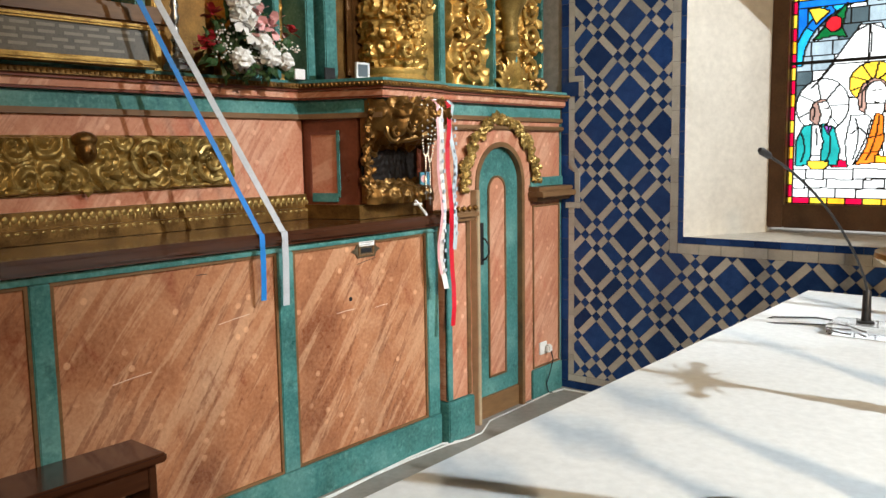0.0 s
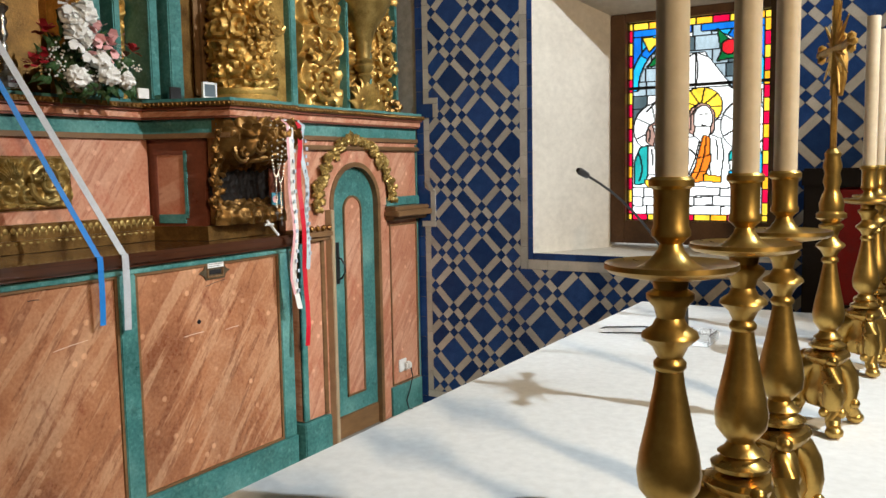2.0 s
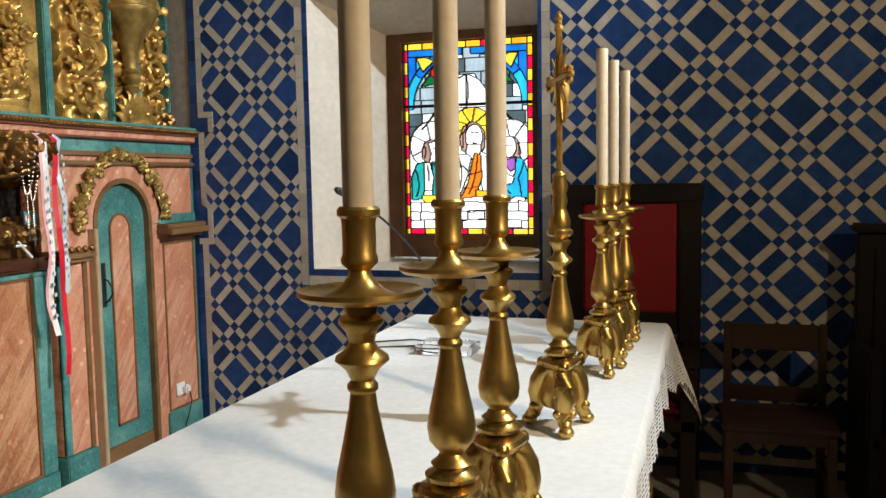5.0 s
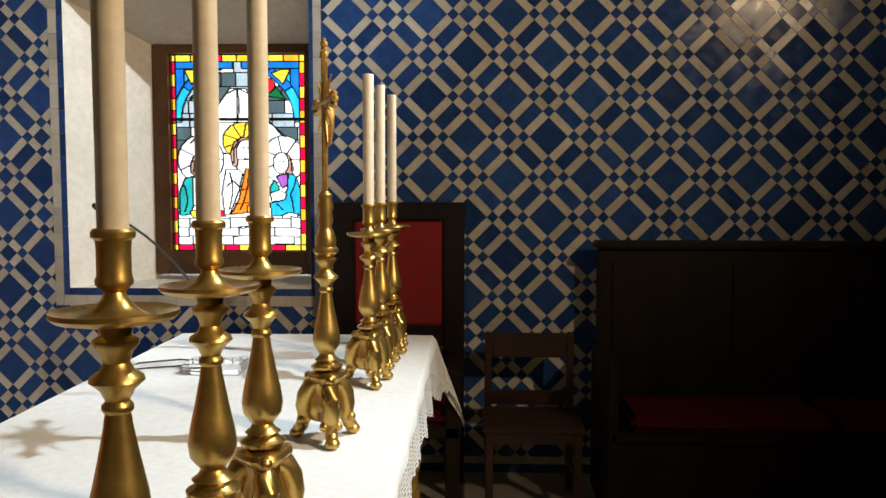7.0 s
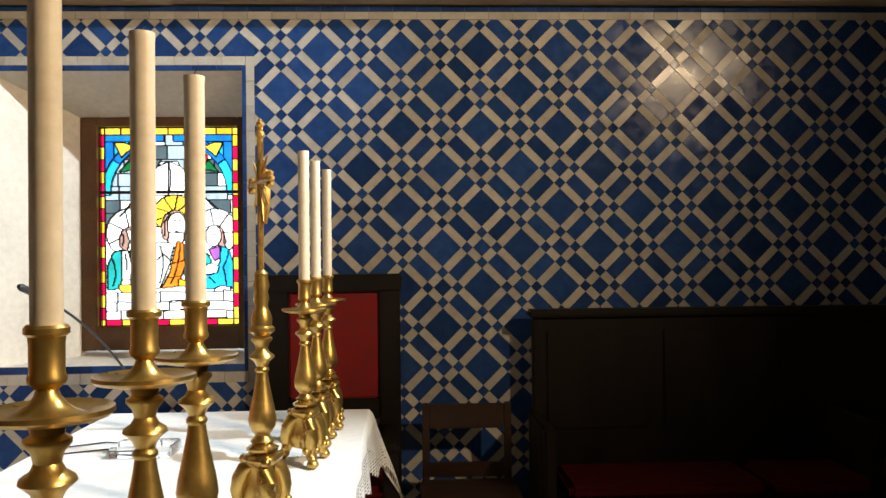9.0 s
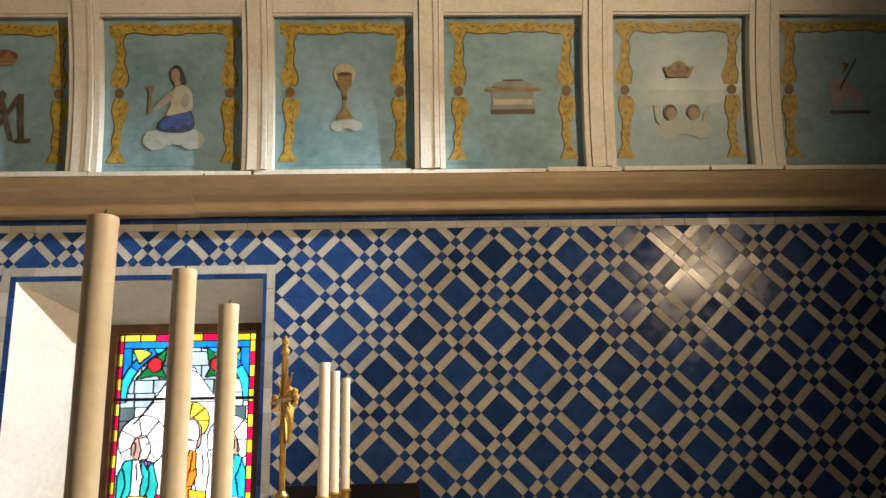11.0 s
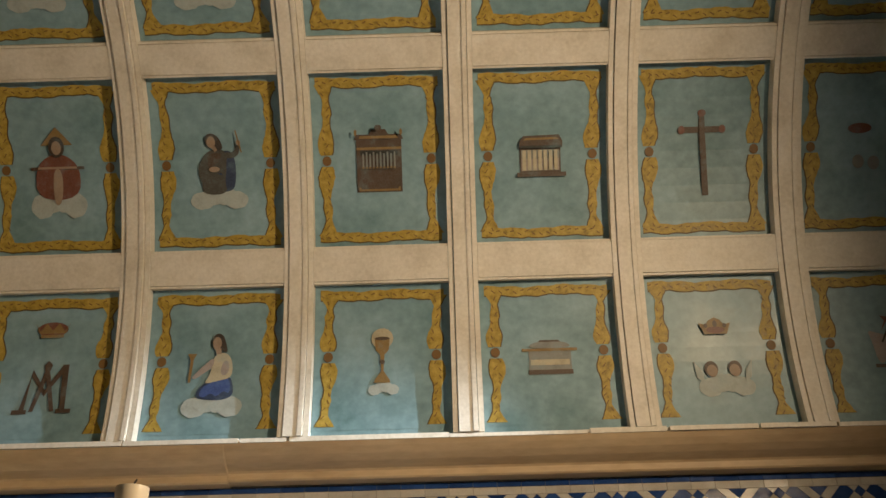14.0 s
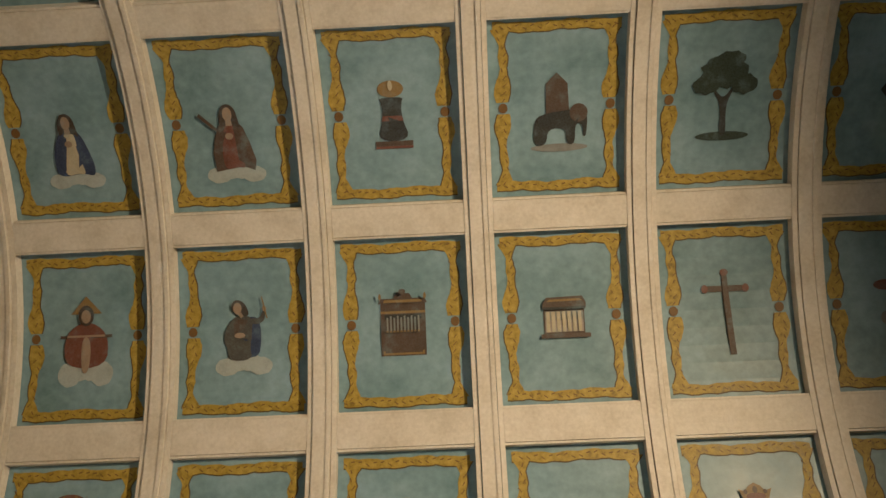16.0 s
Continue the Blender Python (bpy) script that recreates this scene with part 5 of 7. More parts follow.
part("wing", boxes((-0.17, -0.12, -0.20, 0.14, 0.02, 0.75), bevel=0.03), BROWN, shaft)
# high gilded corner ornament near the vault
orn = thing("corner_ornament", "gilded carved ornament high on the altarpiece", "carving", at=(-2.99, 4.46, 4.50))
bm = bmesh.new()
for k in range(16):
    a = k * 0.75
    ball(bm, (0.04 * math.cos(a * 1.7), 0.05 * math.cos(a), 0.07 * math.sin(a) * (1 if k % 2 else 0.5)), 0.028, 1)
tube(bm, [(-0.02, 0.02, -0.02), (-0.2, 0.15, -0.2), (-0.6, 0.2, -0.9), (-0.9, 0.2, -1.2)], [0.03, 0.05, 0.05, 0.05], 8)
part("carving", bm, GOLD, orn, smooth=True)

# inscription chest on the shelf
chest = thing("inscription_chest", "dark stone chest with a worn inscription and gilt edges", "chest")
STONE = speckled("dark_grey_stone", [(0.3, (0.10, 0.10, 0.095)), (0.7, (0.19, 0.185, 0.17))], 14, 0.6, 0, 0.25)
part("block", boxes((-3.85, -3.47, 0.85, 1.955, 2.02, 2.145)), STONE, chest)
part("edge_moulding", boxes((-3.85, -3.44, 0.80, 1.99, 1.993, 2.02), bevel=0.008), GOLD, chest)
part("edge_moulding", boxes((-3.85, -3.45, 0.80, 1.99, 2.146, 2.166), bevel=0.008), GOLD, chest)
part("corner_strip", boxes((-3.475, -3.455, 1.956, 1.985, 2.021, 2.145)), GOLD, chest)
part("lid", boxes((-3.85, -3.52, 0.85, 2.10, 2.168, 2.26), bevel=0.02), BROWN, chest, "dark brown wooden lid")
LETTER = plain("pale_worn_letters", (0.30, 0.29, 0.26), 0.7)
rnd = random.Random(2)
for row in range(4):
    y = 1.0 + 0.06 * row
    while y < 1.92 - 0.05 * row:
        w = rnd.uniform(0.03, 0.10)
        part("bar", boxes((-3.47, -3.4685, y, min(1.93, y + w), 2.122 - row * 0.026, 2.134 - row * 0.026)), LETTER, chest)
        y += w + rnd.uniform(0.012, 0.035)
# small cards and a dark figure-like knob on the shelf
for y, x, h, m, nm, lb in ((2.80, -3.50, 0.05, PAPER, "small_card", "small white card leaning on the shelf"), (2.93, -3.42, 0.06, BLACK, "small_box", "small black box standing on the shelf"), (3.04, -3.30, 0.085, plain("blue_grey_print", (0.10, 0.13, 0.15), 0.5), "framed_photo", "small pale framed picture on the shelf")):
    o_ = thing(nm, lb, "card" if m is PAPER else "box" if m is BLACK else "picture", at=(x, y, 1.994))
    part("body", boxes((-0.006, 0.006, -0.025 - h * 0.15, 0.025 + h * 0.15, 0, h), bevel=0.001), m, o_)
    if nm == "framed_photo":
        part("frame", frame_x(bmesh.new(), -0.036, 0.036, 0.012, h - 0.012, 0.01, -0.004, 0.009), WHITEPL, o_)

# silver candlestick
SILVER = speckled("tarnished_silver", [(0.3, (0.30, 0.30, 0.30)), (0.7, (0.62, 0.62, 0.60))], 14, 0.28, 1.0, 0.15)
sc = thing("silver_candlestick", "small tarnished silver candlestick beside the flowers", "candlestick", at=(-3.47, 2.085, 1.993))
part("base", lathe(bmesh.new(), [(0.055, 0), (0.058, 0.015), (0.045, 0.03), (0.05, 0.045), (0.03, 0.06), (0.018, 0.07)], 8), SILVER, sc)
part("stem", lathe(bmesh.new(), [(0.012, 0.068), (0.02, 0.085), (0.012, 0.10), (0.022, 0.125), (0.012, 0.15), (0.018, 0.17), (0.01, 0.19), (0.022, 0.22), (0.012, 0.25), (0.02, 0.27), (0.012, 0.30), (0.03, 0.33), (0.012, 0.34)], 14), SILVER, sc, smooth=True)

# ---- flowers ----
vase = thing("flower_arrangement", "bouquet of white and pink flowers with green leaves", "flowers", at=(-3.44, 2.42, 1.993))
LEAFG = plain("dark_green_leaf", (0.035, 0.085, 0.025), 0.45)
PETALW = plain("white_petal", (0.80, 0.79, 0.76), 0.6)
PETALP = plain("pink_petal", (0.78, 0.42, 0.42), 0.6)
PETALR = plain("dark_red_petal", (0.33, 0.012, 0.02), 0.5)
part("vase", lathe(bmesh.new(), [(0.06, 0), (0.08, 0.02), (0.085, 0.06), (0.07, 0.08)], 20), SILVER, vase, smooth=True)
rnd = random.Random(9)


def bloom(c, r, mat, petals=26, lily=False):
    bm = bmesh.new()
    c = Vector(c)
    for k in range(petals):
        a, e = rnd.uniform(0, 6.28), rnd.uniform(-0.5, 1.4)
        d = Vector((math.cos(a) * math.cos(e), math.sin(a) * math.cos(e), math.sin(e)))
        if lily:
            a = 6.28 * k / petals
            d = Vector((0.55, math.cos(a), math.sin(a))).normalized()
        s = d.cross(Vector((0.2, 0.1, 1))).normalized() * r * (0.35 if not lily else 0.3)
        p0, p1, p2 = c + d * r * 0.1, c + d * r * 0.65, c + d * r * (1.0 + rnd.uniform(-0.1, 0.15))
        up = s.cross(d).normalized() * r * 0.12
        vs = [bm.verts.new(p) for p in (p0, p1 + s + up, p2 + s * 0.5, p2 - s * 0.5 + up * 0.5, p1 - s + up)]
        bm.faces.new(vs)
    return part("bloom", bm, mat, vase)


for y, z, r in ((-0.10, 0.055, 0.055), (0.055, 0.075, 0.055), (0.16, 0.06, 0.045), (0.01, 0.13, 0.05), (-0.09, 0.25, 0.06), (-0.05, 0.33, 0.06), (-0.12, 0.31, 0.05)):
    bm = bmesh.new()
    ball(bm, (0.13 - abs(y) * 0.2, y, z), r * 0.8, 3)
    for v in bm.verts:
        c_ = Vector((0.13 - abs(y) * 0.2, y, z))
        v.co = c_ + (v.co - c_) * (1 + 0.55 * noise.noise(v.co * 75) + 0.2 * noise.noise(v.co * 190))
    part("bloom", bm, PETALW, vase)
for y, z, r in ((-0.11, 0.22, 0.075), (-0.07, 0.29, 0.08), (-0.13, 0.36, 0.075), (-0.08, 0.43, 0.07), (-0.05, 0.17, 0.07)):
    bloom((0.12, y, z), r, PETALW, 9, True)
for y, z, r in ((0.03, 0.18, 0.085), (0.10, 0.21, 0.075), (0.02, 0.25, 0.07)):
    bloom((0.09, y, z), r, PETALP, 7, True)
    bloom((0.085, y, z), r * 0.5, PETALP, 10)
for y, z in ((-0.26, 0.10), (-0.22, 0.12), (-0.20, 0.24), (0.24, 0.2)):
    bloom((0.05, y, z), 0.05, PETALR, 14)
bm = bmesh.new()
for k in range(150):
    a = rnd.uniform(0, math.pi)
    y0, z0 = 0.23 * math.cos(a) * rnd.uniform(0.2, 1.0), 0.08 + 0.15 * math.sin(a) * rnd.uniform(-0.5, 1.2)
    leaf(bm, 0.02 + rnd.uniform(-0.05, 0.04), y0, z0, rnd.uniform(0.05, 0.12), rnd.uniform(-2.8, -0.2) if z0 < 0.08 else rnd.uniform(-0.6, 3.6), 0.16, rnd.uniform(0.0, 0.06))
part("foliage", bm, LEAFG, vase)
bm = bmesh.new()
for cy_, cz in ((-0.15, 0.10), (0.13, 0.14), (0.20, 0.11), (-0.17, 0.15), (0.0, 0.10)):
    for k in range(26):
        ball(bm, (0.08 + rnd.uniform(-0.03, 0.03), cy_ + rnd.gauss(0, 0.03), cz + rnd.gauss(0, 0.025)), 0.0055, 1)
part("small_blossoms", bm, PETALW, vase)

# ---- straps, ribbons, beads, little cross ----
def ribbon(bm, pts, width, side):
    """A flat strip with a little thickness along points."""
    side = Vector(side).normalized() * width / 2
    rows = []
    for i_, p in enumerate(pts):
        p = Vector(p)
        d = (Vector(pts[min(i_ + 1, len(pts) - 1)]) - Vector(pts[max(i_ - 1, 0)])).normalized()
        n_ = side.cross(d).normalized() * 0.0008
        rows.append([bm.verts.new(p + s + m) for s, m in ((side, n_), (-side, n_), (-side, -n_), (side, -n_))])
    for a, b in zip(rows, rows[1:]):
        for k in range(4):
            bm.faces.new((a[k], a[(k + 1) % 4], b[(k + 1) % 4], b[k]))
    bm.faces.new(rows[0]), bm.faces.new(rows[-1][::-1])
    return bm


BLUESTRAP = plain("blue_woven_strap", (0.004, 0.20, 0.62), 0.6)
GREYSTRAP = plain("pale_grey_woven_strap", (0.50, 0.52, 0.55), 0.6)
for nm, m, y, end, top, w, lb in (("blue_strap", BLUESTRAP, 2.212, 1.0, (-3.40, 1.79, 2.42), 0.024, "blue woven strap stretched over the altar edge"), ("grey_strap", GREYSTRAP, 2.335, 0.96, (-3.40, 1.87, 2.42), 0.030, "pale grey woven strap stretched over the altar edge")):
    o_ = thing(nm, lb, "strap")
    far = Vector((-3.098, y, 1.292)) + (Vector(top) - Vector((-3.098, y, 1.292))) * 1.7
    ribbon(bm := bmesh.new(), [far, (-3.112, y, 1.289), (-3.101, y, 1.287), (-3.099, y, 1.27), (-3.100, y + 0.002, 1.15), (-3.106, y + 0.004, 1.05), (-3.108, y + 0.003, end)], w, (0.25, 1, 0))
    part("strap", bm, m, o_)
PALEINK = plain("pale_blue_ink", (0.42, 0.50, 0.58), 0.6)
RIBBON = [("white_ribbon", PAPER, 3.355, 0.90, 0.030), ("red_ribbon", plain("red_satin", (0.62, 0.012, 0.03), 0.35), 3.425, 0.69, 0.026), ("pale_blue_ribbon", plain("pale_blue_satin", (0.55, 0.66, 0.74), 0.4), 3.455, 1.10, 0.024), ("pink_ribbon", plain("pink_satin", (0.78, 0.40, 0.42), 0.4), 3.335, 0.98, 0.014)]
for nm, m, y, end, w in RIBBON:
    o_ = thing(nm, nm.replace("_", " ") + " hanging from the gilded console", "ribbon", "votive ribbons")
    top = 1.895
    pts = [(-3.075, y - 0.02, top), (-3.034, y - 0.018, top - 0.03)]
    for k in range(1, 12):
        q = k / 11
        pts.append((-3.036 + 0.012 * math.sin(q * 13 + y * 30), y - 0.02 + 0.018 * q + 0.012 * math.sin(q * 9 + y * 50), top - 0.04 + (end - top + 0.04) * q))
    part("ribbon", ribbon(bmesh.new(), pts, w, (0.35, 1, 0)), m, o_)
    if nm in ("white_ribbon", "pale_blue_ribbon"):
        bm = bmesh.new()
        for k in range(16):
            z = top - 0.12 - k * (top - end - 0.16) / 16
            box(bm, -3.026, -3.021, y - 0.022 + 0.008 * (k % 2), y - 0.008 + 0.010 * (k % 2), z, z + 0.018)
        tagged(part("print", bm, PALEINK, o_), kind="stuff")
beads = thing("rosary", "silver grey rosary beads hanging from the console", "rosary")
for y0, y1, zb in ((3.19, 3.285, 1.60), (3.235, 3.305, 1.57)):
    bm = bmesh.new()
    for k in range(30):
        q = k / 29
        y = y0 + (y1 - y0) * q
        ball(bm, (-3.035 - 0.02 * math.sin(math.pi * q), y, 1.86 - (1.86 - zb) * math.sin(math.pi * q) ** 0.6), 0.0065, 1)
    for k in range(14):
        ball(bm, (-3.055, (y0 + y1) / 2, zb - 0.012 * k), 0.006, 1)
    zc = zb - 0.19
    tube(bm, [(-3.055, (y0 + y1) / 2, zc + 0.02), (-3.055, (y0 + y1) / 2, zc - 0.03)], 0.004, 5)
    tube(bm, [(-3.055, (y0 + y1) / 2 - 0.014, zc + 0.005), (-3.055, (y0 + y1) / 2 + 0.014, zc + 0.005)], 0.004, 5)
    tagged(part("bead_chain", bm, SILVER, beads, smooth=True), kind="stuff")
lc = thing("small_cross", "small white wooden cross leaning on the console base", "cross", at=(-3.14, 3.27, 1.288))
bm = bmesh.new()
tube(bm, [(0.03, 0.035, 0.004), (-0.02, 0.0, 0.085)], 0.007, 6)
tube(bm, [(-0.008, -0.028, 0.065), (0.0, 0.028, 0.062)], 0.007, 6)
part("cross", bm, PAPER, lc)
pic = thing("votive_picture", "small blue and pink picture standing behind the beads", "picture", at=(-3.20, 3.40, 1.365))
part("print", boxes((-0.004, 0.004, -0.045, 0.045, 0, 0.15), bevel=0.001), plain("blue_print", (0.06, 0.26, 0.36), 0.5), pic)
part("motif", lathe(bmesh.new(), [(0.02, 0), (0.02, 0.002)], 12), PETALP, pic).matrix_local = pose(0.004, -0.02, 0.115, 0, 90, 0)

# ---- kneeling stool by the altar ----
stool = thing("wooden_stool", "low dark wooden stool with a slanted top edge by the altar", "stool")
SX0, SX1, SY0, SY1, SZ = -3.12, -2.88, 0.50, 1.578, 0.53
bm = bmesh.new()
box(bm, SX0, SX1, SY0, SY1, SZ, SZ + 0.035, bevel=0.008)
part("seat", bm, SLABWOOD, stool)
for y0 in (SY0 + 0.03, SY1 - 0.06):
    part("leg", boxes((SX0 + 0.03, SX1 - 0.03, y0, y0 + 0.03, 0, SZ), bevel=0.003), SLABWOOD, stool)
part("apron", boxes((SX1 - 0.06, SX1 - 0.035, SY0 + 0.06, SY1 - 0.06, SZ - 0.09, SZ), bevel=0.003), SLABWOOD, stool)

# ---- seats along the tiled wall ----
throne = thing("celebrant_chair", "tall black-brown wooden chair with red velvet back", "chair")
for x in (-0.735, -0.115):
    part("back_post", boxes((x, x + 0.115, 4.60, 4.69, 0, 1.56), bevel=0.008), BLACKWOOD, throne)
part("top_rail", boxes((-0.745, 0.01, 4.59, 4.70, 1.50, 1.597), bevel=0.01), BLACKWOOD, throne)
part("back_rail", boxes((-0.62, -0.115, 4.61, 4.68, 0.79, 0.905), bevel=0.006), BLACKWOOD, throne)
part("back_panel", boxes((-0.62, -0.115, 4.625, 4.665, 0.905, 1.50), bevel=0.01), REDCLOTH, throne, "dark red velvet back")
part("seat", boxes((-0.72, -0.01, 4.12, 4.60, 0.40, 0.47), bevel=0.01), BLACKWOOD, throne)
part("cushion", boxes((-0.69, -0.04, 4.13, 4.58, 0.47, 0.54), bevel=0.025), SHADERED, throne)
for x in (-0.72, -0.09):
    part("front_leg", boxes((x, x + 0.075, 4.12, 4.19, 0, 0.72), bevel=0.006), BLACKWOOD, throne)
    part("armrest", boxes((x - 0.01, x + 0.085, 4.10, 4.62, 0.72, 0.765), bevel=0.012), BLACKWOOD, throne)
wc = thing("wooden_chair", "plain dark chestnut wooden chair standing against the wall", "chair")
for x in (0.115, 0.565):
    part("back_post", boxes((x, x + 0.04, 4.52, 4.56, 0, 0.885), bevel=0.006), CHAIRWOOD, wc)
    part("front_leg", boxes((x, x + 0.04, 4.12, 4.16, 0, 0.44), bevel=0.006), CHAIRWOOD, wc)
    part("side_rail", boxes((x + 0.008, x + 0.032, 4.16, 4.52, 0.16, 0.19), bevel=0.003), CHAIRWOOD, wc)
part("backrest", boxes((0.155, 0.565, 4.525, 4.55, 0.745, 0.88), bevel=0.006), CHAIRWOOD, wc)
part("lower_slat", boxes((0.155, 0.565, 4.528, 4.546, 0.48, 0.56), bevel=0.004), CHAIRWOOD, wc)
part("seat", boxes((0.10, 0.62, 4.10, 4.54, 0.44, 0.468), bevel=0.008), CHAIRWOOD, wc)
part("front_rail", boxes((0.155, 0.565, 4.125, 4.15, 0.38, 0.44), bevel=0.003), CHAIRWOOD, wc)
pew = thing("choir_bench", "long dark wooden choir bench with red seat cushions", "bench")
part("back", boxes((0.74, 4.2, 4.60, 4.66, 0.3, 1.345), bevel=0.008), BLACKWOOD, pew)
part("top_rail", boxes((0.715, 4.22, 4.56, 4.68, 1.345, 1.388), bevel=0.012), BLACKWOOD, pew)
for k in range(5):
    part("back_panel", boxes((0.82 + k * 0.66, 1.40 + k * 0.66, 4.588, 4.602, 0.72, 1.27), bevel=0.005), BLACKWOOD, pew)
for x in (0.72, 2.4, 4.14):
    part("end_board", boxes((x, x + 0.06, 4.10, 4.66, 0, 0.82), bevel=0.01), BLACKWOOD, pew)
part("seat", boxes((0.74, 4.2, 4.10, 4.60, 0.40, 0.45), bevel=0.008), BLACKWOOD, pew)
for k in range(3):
    part("cushion", boxes((0.85 + k * 1.06, 1.86 + k * 1.06, 4.12, 4.58, 0.452, 0.53), bevel=0.025), SHADERED, pew, "red velvet cushion with its shade in the colour")
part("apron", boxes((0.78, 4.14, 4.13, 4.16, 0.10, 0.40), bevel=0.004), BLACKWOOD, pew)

# ---- ceiling paintings ----
YELLOWP = speckled("ochre_yellow_paint", [(0.3, (0.15, 0.105, 0.02)), (0.45, (0.34, 0.24, 0.035)), (0.7, (0.52, 0.385, 0.085))], 30, 0.5, 0, 0.1)
UMBER = plain("umber_shadow_paint", (0.10, 0.065, 0.025), 0.55)
BROWNLINE = plain("brown_line_paint", (0.17, 0.095, 0.03), 0.55)


def faded(name, colour, rough):
    """Old thin paint: the sky ground shows through in patches."""
    worn = tuple(c * 0.62 + g * 0.38 for c, g in zip(colour, (0.20, 0.33, 0.385)))
    return speckled(name, [(0.32, tuple(c * 0.75 for c in colour)), (0.52, colour), (0.72, worn)], 11, rough, 0, 0.1)


PAINT = dict(cloud=faded("cloud_white_paint", (0.43, 0.49, 0.48), 0.55), skin=faded("flesh_paint", (0.34, 0.25, 0.18), 0.55), hair=faded("dark_brown_paint", (0.05, 0.03, 0.02), 0.55), blue=faded("ultramarine_paint", (0.05, 0.09, 0.30), 0.5), navy=faded("night_blue_paint", (0.03, 0.045, 0.11), 0.5), gold=faded("gold_brown_paint", (0.26, 0.165, 0.05), 0.5), brown=faded("brown_paint", (0.085, 0.05, 0.03), 0.5), red=faded("brick_red_paint", (0.17, 0.055, 0.03), 0.5), cream=faded("cream_paint", (0.50, 0.45, 0.32), 0.55), black=faded("brown_black_paint", (0.025, 0.022, 0.018), 0.5), grey=faded("grey_paint", (0.24, 0.25, 0.24), 0.55), pink=faded("dull_pink_paint", (0.36, 0.31, 0.29), 0.55), slate=faded("slate_paint", (0.075, 0.07, 0.06), 0.55), dark=faded("dark_green_paint", (0.02, 0.035, 0.02), 0.5))


def el(x, y, rx, ry, n=18, wob=0.0):
    return [(x + rx * (1 + wob * math.sin(k * 2.7)) * math.cos(2 * math.pi * k / n), y + ry * (1 + wob * math.sin(k * 2.7)) * math.sin(2 * math.pi * k / n)) for k in range(n)]


def rc(x0, x1, y0, y1):
    return [(x0, y0), (x1, y0), (x1, y1), (x0, y1)]


def cloud(x, y, w, h):
    return [("cloud", el(x + w * q * 0.36, y + h * (0.12 if abs(q) < 1 else -0.1), w * 0.26, h * 0.5, 14, 0.05)) for q in (-1, -0.35, 0.35, 1)]


def robed(robe, cloak=None, z=0.0):
    """A standing form seen to the knees: long hair, cloak, narrow robe, joined palms."""
    def up(p):
        return [(x, y + z) for x, y in p]
    out = []
    if cloak:
        out.append((cloak, up([(-0.085, -0.17), (-0.095, -0.08), (-0.08, -0.01), (-0.055, 0.05), (-0.02, 0.075), (0.03, 0.075), (0.065, 0.04), (0.09, -0.03), (0.115, -0.12), (0.105, -0.17), (0.05, -0.15)])))
    out += [(robe, up([(-0.045, -0.165), (-0.05, -0.06), (-0.035, 0.02), (-0.015, 0.06), (0.025, 0.06), (0.035, 0.01), (0.04, -0.08), (0.065, -0.16), (0.02, -0.15)])),
            ("hair", up([(-0.05, 0.04), (-0.045, 0.11), (-0.025, 0.15), (0.01, 0.155), (0.036, 0.13), (0.045, 0.08), (0.055, 0.03), (0.03, 0.05), (-0.025, 0.055)])),
            ("skin", up(el(-0.003, 0.105, 0.023, 0.034))), ("skin", up([(-0.014, 0.08), (-0.016, 0.05), (0.016, 0.05), (0.012, 0.08)])), ("skin", up(el(-0.005, 0.0, 0.020, 0.016)))]
    return cloud(0.01, -0.18 + z, 0.24, 0.08) + out


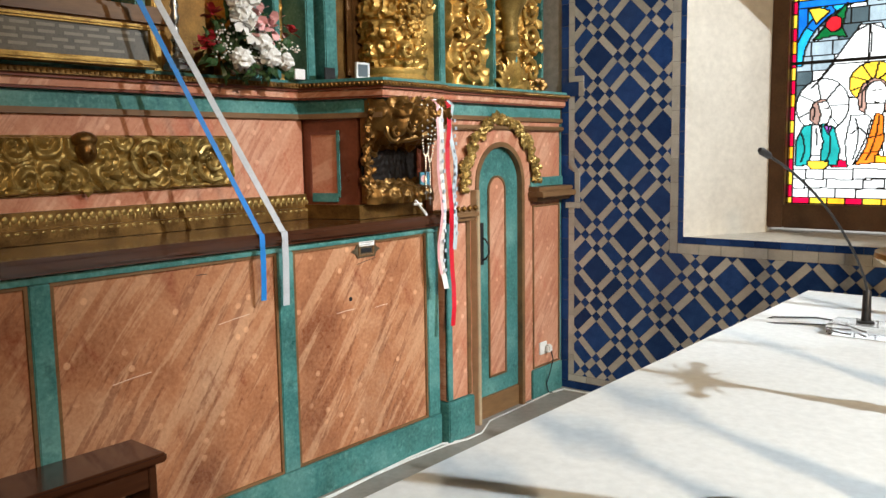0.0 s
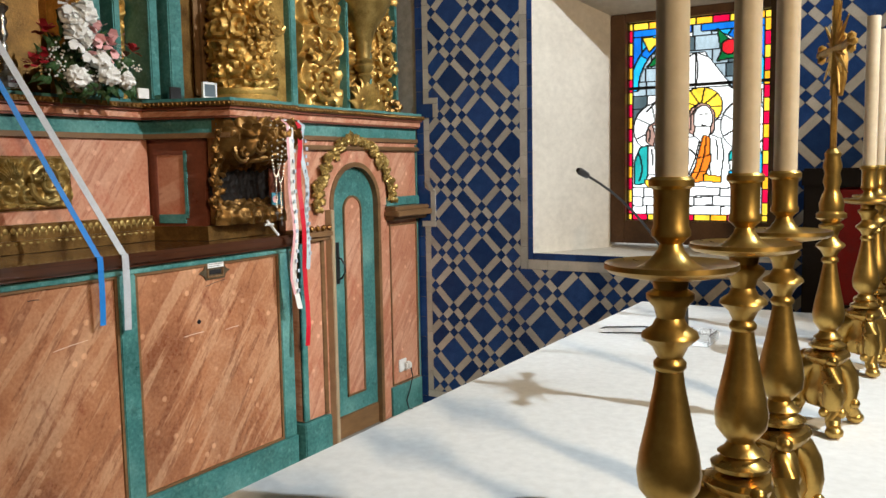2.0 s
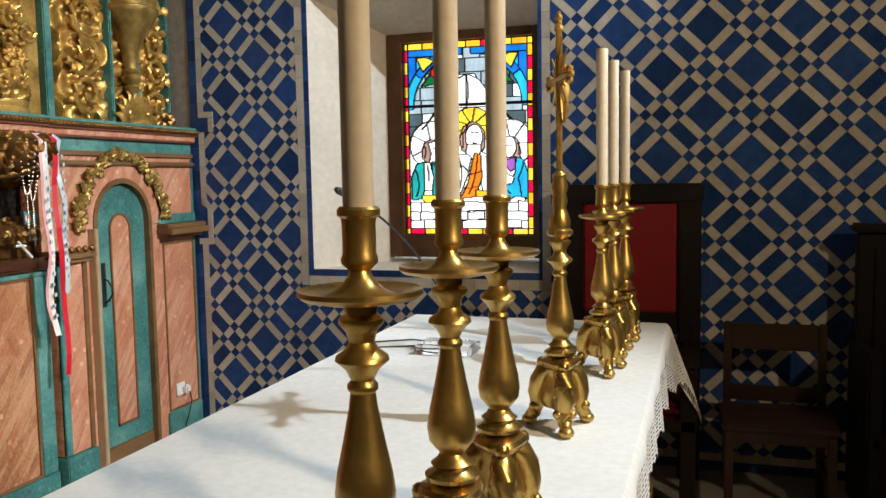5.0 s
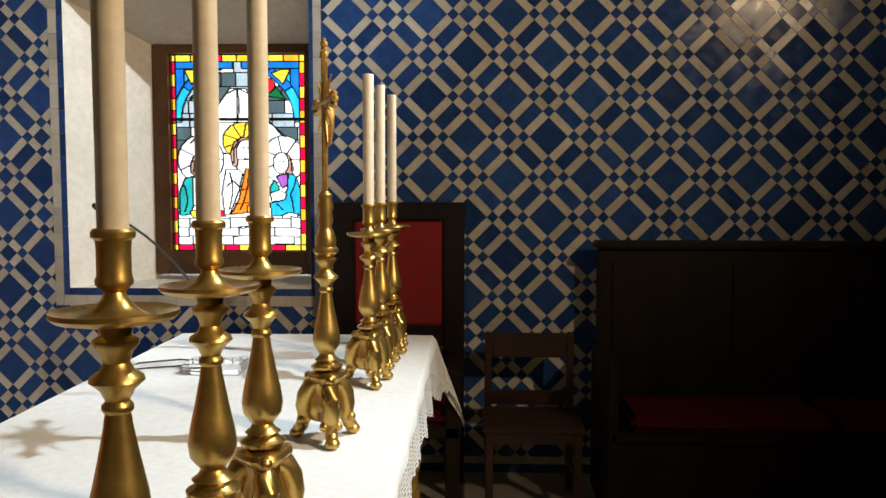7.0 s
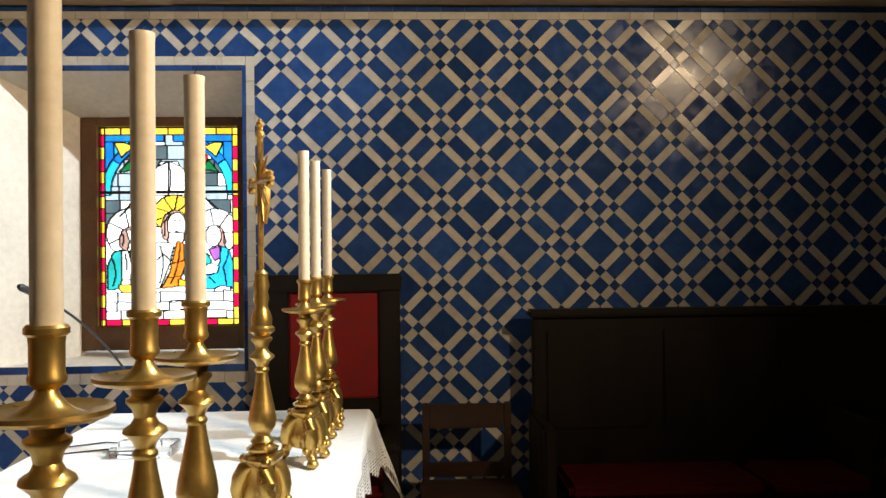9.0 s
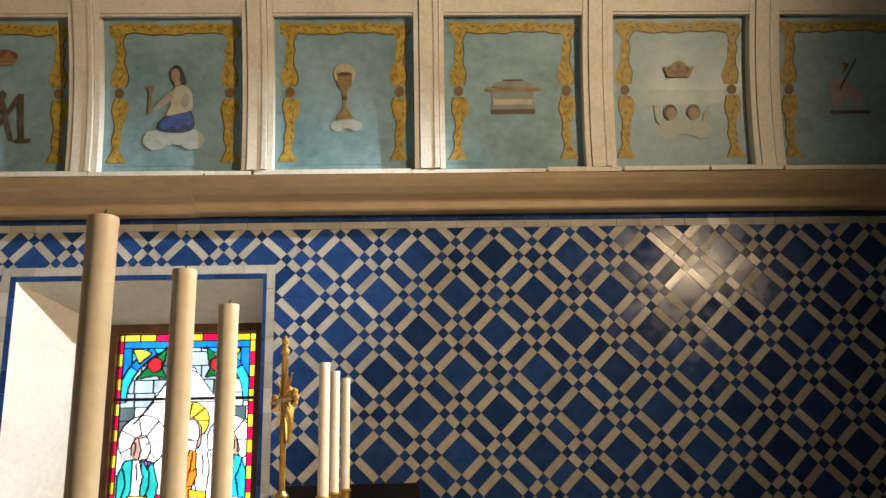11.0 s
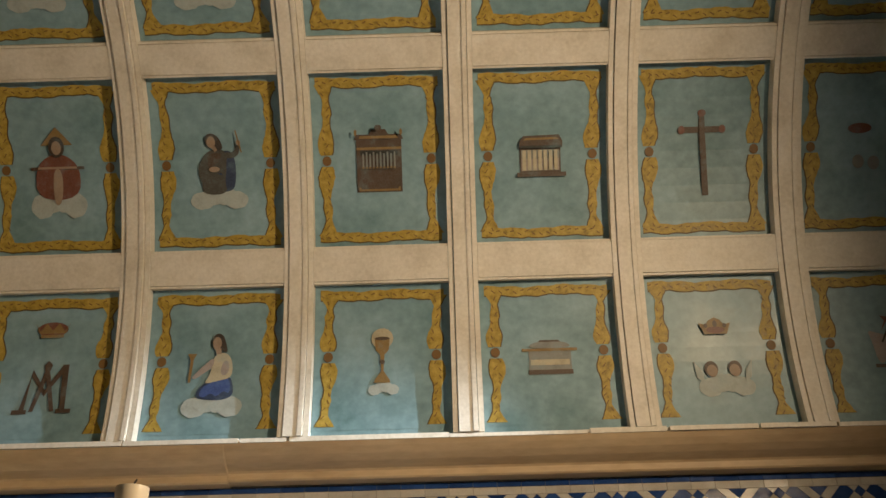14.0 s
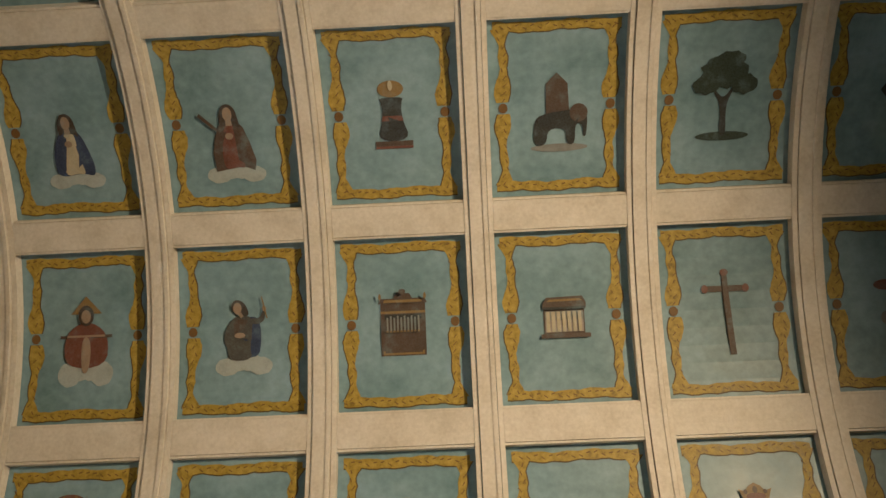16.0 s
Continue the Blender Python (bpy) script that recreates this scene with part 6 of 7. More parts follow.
EMBLEMS = {
    (0, 0): ("a brown interlaced monogram under a crown", [("brown", [(-0.11, -0.22), (-0.085, -0.22), (-0.07, -0.02), (0.0, -0.12), (0.0, -0.15), (-0.075, -0.05)]), ("brown", [(-0.14, -0.23), (-0.07, -0.23), (-0.07, -0.21), (-0.14, -0.21)]), ("brown", [(-0.06, -0.22), (-0.04, -0.22), (0.02, 0.0), (0.0, 0.02)]), ("brown", [(0.06, -0.22), (0.04, -0.22), (-0.02, 0.0), (0.0, 0.02)]), ("brown", [(0.085, -0.22), (0.11, -0.22), (0.10, 0.0), (0.07, 0.0)]), ("brown", [(0.0, -0.15), (0.0, -0.12), (0.075, 0.0), (0.085, -0.03)]), ("brown", [(0.07, -0.23), (0.14, -0.23), (0.14, -0.21), (0.07, -0.21)]), ("red", el(0, 0.17, 0.075, 0.035)), ("gold", rc(-0.055, 0.055, 0.13, 0.145)), ("gold", [(-0.085, 0.2), (-0.06, 0.16), (-0.03, 0.2), (0, 0.165), (0.03, 0.2), (0.06, 0.16), (0.085, 0.2), (0.06, 0.15), (-0.06, 0.15)])]),
    (1, 0): ("a seated form in blue and cream", cloud(0.0, -0.20, 0.24, 0.10) + [("navy", [(-0.085, -0.165), (-0.075, -0.12), (-0.03, -0.085), (0.02, -0.07), (0.075, -0.06), (0.095, -0.10), (0.10, -0.16), (0.04, -0.18), (-0.03, -0.175)]), ("blue", [(-0.07, -0.155), (-0.055, -0.115), (-0.01, -0.09), (0.04, -0.075), (0.07, -0.07), (0.085, -0.11), (0.08, -0.15), (0.05, -0.13), (0.02, -0.165), (-0.01, -0.14), (-0.04, -0.165)]), ("cream", [(-0.05, -0.10), (-0.02, -0.055), (-0.015, 0.0), (0.0, 0.045), (0.04, 0.055), (0.075, 0.035), (0.09, -0.02), (0.085, -0.07), (0.02, -0.085)]), ("pink", [(0.035, 0.0), (0.06, 0.02), (0.075, -0.02), (0.06, -0.06), (0.03, -0.055)]), ("pink", [(0.0, 0.035), (-0.05, -0.005), (-0.10, -0.055), (-0.11, -0.07), (-0.09, -0.075), (-0.04, -0.04), (-0.01, -0.02)]), ("gold", [(-0.125, -0.09), (-0.12, 0.02), (-0.135, 0.05), (-0.09, 0.05), (-0.105, 0.02), (-0.113, -0.09)]), ("hair", [(-0.022, 0.09), (-0.018, 0.13), (0.005, 0.15), (0.035, 0.14), (0.05, 0.10), (0.062, 0.05), (0.04, 0.055), (0.02, 0.07)]), ("skin", el(0.006, 0.098, 0.022, 0.032)), ("skin", [(0.0, 0.07), (0.005, 0.045), (0.03, 0.045), (0.028, 0.075)])]),
    (2, 0): ("a golden chalice on a small cloud", cloud(0.01, -0.20, 0.17, 0.07) + [("cream", el(0, 0.14, 0.075, 0.07)), ("gold", [(-0.05, 0.14), (-0.045, 0.06), (-0.015, 0.03), (-0.008, -0.08), (-0.05, -0.14), (-0.055, -0.16), (0.055, -0.16), (0.05, -0.14), (0.008, -0.08), (0.015, 0.03), (0.045, 0.06), (0.05, 0.14)]), ("brown", el(0, -0.02, 0.018, 0.015)), ("brown", el(0, 0.14, 0.05, 0.012))]),
    (3, 0): ("a grey-brown ark with a stepped roof", [("grey", rc(-0.115, 0.115, -0.10, 0.0)), ("brown", rc(-0.12, 0.12, -0.125, -0.10)), ("cream", rc(-0.105, 0.105, -0.075, -0.045)), ("gold", rc(-0.15, 0.15, 0.0, 0.016)), ("grey", [(-0.12, 0.016), (-0.10, 0.045), (0.0, 0.06), (0.10, 0.045), (0.12, 0.016)]), ("brown", [(-0.06, 0.05), (-0.05, 0.06), (0.05, 0.06), (0.06, 0.05)])]),
    (4, 0): ("a red crown over two round heads", cloud(0.02, -0.17, 0.24, 0.10) + [("cloud", [(-0.14, -0.04), (-0.10, -0.09), (-0.09, -0.16), (-0.13, -0.13)]), ("cloud", [(0.17, -0.04), (0.13, -0.09), (0.12, -0.16), (0.155, -0.13)]), ("brown", el(-0.05, -0.085, 0.036, 0.042)), ("brown", el(0.075, -0.085, 0.036, 0.042)), ("skin", el(-0.047, -0.095, 0.028, 0.033)), ("skin", el(0.072, -0.095, 0.028, 0.033)), ("gold", [(-0.085, 0.16), (-0.06, 0.10), (0.06, 0.10), (0.085, 0.16), (0.05, 0.15), (0.03, 0.175), (0.0, 0.19), (-0.03, 0.175), (-0.05, 0.15)]), ("red", el(0, 0.122, 0.05, 0.018)), ("brown", el(0, 0.155, 0.012, 0.018)), ("brown", el(-0.05, 0.145, 0.010, 0.012)), ("brown", el(0.05, 0.145, 0.010, 0.012))]),
    (5, 0): ("a dull pink lamb with a banner", [("pink", [(-0.06, -0.12), (-0.07, 0.0), (-0.09, 0.07), (-0.03, 0.05), (0.10, 0.02), (0.12, -0.12), (0.07, -0.12), (0.06, -0.05), (0.0, -0.05), (-0.02, -0.12)]), ("brown", rc(-0.08, 0.16, -0.145, -0.125)), ("red", [(-0.01, 0.06), (0.05, 0.14), (0.0, 0.15), (0.02, 0.12)]), ("black", [(-0.02, 0.0), (0.08, 0.17), (0.088, 0.165), (-0.01, -0.005)])]),
    (0, 1): ("a brown-cloaked form holding a pale cross", cloud(0, -0.19, 0.26, 0.14) + [("gold", [(-0.09, 0.13), (0, 0.23), (0.09, 0.13)]), ("red", [(-0.12, -0.17), (-0.13, 0.0), (-0.05, 0.08), (0.05, 0.08), (0.13, 0.0), (0.12, -0.17)]), ("brown", rc(-0.15, 0.15, -0.005, 0.012)), ("skin", [(-0.02, 0.0), (0.02, 0.0), (0.03, -0.1), (0.015, -0.2), (-0.02, -0.2), (-0.03, -0.1)]), ("skin", rc(-0.11, 0.11, 0.0, 0.012)), ("hair", el(0, 0.12, 0.045, 0.058)), ("skin", el(0, 0.115, 0.028, 0.038))]),
    (1, 1): ("a dark grey robed form with a staff", cloud(0, -0.17, 0.24, 0.09) + [("navy", [(-0.02, -0.13), (0.0, 0.06), (0.06, 0.07), (0.085, 0.03), (0.09, -0.06), (0.075, -0.14)]), ("slate", [(-0.08, -0.15), (-0.085, -0.09), (-0.105, -0.05), (-0.10, 0.0), (-0.07, 0.05), (-0.03, 0.075), (0.02, 0.075), (0.045, 0.05), (0.045, -0.02), (0.03, -0.08), (0.045, -0.15)]), ("brown", [(-0.05, -0.02), (-0.055, 0.04), (-0.02, 0.06), (0.02, 0.05), (0.0, 0.01)]), ("slate", [(0.03, 0.06), (0.08, 0.055), (0.10, 0.10), (0.115, 0.10), (0.105, 0.035), (0.04, 0.025)]), ("hair", [(-0.06, 0.10), (-0.065, 0.13), (-0.045, 0.155), (-0.01, 0.15), (0.015, 0.12), (0.03, 0.075), (0.0, 0.07), (-0.03, 0.08)]), ("skin", el(-0.032, 0.11, 0.022, 0.030)), ("skin", [(-0.03, 0.085), (-0.015, 0.06), (0.0, 0.07), (-0.012, 0.09)]), ("skin", el(-0.02, -0.025, 0.028, 0.014)), ("skin", el(0.107, 0.105, 0.011, 0.014)), ("gold", [(0.118, 0.055), (0.092, 0.165), (0.098, 0.167), (0.125, 0.056)])]),
    (2, 1): ("a brown pipe organ", [("brown", rc(-0.115, 0.115, -0.16, 0.10)), ("gold", rc(-0.105, 0.105, -0.155, -0.055)), ("brown", rc(-0.095, 0.095, -0.145, -0.07)), ("black", rc(-0.095, 0.095, -0.05, 0.045)), ("gold", rc(-0.115, 0.115, 0.05, 0.062)), ("brown", [(-0.125, 0.10), (-0.115, 0.125), (-0.05, 0.125), (-0.035, 0.15), (0.035, 0.15), (0.05, 0.125), (0.115, 0.125), (0.125, 0.10)]), ("gold", [(-0.10, 0.105), (-0.095, 0.118), (0.095, 0.118), (0.10, 0.105)])] + [("grey", rc(-0.085 + k * 0.0178, -0.076 + k * 0.0178, -0.035, 0.03 + 0.008 * (k % 2))) for k in range(10)] + [("gold", rc(-0.086 + k * 0.0178, -0.075 + k * 0.0178, -0.044, -0.035)) for k in range(10)] + [("gold", el(-0.115, 0.135, 0.007, 0.016)), ("gold", el(0.115, 0.135, 0.007, 0.016)), ("brown", el(0, 0.158, 0.018, 0.014))]),
    (3, 1): ("a brown-lidded altar with a white cloth", [("brown", rc(-0.12, 0.12, -0.10, 0.04)), ("pink", rc(-0.112, 0.112, -0.09, 0.03)), ("grey", rc(-0.112, 0.112, -0.02, 0.03))] + [("cream", rc(-0.105 + k * 0.031, -0.085 + k * 0.031, -0.088, 0.028)) for k in range(7)] + [("brown", rc(-0.14, 0.15, -0.125, -0.10)), ("brown", [(-0.125, 0.04), (-0.125, 0.075), (-0.10, 0.11), (0.11, 0.115), (0.13, 0.08), (0.13, 0.045)]), ("gold", [(-0.10, 0.085), (-0.085, 0.098), (0.095, 0.10), (0.11, 0.088)]), ("black", rc(-0.12, 0.125, 0.04, 0.055))]),
    (4, 1): ("a tall brown cross", [("brown", [(-0.020, 0.12), (-0.016, 0.21), (0.016, 0.21), (0.020, 0.12), (0.035, -0.26), (-0.002, -0.26)]), ("brown", rc(-0.12, 0.12, 0.10, 0.135)), ("red", el(0, 0.212, 0.024, 0.02)), ("red", el(-0.12, 0.118, 0.02, 0.024)), ("red", el(0.12, 0.118, 0.02, 0.024))]),
    (5, 1): ("a faded red shape and rings", [("red", el(-0.02, 0.10, 0.07, 0.03)), ("grey", el(-0.03, -0.09, 0.035, 0.04)), ("grey", el(0.06, -0.10, 0.035, 0.04))]),
    (0, 2): ("a robed form in a night blue cloak", robed("cream", "navy")),
    (1, 2): ("a robed form in brown and rose", robed("red", "brown") + [("brown", [(-0.15, 0.10), (-0.06, 0.02), (-0.05, 0.03), (-0.14, 0.115)])]),
    (2, 2): ("a dark waisted altar with small flames", [("gold", el(0, 0.16, 0.08, 0.05)), ("black", [(-0.10, -0.15), (-0.055, -0.02), (-0.06, 0.08), (-0.08, 0.11), (0.08, 0.11), (0.06, 0.08), (0.06, -0.02), (0.11, -0.15)]), ("red", [(-0.065, -0.03), (-0.058, 0.0), (0.06, 0.0), (0.07, -0.03)]), ("brown", rc(-0.11, 0.12, -0.18, -0.15)), ("red", rc(-0.11, 0.12, -0.195, -0.18)), ("cream", el(0, 0.18, 0.014, 0.03))]),
    (3, 2): ("a dark elephant carrying a brown tower", [("grey", el(0.01, -0.185, 0.16, 0.022)), ("brown", [(-0.06, -0.02), (-0.06, 0.16), (0.0, 0.22), (0.06, 0.16), (0.07, -0.02)]), ("black", [(-0.13, -0.17), (-0.13, -0.06), (-0.10, 0.0), (0.10, 0.02), (0.16, 0.03), (0.17, -0.04), (0.16, -0.13), (0.145, -0.13), (0.14, -0.06), (0.10, -0.06), (0.10, -0.17), (0.05, -0.17), (0.05, -0.08), (-0.05, -0.08), (-0.06, -0.17)]), ("brown", el(0.12, 0.0, 0.05, 0.05))]),
    (4, 2): ("a dark leafy tree on a small mound", [("dark", el(0, -0.22, 0.15, 0.025)), ("black", [(-0.02, -0.22), (-0.012, -0.05), (-0.06, 0.03), (-0.05, 0.04), (0.0, -0.02), (0.05, 0.05), (0.06, 0.04), (0.014, -0.05), (0.024, -0.22)]), ("dark", el(0.0, 0.13, 0.13, 0.09, 22, 0.09)), ("dark", el(-0.10, 0.06, 0.075, 0.05, 16, 0.1)), ("dark", el(0.11, 0.06, 0.075, 0.055, 16, 0.1)), ("dark", el(0.03, 0.20, 0.08, 0.04, 16, 0.1))]),
    (5, 2): ("a dark lozenge", [("black", [(-0.06, 0.0), (0.0, 0.08), (0.09, 0.0), (0.02, -0.1)])]),
}
# size and lift of some emblems
FIT = {(0, 2): (1.2, -0.08), (1, 2): (1.25, -0.08), (2, 2): (1.0, -0.01), (3, 2): (1.1, -0.045), (4, 2): (1.08, 0.01), (1, 1): (1.22, 0.0), (0, 1): (1.1, 0.0), (2, 1): (1.22, 0.0), (1, 0): (1.22, -0.02), (2, 0): (0.88, -0.02), (4, 0): (1.12, -0.04), (0, 0): (1.25, 0.0), (3, 0): (1.1, 0.0)}
ROWA = [(0.6, 19.3), (24.2, 47.0), (51.5, 74.5)]


def rounded(p):
    """Cuts the corners of an outline twice."""
    for _ in range(2):
        p = [q for a, b in zip(p, p[1:] + p[:1]) for q in ((a[0] * 0.75 + b[0] * 0.25, a[1] * 0.75 + b[1] * 0.25), (a[0] * 0.25 + b[0] * 0.75, a[1] * 0.25 + b[1] * 0.75))]
    return p


def painted(c, r):
    x0 = RIB0 + (c - 1) * PITCH + RIBW
    x1 = x0 + PITCH - RIBW
    a0, a1 = ROWA[r]
    xm, am = (x0 + x1) / 2, (a0 + a1) / 2
    per = 180 / (math.pi * R)
    ht = (a1 - a0) / per
    words, shapes = EMBLEMS[(c, r)]
    t_ = thing("ceiling_painting", "ceiling painting of " + words, "painting", "ceiling paintings")

    def flat(name, polys, mat, lift, label=""):
        bm = bmesh.new()
        for p in polys:
            vs = [bm.verts.new(vault(xm + u, am + v * per, R + DEPTH - lift)) for u, v in p]
            bm.faces.new(vs)
        return part(name, bm, mat, t_, label)

    n = 10
    rnd = random.Random(c * 7 + r)
    hw, hh = (x1 - x0) / 2 - 0.004, ht / 2 - 0.004
    bm = bmesh.new()
    rows = [[bm.verts.new(vault(xm + u, am + (-hh + 2 * hh * k / n) * per, R + DEPTH - 0.003)) for u in (-hw, hw)] for k in range(n + 1)]
    for a, b in zip(rows, rows[1:]):
        bm.faces.new((a[0], a[1], b[1], b[0]))
    part("panel", bm, SKYPAINT, t_)
    # leafy border: scrolled leaves with an offset umber shadow painted under them, meeting in knots
    def scroll(u0, v0, u1, v1, wide, phase, tall):
        """Leaves along a line: dark strip as their painted shadow, ochre blades, umber strokes."""
        d = Vector((u1 - u0, v1 - v0))
        ln = d.length
        d.normalize()
        s_ = Vector((-d.y, d.x))
        back, blade, line = [], [], []
        m = max(8, int(ln / 0.022))
        if tall:
            w = [wide * (0.30 + 0.62 * math.exp(-((k / m - 0.16) / 0.20) ** 2) + 0.22 * math.exp(-((k / m - 0.62) / 0.10) ** 2) + 0.75 * max(0.0, k / m - 0.80) / 0.20 + rnd.uniform(-0.05, 0.05)) for k in range(m + 1)]
        else:
            w = [wide * (0.62 + 0.22 * abs(math.sin(phase + k * 0.45)) + rnd.uniform(-0.05, 0.05)) for k in range(m + 1)]
        off = [wide * 0.14 * math.sin(phase + k * 0.31) for k in range(m + 1)]
        P = lambda k, e: tuple(Vector((u0, v0)) + d * (ln * k / m) + s_ * (off[k] + e))
        for k in range(m):
            back.append([P(k, -w[k] - 0.007), P(k, w[k] * 0.8), P(k + 1, w[k + 1] * 0.8), P(k + 1, -w[k + 1] - 0.007)])
            blade.append([P(k, -w[k]), P(k, w[k]), P(k + 1, w[k + 1]), P(k + 1, -w[k + 1])])
            if k % 2 == 0:
                e = wide * rnd.uniform(0.2, 0.5) * rnd.choice((-1, 1))
                line.append([P(k, e * 0.2), P(k, e * 0.2 + 0.006), P(k + 1, e + 0.004), P(k + 1, e - 0.004)])
        bm = bmesh.new()
        for idx, (polys, lift) in enumerate(((back, 0.005), (blade, 0.0065), (line, 0.008))):
            for p in polys:
                bm.faces.new([bm.verts.new(vault(xm + u, am + v * per, R + DEPTH - lift)) for u, v in p]).material_index = idx
        part("border", bm, [UMBER, YELLOWP, BROWNLINE], t_, "ochre yellow leaf scrolls")

    for side in (-1, 1):
        for half_ in (-1, 1):
            scroll(side * (hw - 0.085), half_ * 0.034, side * (hw - 0.080), half_ * (hh - (0.02 if r == 0 and half_ < 0 else 0.07)), 0.054, rnd.uniform(0, 3), True)
        flat("knot", [el(side * (hw - 0.083), 0, 0.028, 0.030, 12)], BROWNLINE, 0.0085)
        if r or side > 0:
            scroll(-(hw - 0.03), side * (hh - 0.06), hw - 0.03, side * (hh - 0.06), 0.036, rnd.uniform(0, 3), False)
    big, up = FIT.get((c, r), (1.05, 0.0))
    for k, (m, p) in enumerate(shapes):
        if m not in ("brown", "gold") and 4 < len(p) < 16:
            p = rounded(p)
        flat("emblem", [[(u * big, v * big + up) for u, v in p]], PAINT[m], 0.008 + 0.0012 * k)


for c in range(6):
    for r in range(3):
        painted(c, r)

# ---- glazed wall tiles, piece by piece ----
TA, TW, TB = 0.1554, 0.0480, 0.0754
TP = TA + 2 * TW + TB
OX, OZ = 0.0165, 1.972
FIELD = (-3.10, XN, 0.10, 3.072)
HOLE = (WX0 - 0.088, WX1 + 0.072, WZ0 - 0.105, WZ1 + 0.085)
GAP = 0.0012


def settle(x, z):
    """The tiles beside and under the window were set a little closer."""
    q = max(0.0, min(1.0, (-0.45 - x) / 0.8))
    return (x if x > -0.85 else -0.859 + (x + 0.85) * 0.970), OZ + 0.0022 * q + (z - OZ) * (1 - 0.0145 * q)


def cut(poly, axis, value, keep_less):
    out = []
    for a, b in zip(poly, poly[1:] + poly[:1]):
        ia, ib = (a[axis] <= value) == keep_less, (b[axis] <= value) == keep_less
        if ia:
            out.append(a)
        if ia != ib:
            q = (value - a[axis]) / (b[axis] - a[axis])
            out.append((a[0] + q * (b[0] - a[0]), a[1] + q * (b[1] - a[1])))
    return out


def area(p):
    return 0.5 * abs(sum(a[0] * b[1] - b[0] * a[1] for a, b in zip(p, p[1:] + p[:1])))


spans, pos = [], -TA / 2
for width, wide in ((TA, "a"), (TW, "w"), (TB, "b"), (TW, "w")):
    spans.append((pos, width, wide))
    pos += width
whole, clipped = [], {True: [], False: []}
reach = 22
for ip in range(-reach, reach):
    for iq in range(-reach, reach):
        for p0, pw, pk in spans:
            for q0, qw, qk in spans:
                cp, cq = ip * TP + p0 + pw / 2, iq * TP + q0 + qw / 2
                x, z = OX + (cp - cq) * math.sqrt(0.5), OZ + (cp + cq) * math.sqrt(0.5)
                if not (FIELD[0] - 0.3 < x < FIELD[1] + 0.1 and FIELD[2] - 0.1 < z < FIELD[3] + 0.1):
                    continue
                white = (pk == "w") != (qk == "w")
                hp, hq = pw / 2 - GAP, qw / 2 - GAP
                poly = []
                for sp, sq in ((-hp, -hq), (hp, -hq), (hp, hq), (-hp, hq)):
                    poly.append(settle(OX + (cp + sp - cq - sq) * math.sqrt(0.5), OZ + (cp + sp + cq + sq) * math.sqrt(0.5)))
                full = area(poly)
                for axis, value, less in ((0, FIELD[0], False), (0, FIELD[1], True), (1, FIELD[2], False), (1, FIELD[3], True)):
                    poly = cut(poly, axis, value, less)
                    if len(poly) < 3:
                        break
                if len(poly) < 3 or area(poly) < 2e-5:
                    continue
                kept = [poly]
                xs, zs = [v[0] for v in poly], [v[1] for v in poly]
                if max(xs) > HOLE[0] and min(xs) < HOLE[1] and max(zs) > HOLE[2] and min(zs) < HOLE[3]:
                    mid = cut(cut(poly, 0, HOLE[0], False) or [], 0, HOLE[1], True) if True else []
                    kept = [cut(poly, 0, HOLE[0], True), cut(poly, 0, HOLE[1], False), cut(mid, 1, HOLE[2], True) if len(mid) > 2 else [], cut(mid, 1, HOLE[3], False) if len(mid) > 2 else []]
                for k in kept:
                    if len(k) > 2 and area(k) > 2e-5:
                        if area(k) > full * 0.999 and len(k) == 4:
                            whole.append((x, z, pk, qk, white, k))
                        else:
                            clipped[white].append(k)
# the nearest whole pieces stand as objects of their own, left of and under the window
whole.sort(key=lambda v: (v[0] > -0.9, abs(v[0] + 2.75)))
shared = {}
for x, z, pk, qk, white, poly in whole[:300]:
    key = (pk, qk)
    if key not in shared:
        cx, cz = sum(v[0] for v in poly) / 4, sum(v[1] for v in poly) / 4
        vs = [((v[0] - cx), 0, v[1] - cz) for v in poly] + [((v[0] - cx), 0.007, v[1] - cz) for v in poly]
        me = bpy.data.meshes.new("tile")
        me.from_pydata(vs, [], [(0, 1, 2, 3), (0, 4, 5, 1), (1, 5, 6, 2), (2, 6, 7, 3), (3, 7, 4, 0)])
        me.materials.append(TILEWHITE if white else TILEBLUE)
        shared[key] = me
    o_ = new("tile", shared[key])
    o_.parent = wall
    o_.location = (sum(v[0] for v in poly) / 4, D - 0.0008 + 0.0012 * random.random(), sum(v[1] for v in poly) / 4)
    o_.rotation_euler = (random.uniform(-0.006, 0.006), 0, random.uniform(-0.006, 0.006))
rest = {True: [w[5] for w in whole[300:] if w[4]] + clipped[True], False: [w[5] for w in whole[300:] if not w[4]] + clipped[False]}
# plain strips round the field and the window
def strip(x0, x1, z0, z1, white, long=0.14):
    n_ = max(1, int(round(max(x1 - x0, z1 - z0) / long)))
    for k in range(n_):
        if x1 - x0 > z1 - z0:
            a, b = x0 + (x1 - x0) * k / n_, x0 + (x1 - x0) * (k + 1) / n_
            r = (a, b, z0, z1)
        else:
            r = (x0, x1, z0 + (z1 - z0) * k / n_, z0 + (z1 - z0) * (k + 1) / n_)
        rest[white].append([(r[0] + GAP, r[2] + GAP), (r[1] - GAP, r[2] + GAP), (r[1] - GAP, r[3] - GAP), (r[0] + GAP, r[3] - GAP)])


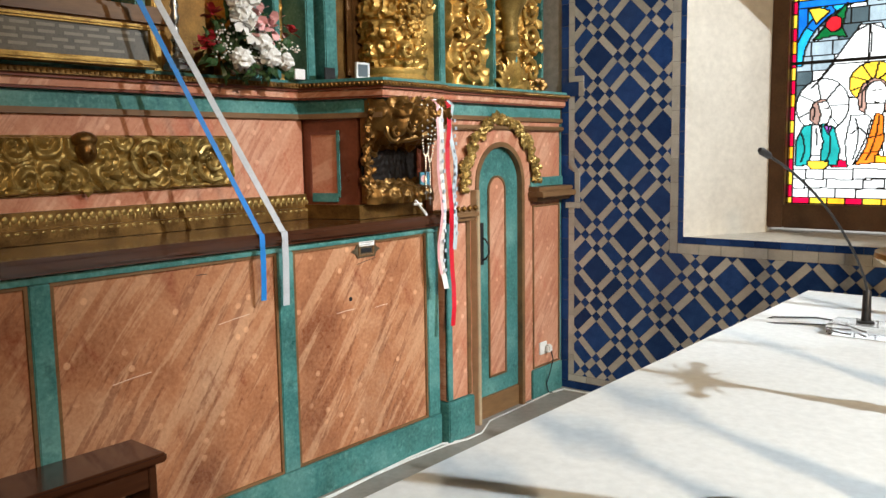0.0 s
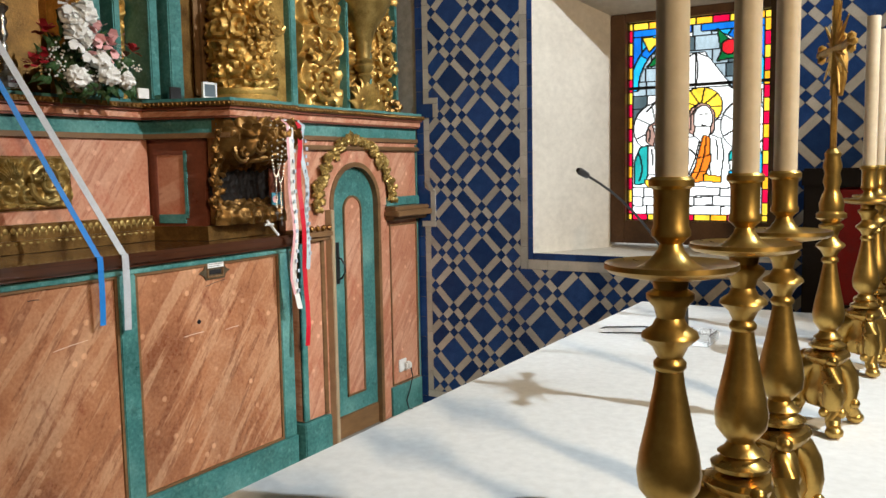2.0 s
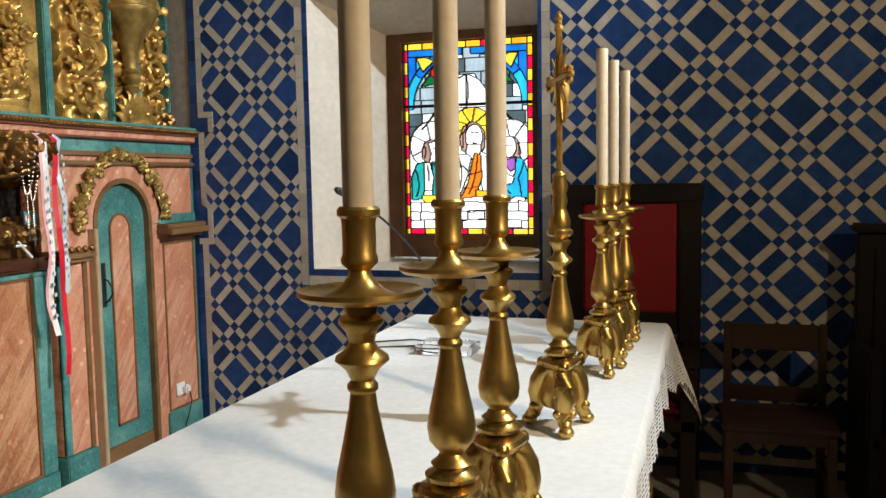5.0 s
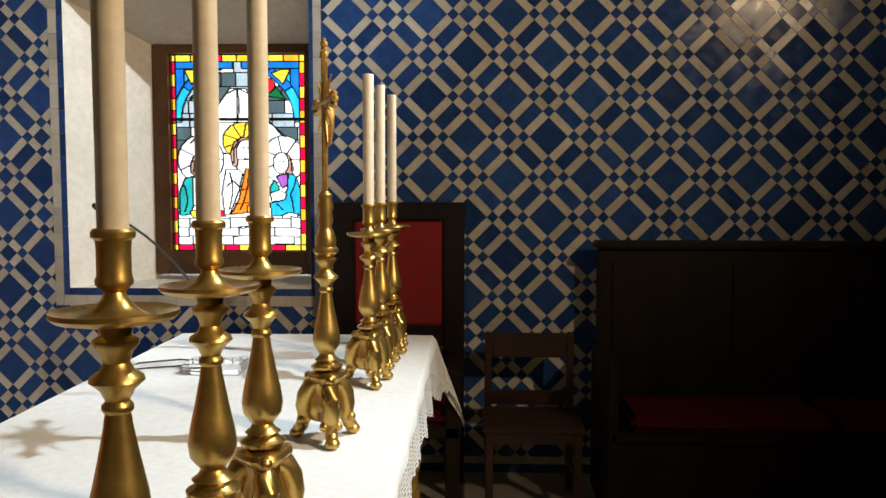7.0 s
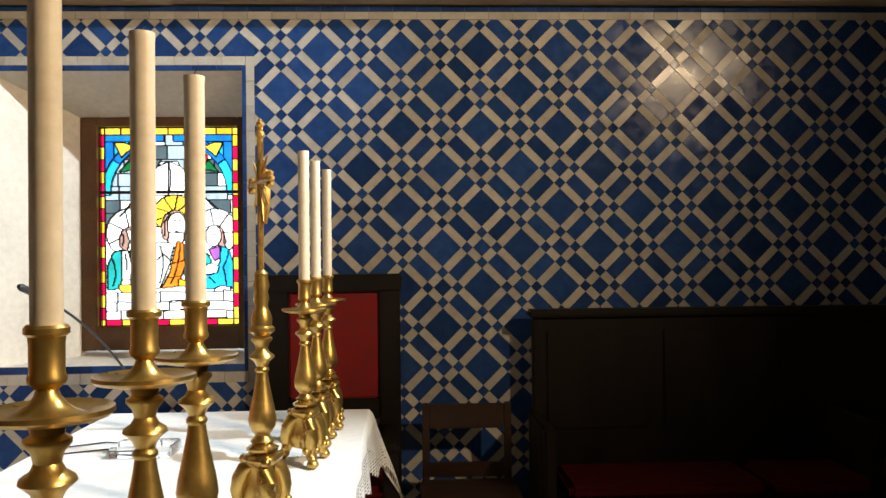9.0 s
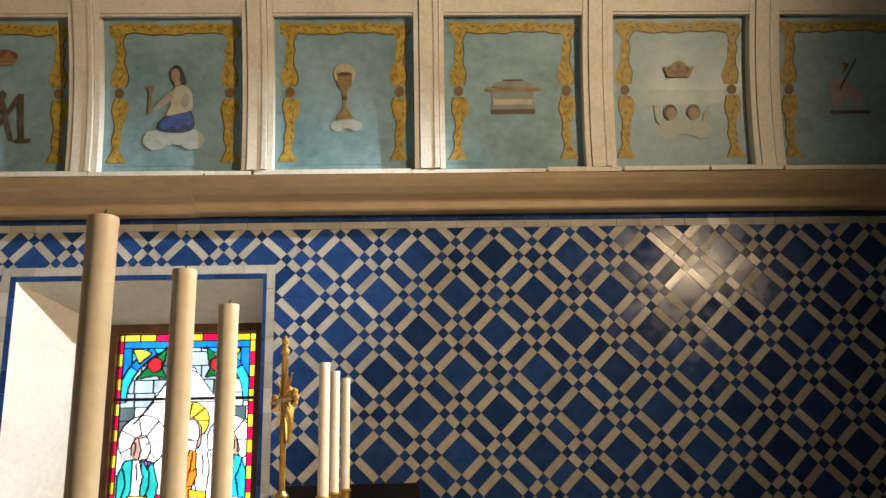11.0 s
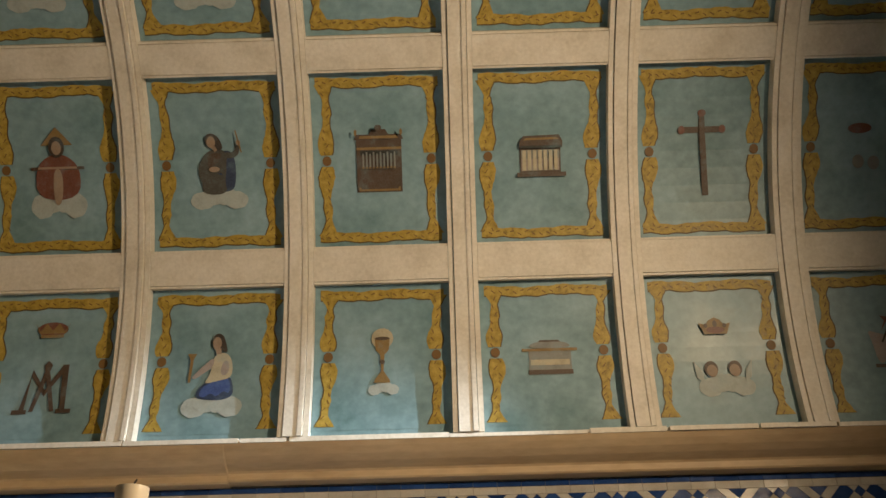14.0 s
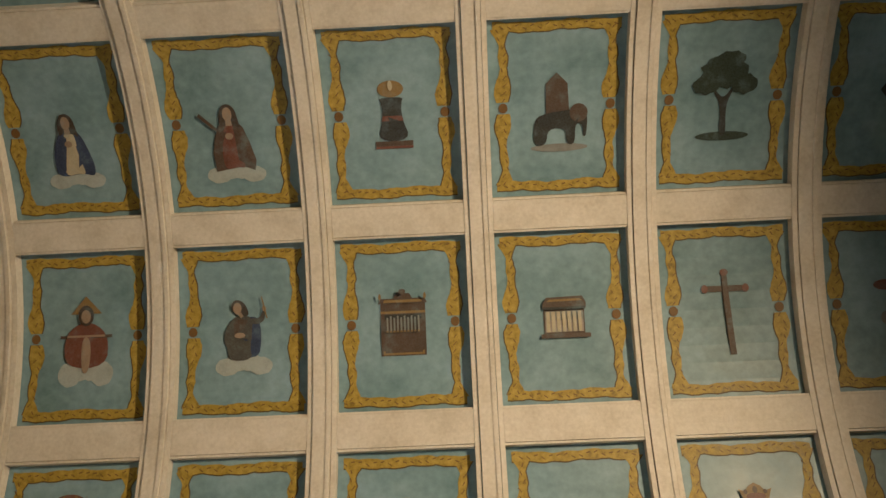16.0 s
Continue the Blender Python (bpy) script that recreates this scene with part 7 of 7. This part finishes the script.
hx0, hx1, hz0, hz1 = HOLE
bx0, bx1, bz0, bz1 = WX0 - 0.036, WX1 + 0.022, WZ0 - 0.042, WZ1 + 0.032
strip(hx0, bx0, hz0, hz1, True), strip(bx1, hx1, hz0, hz1, True), strip(bx0, bx1, hz0, bz0, True), strip(bx0, bx1, bz1, hz1, True)
strip(bx0, WX0, bz0, bz1, False), strip(WX1, bx1, bz0, bz1, False), strip(WX0, WX1, bz0, WZ0, False), strip(WX0, WX1, WZ1, bz1, False)
strip(FIELD[0], XN, 3.073, 3.118, True), strip(FIELD[0], XN, 3.119, 3.151, False)
strip(FIELD[0] - 0.045, XN, 0.054, 0.099, True), strip(-3.2, XN, 0.002, 0.053, False)
strip(FIELD[0] - 0.045, FIELD[0], 0.1, 3.118, True), strip(-3.2, FIELD[0] - 0.046, 0.054, 3.118, False)
STEPS = {True: [[(-3.140, 2.062), (-3.030, 2.062), (-3.030, 2.098), (-3.140, 2.098)], [(-3.068, 1.968), (-3.030, 1.968), (-3.030, 2.060), (-3.068, 2.060)],
                [(-3.165, 1.236), (-3.058, 1.236), (-3.058, 1.274), (-3.165, 1.274)], [(-3.096, 1.276), (-3.058, 1.276), (-3.058, 1.470), (-3.096, 1.470)], [(-3.096, 1.472), (-3.058, 1.472), (-3.122, 1.566), (-3.145, 1.545)]],
         False: [[(-3.195, 1.968), (-3.070, 1.968), (-3.070, 2.060), (-3.195, 2.060)], [(-3.195, 1.276), (-3.098, 1.276), (-3.098, 1.470), (-3.195, 1.530)]]}
for white in (True, False):
    verts, faces = [], []
    for poly in STEPS[white]:
        n0 = len(verts)
        verts += [(x, D - 0.0045, z) for x, z in poly] + [(x, D + 0.002, z) for x, z in poly]
        faces += [(n0, n0 + 1, n0 + 2, n0 + 3)] + [(n0 + k, n0 + 4 + k, n0 + 4 + (k + 1) % 4, n0 + (k + 1) % 4) for k in range(4)]
    rnd = random.Random(40 + white)
    for poly in rest[white]:
        n0, m = len(verts), len(poly)
        tx, tz, dy = rnd.uniform(-0.005, 0.005), rnd.uniform(-0.005, 0.005), D - 0.0008 + 0.0012 * rnd.random()
        cx, cz = sum(v[0] for v in poly) / m, sum(v[1] for v in poly) / m
        verts += [(x, dy + tx * (x - cx) + tz * (z - cz), z) for x, z in poly] + [(x, D + 0.0065, z) for x, z in poly]
        faces.append(tuple(range(n0, n0 + m)))
        faces += [(n0 + k, n0 + m + k, n0 + m + (k + 1) % m, n0 + (k + 1) % m) for k in range(m)]
    clad = quick("tile_cladding", verts, faces, TILEWHITE if white else TILEBLUE, wall)
    tagged(clad, "off-white glazed strips" if white else "cobalt blue glazed squares", kind="stuff")
wall.data.materials[0] = GROUT
